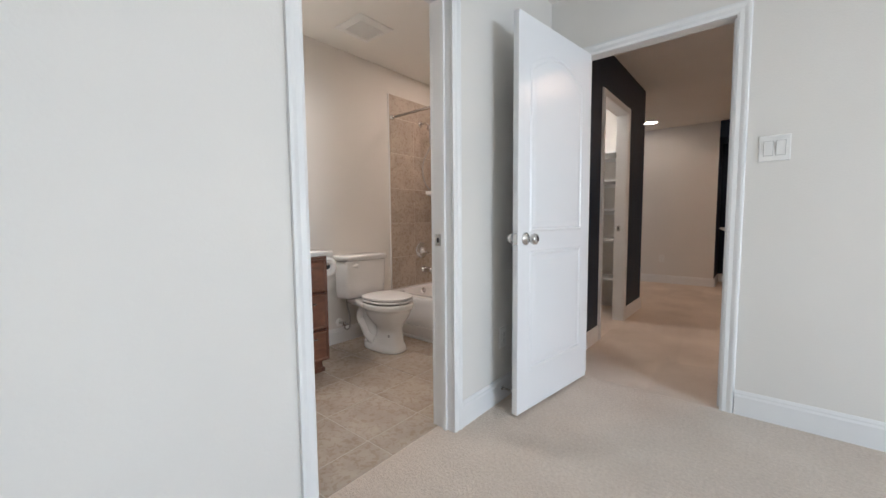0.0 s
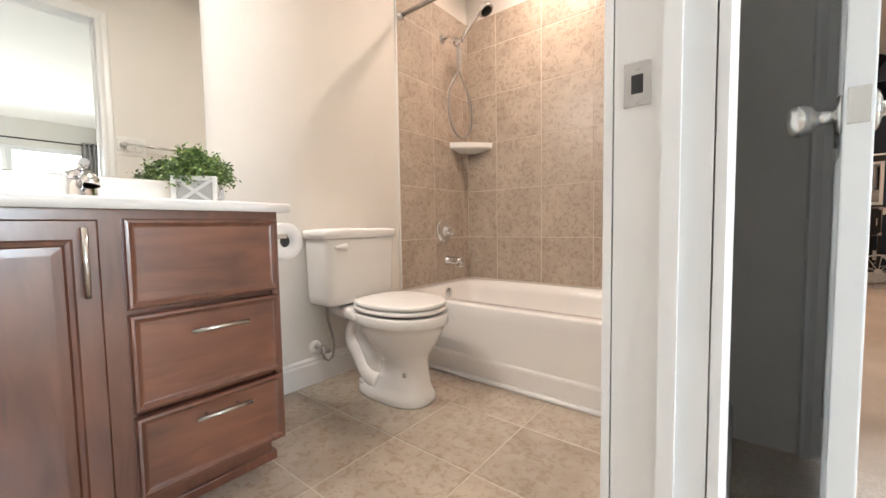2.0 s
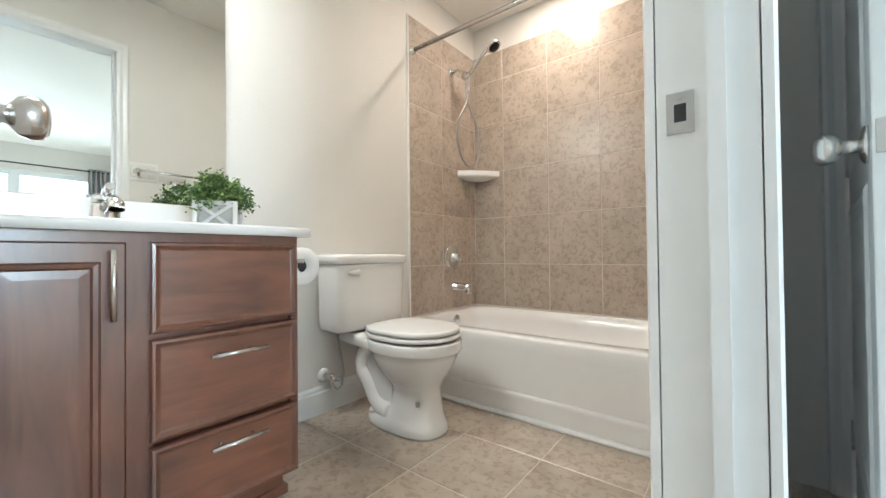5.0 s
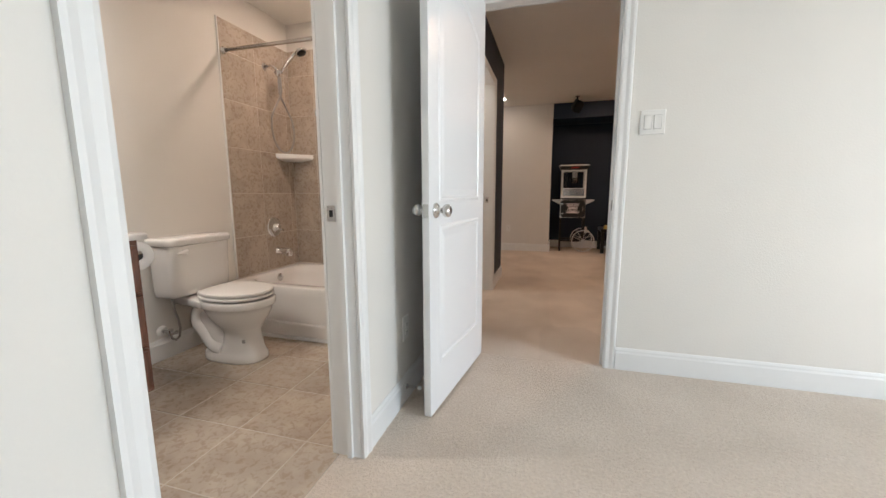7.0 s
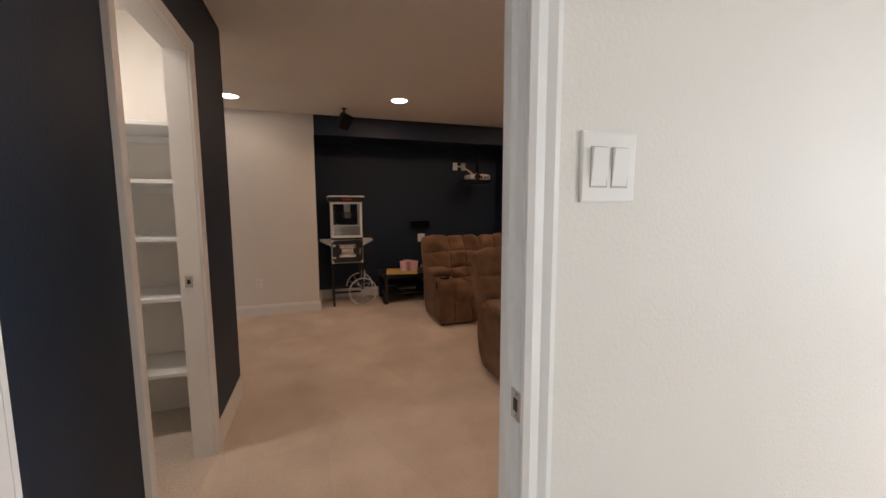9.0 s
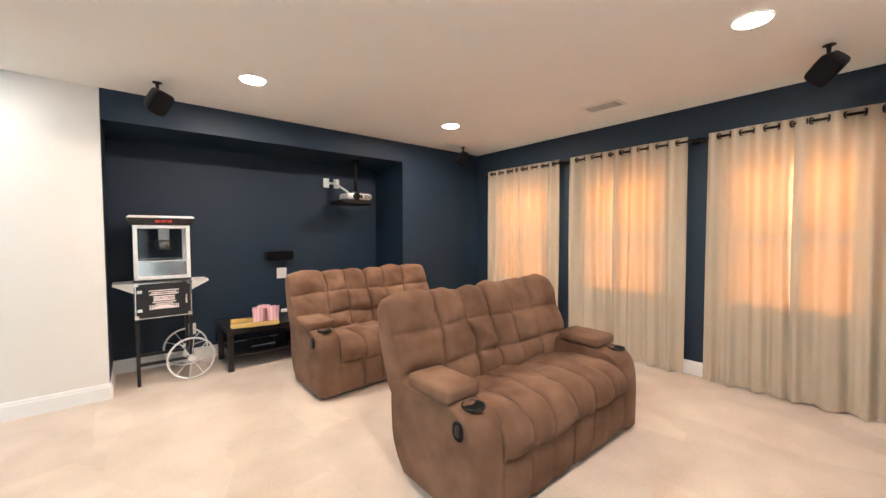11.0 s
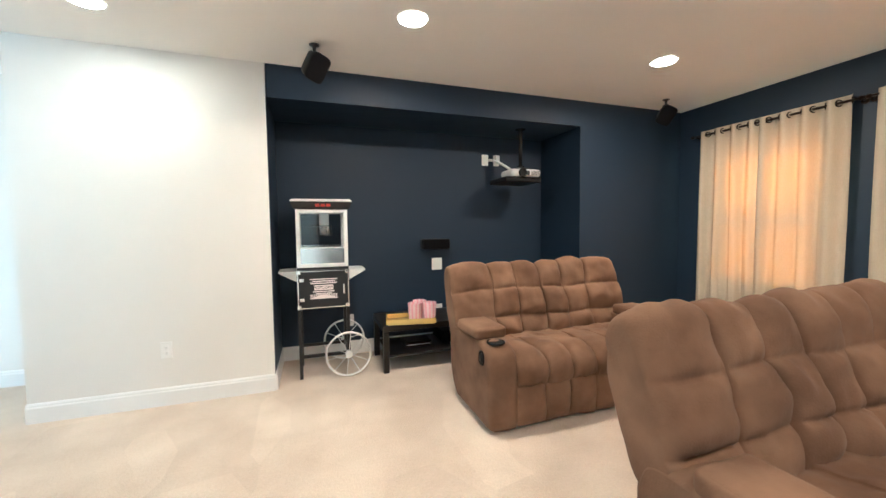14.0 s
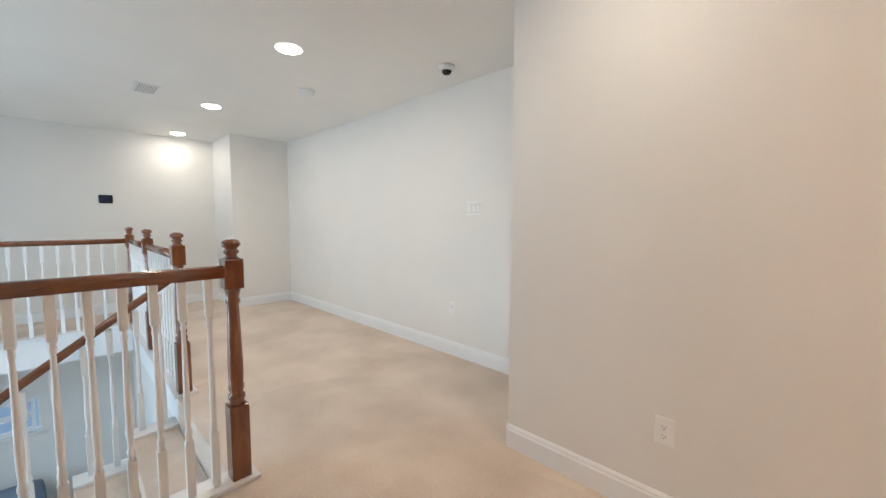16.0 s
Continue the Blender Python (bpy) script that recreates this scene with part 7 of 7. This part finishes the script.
sm = thing("smoke_detector", "round white smoke detector on the loft ceiling", "smoke detector", (-3.92, 7.06, H))
b = bmesh.new()
lathe(b, [(0.066, -0.0005), (0.066, -0.014), (0.058, -0.030), (0.030, -0.036), (0.006, -0.037)], (0, 0, 0), "z", 30)
part("detector_body", b, M_PLATE, sm)
dome = thing("dome_camera", "small white dome camera with dark bubble on the ceiling", "security camera", (-2.60, 7.55, H))
b = bmesh.new()
lathe(b, [(0.062, -0.0005), (0.062, -0.022), (0.050, -0.036), (0.042, -0.038)], (0, 0, 0), "z", 28)
db = part("camera_base", b, M_PLATE, dome)
b = bmesh.new()
lathe(b, [(0.038, -0.0385), (0.036, -0.050), (0.026, -0.062), (0.010, -0.068), (0.002, -0.069)], (0, 0, 0), "z", 24)
part("bubble", b, M_BLACK, db, "dark plastic bubble")

arm = thing("armchair", "blue-grey armchair on the storey below", "chair", (-6.6, 4.75, -2.8))
part("seat", pad(-0.32, -0.34, 0.12, 0.32, 0.34, 0.45, 0.015, 0.06, 8), M_BLUE, arm)
part("backrest", pad(-0.42, -0.34, 0.12, -0.24, 0.34, 0.95, 0.015, 0.06, 8), M_BLUE, arm)
for s in (-1, 1):
    part("armrest", pad(-0.34, s * 0.40 - 0.08, 0.12, 0.30, s * 0.40 + 0.08, 0.62, 0.010, 0.05, 8), M_BLUE, arm)
    for x in (-0.3, 0.26):
        b = bmesh.new()
        rod(b, (x, s * 0.32, 0.0), (x, s * 0.32, 0.135), 0.018, 10, 0.026)
        part("leg", b, M_BLACKWOOD, arm)


# ---- ground outside ----
# made-up ground, coloured pale so the lower window looks out on something bright
bm = bmesh.new()
box(bm, -300, -300, -3.2, 300, 300, -3.0)
structure("ground", bm, mat("pale_ground", (0.42, 0.41, 0.38), 0.95, var=0.2, scale=0.6), "made-up pale ground that brightens the view through the lower window", "ground")


# ---- ceramic tiles ----
def tile_mesh(name, w, h, t=0.009):
    """A tile in the xy plane, eased at its upper edge."""
    g = bmesh.new()
    rings = [[(sx * (w / 2 - i), sy * (h / 2 - i), z) for sx, sy in ((-1, -1), (1, -1), (1, 1), (-1, 1))] for i, z in ((0, 0.0), (0, t - 0.0015), (0.0016, t))]
    vr = loft(g, rings, smooth=False)
    g.faces.new(vr[-1])
    return g


def lay(parent, us, vs, place, material, t=0.009, joint=0.004):
    """Lays a grid of tiles between the joint lines us and vs; place maps (u, v) and says how they lie."""
    cache = {}
    for a, c in zip(us, us[1:]):
        for d, e2 in zip(vs, vs[1:]):
            w, h = c - a - joint, e2 - d - joint
            if w < 0.012 or h < 0.012:
                continue
            key = (round(w, 3), round(h, 3))
            if key not in cache:
                cache[key] = mesh_of("tile", tile_mesh("tile", *key, t), material)
            ob = new("tile", cache[key])
            ob.parent = parent
            ob.matrix_world = place((a + c) / 2, (d + e2) / 2)


def lines(lo, hi, start, step):
    out = [lo]
    k = math.ceil((lo - start) / step + 1e-6)
    while start + k * step < hi - 0.004:
        if start + k * step > lo + 0.004:
            out.append(start + k * step)
        k += 1
    return out + [hi]


TS = 0.333
zs = lines(0.372, 2.215, 0.675, TS)
b = bmesh.new()
box(b, TX + 0.0005, 2.652, 0.36, TX + 0.0095, TY - 0.0005, 2.214)
gw = structure("tile_wall_west", b, M_GROUT, "beige ceramic tile wall beside the tub taps", "tiled wall")
lay(gw, lines(2.652, TY - 0.004, 2.975, TS), zs, lambda u, v: Matrix(((0, 0, 1, TX + 0.002), (1, 0, 0, u), (0, 1, 0, v), (0, 0, 0, 1))), M_TILE)
b = bmesh.new()
box(b, TX + 0.0095, TY - 0.0068, 0.36, BXI - 0.0095, TY + 0.011, 2.214)
gn = structure("tile_wall_north", b, M_GROUT, "beige ceramic tile wall behind the tub", "tiled wall")
lay(gn, lines(TX + 0.012, BXI - 0.012, -2.178, TS), zs, lambda u, v: Matrix(((1, 0, 0, u), (0, 0, -1, TY + 0.0005), (0, 1, 0, v), (0, 0, 0, 1))), M_TILE)
b = bmesh.new()
box(b, BXI - 0.0095, 2.60, 0.36, BXI - 0.0005, TY - 0.0005, 2.214)
ge = structure("tile_wall_east", b, M_GROUT, "beige ceramic tile wall at the foot of the tub", "tiled wall")
lay(ge, lines(2.60, TY - 0.004, 2.975, TS), zs, lambda u, v: Matrix(((0, 0, -1, BXI - 0.002), (-1, 0, 0, u), (0, 1, 0, v), (0, 0, 0, 1))), M_TILE)
b = bmesh.new()
soft_box(b, TX + 0.0005, 2.640, 0.37, TX + 0.012, 2.6515, 2.216, 0.004)
structure("trim_tile_edge", b, M_TRIM, "white edge strip of the tub tiles", "trim")
lay(bath_floor, lines(TX + 0.002, -0.925, -1.772, 0.337), lines(0.604, 2.55, 2.272, 0.337), lambda u, v: Matrix(((1, 0, 0, u), (0, 1, 0, v), (0, 0, 1, -0.009), (0, 0, 0, 1))), M_FTILE, 0.009, 0.005)
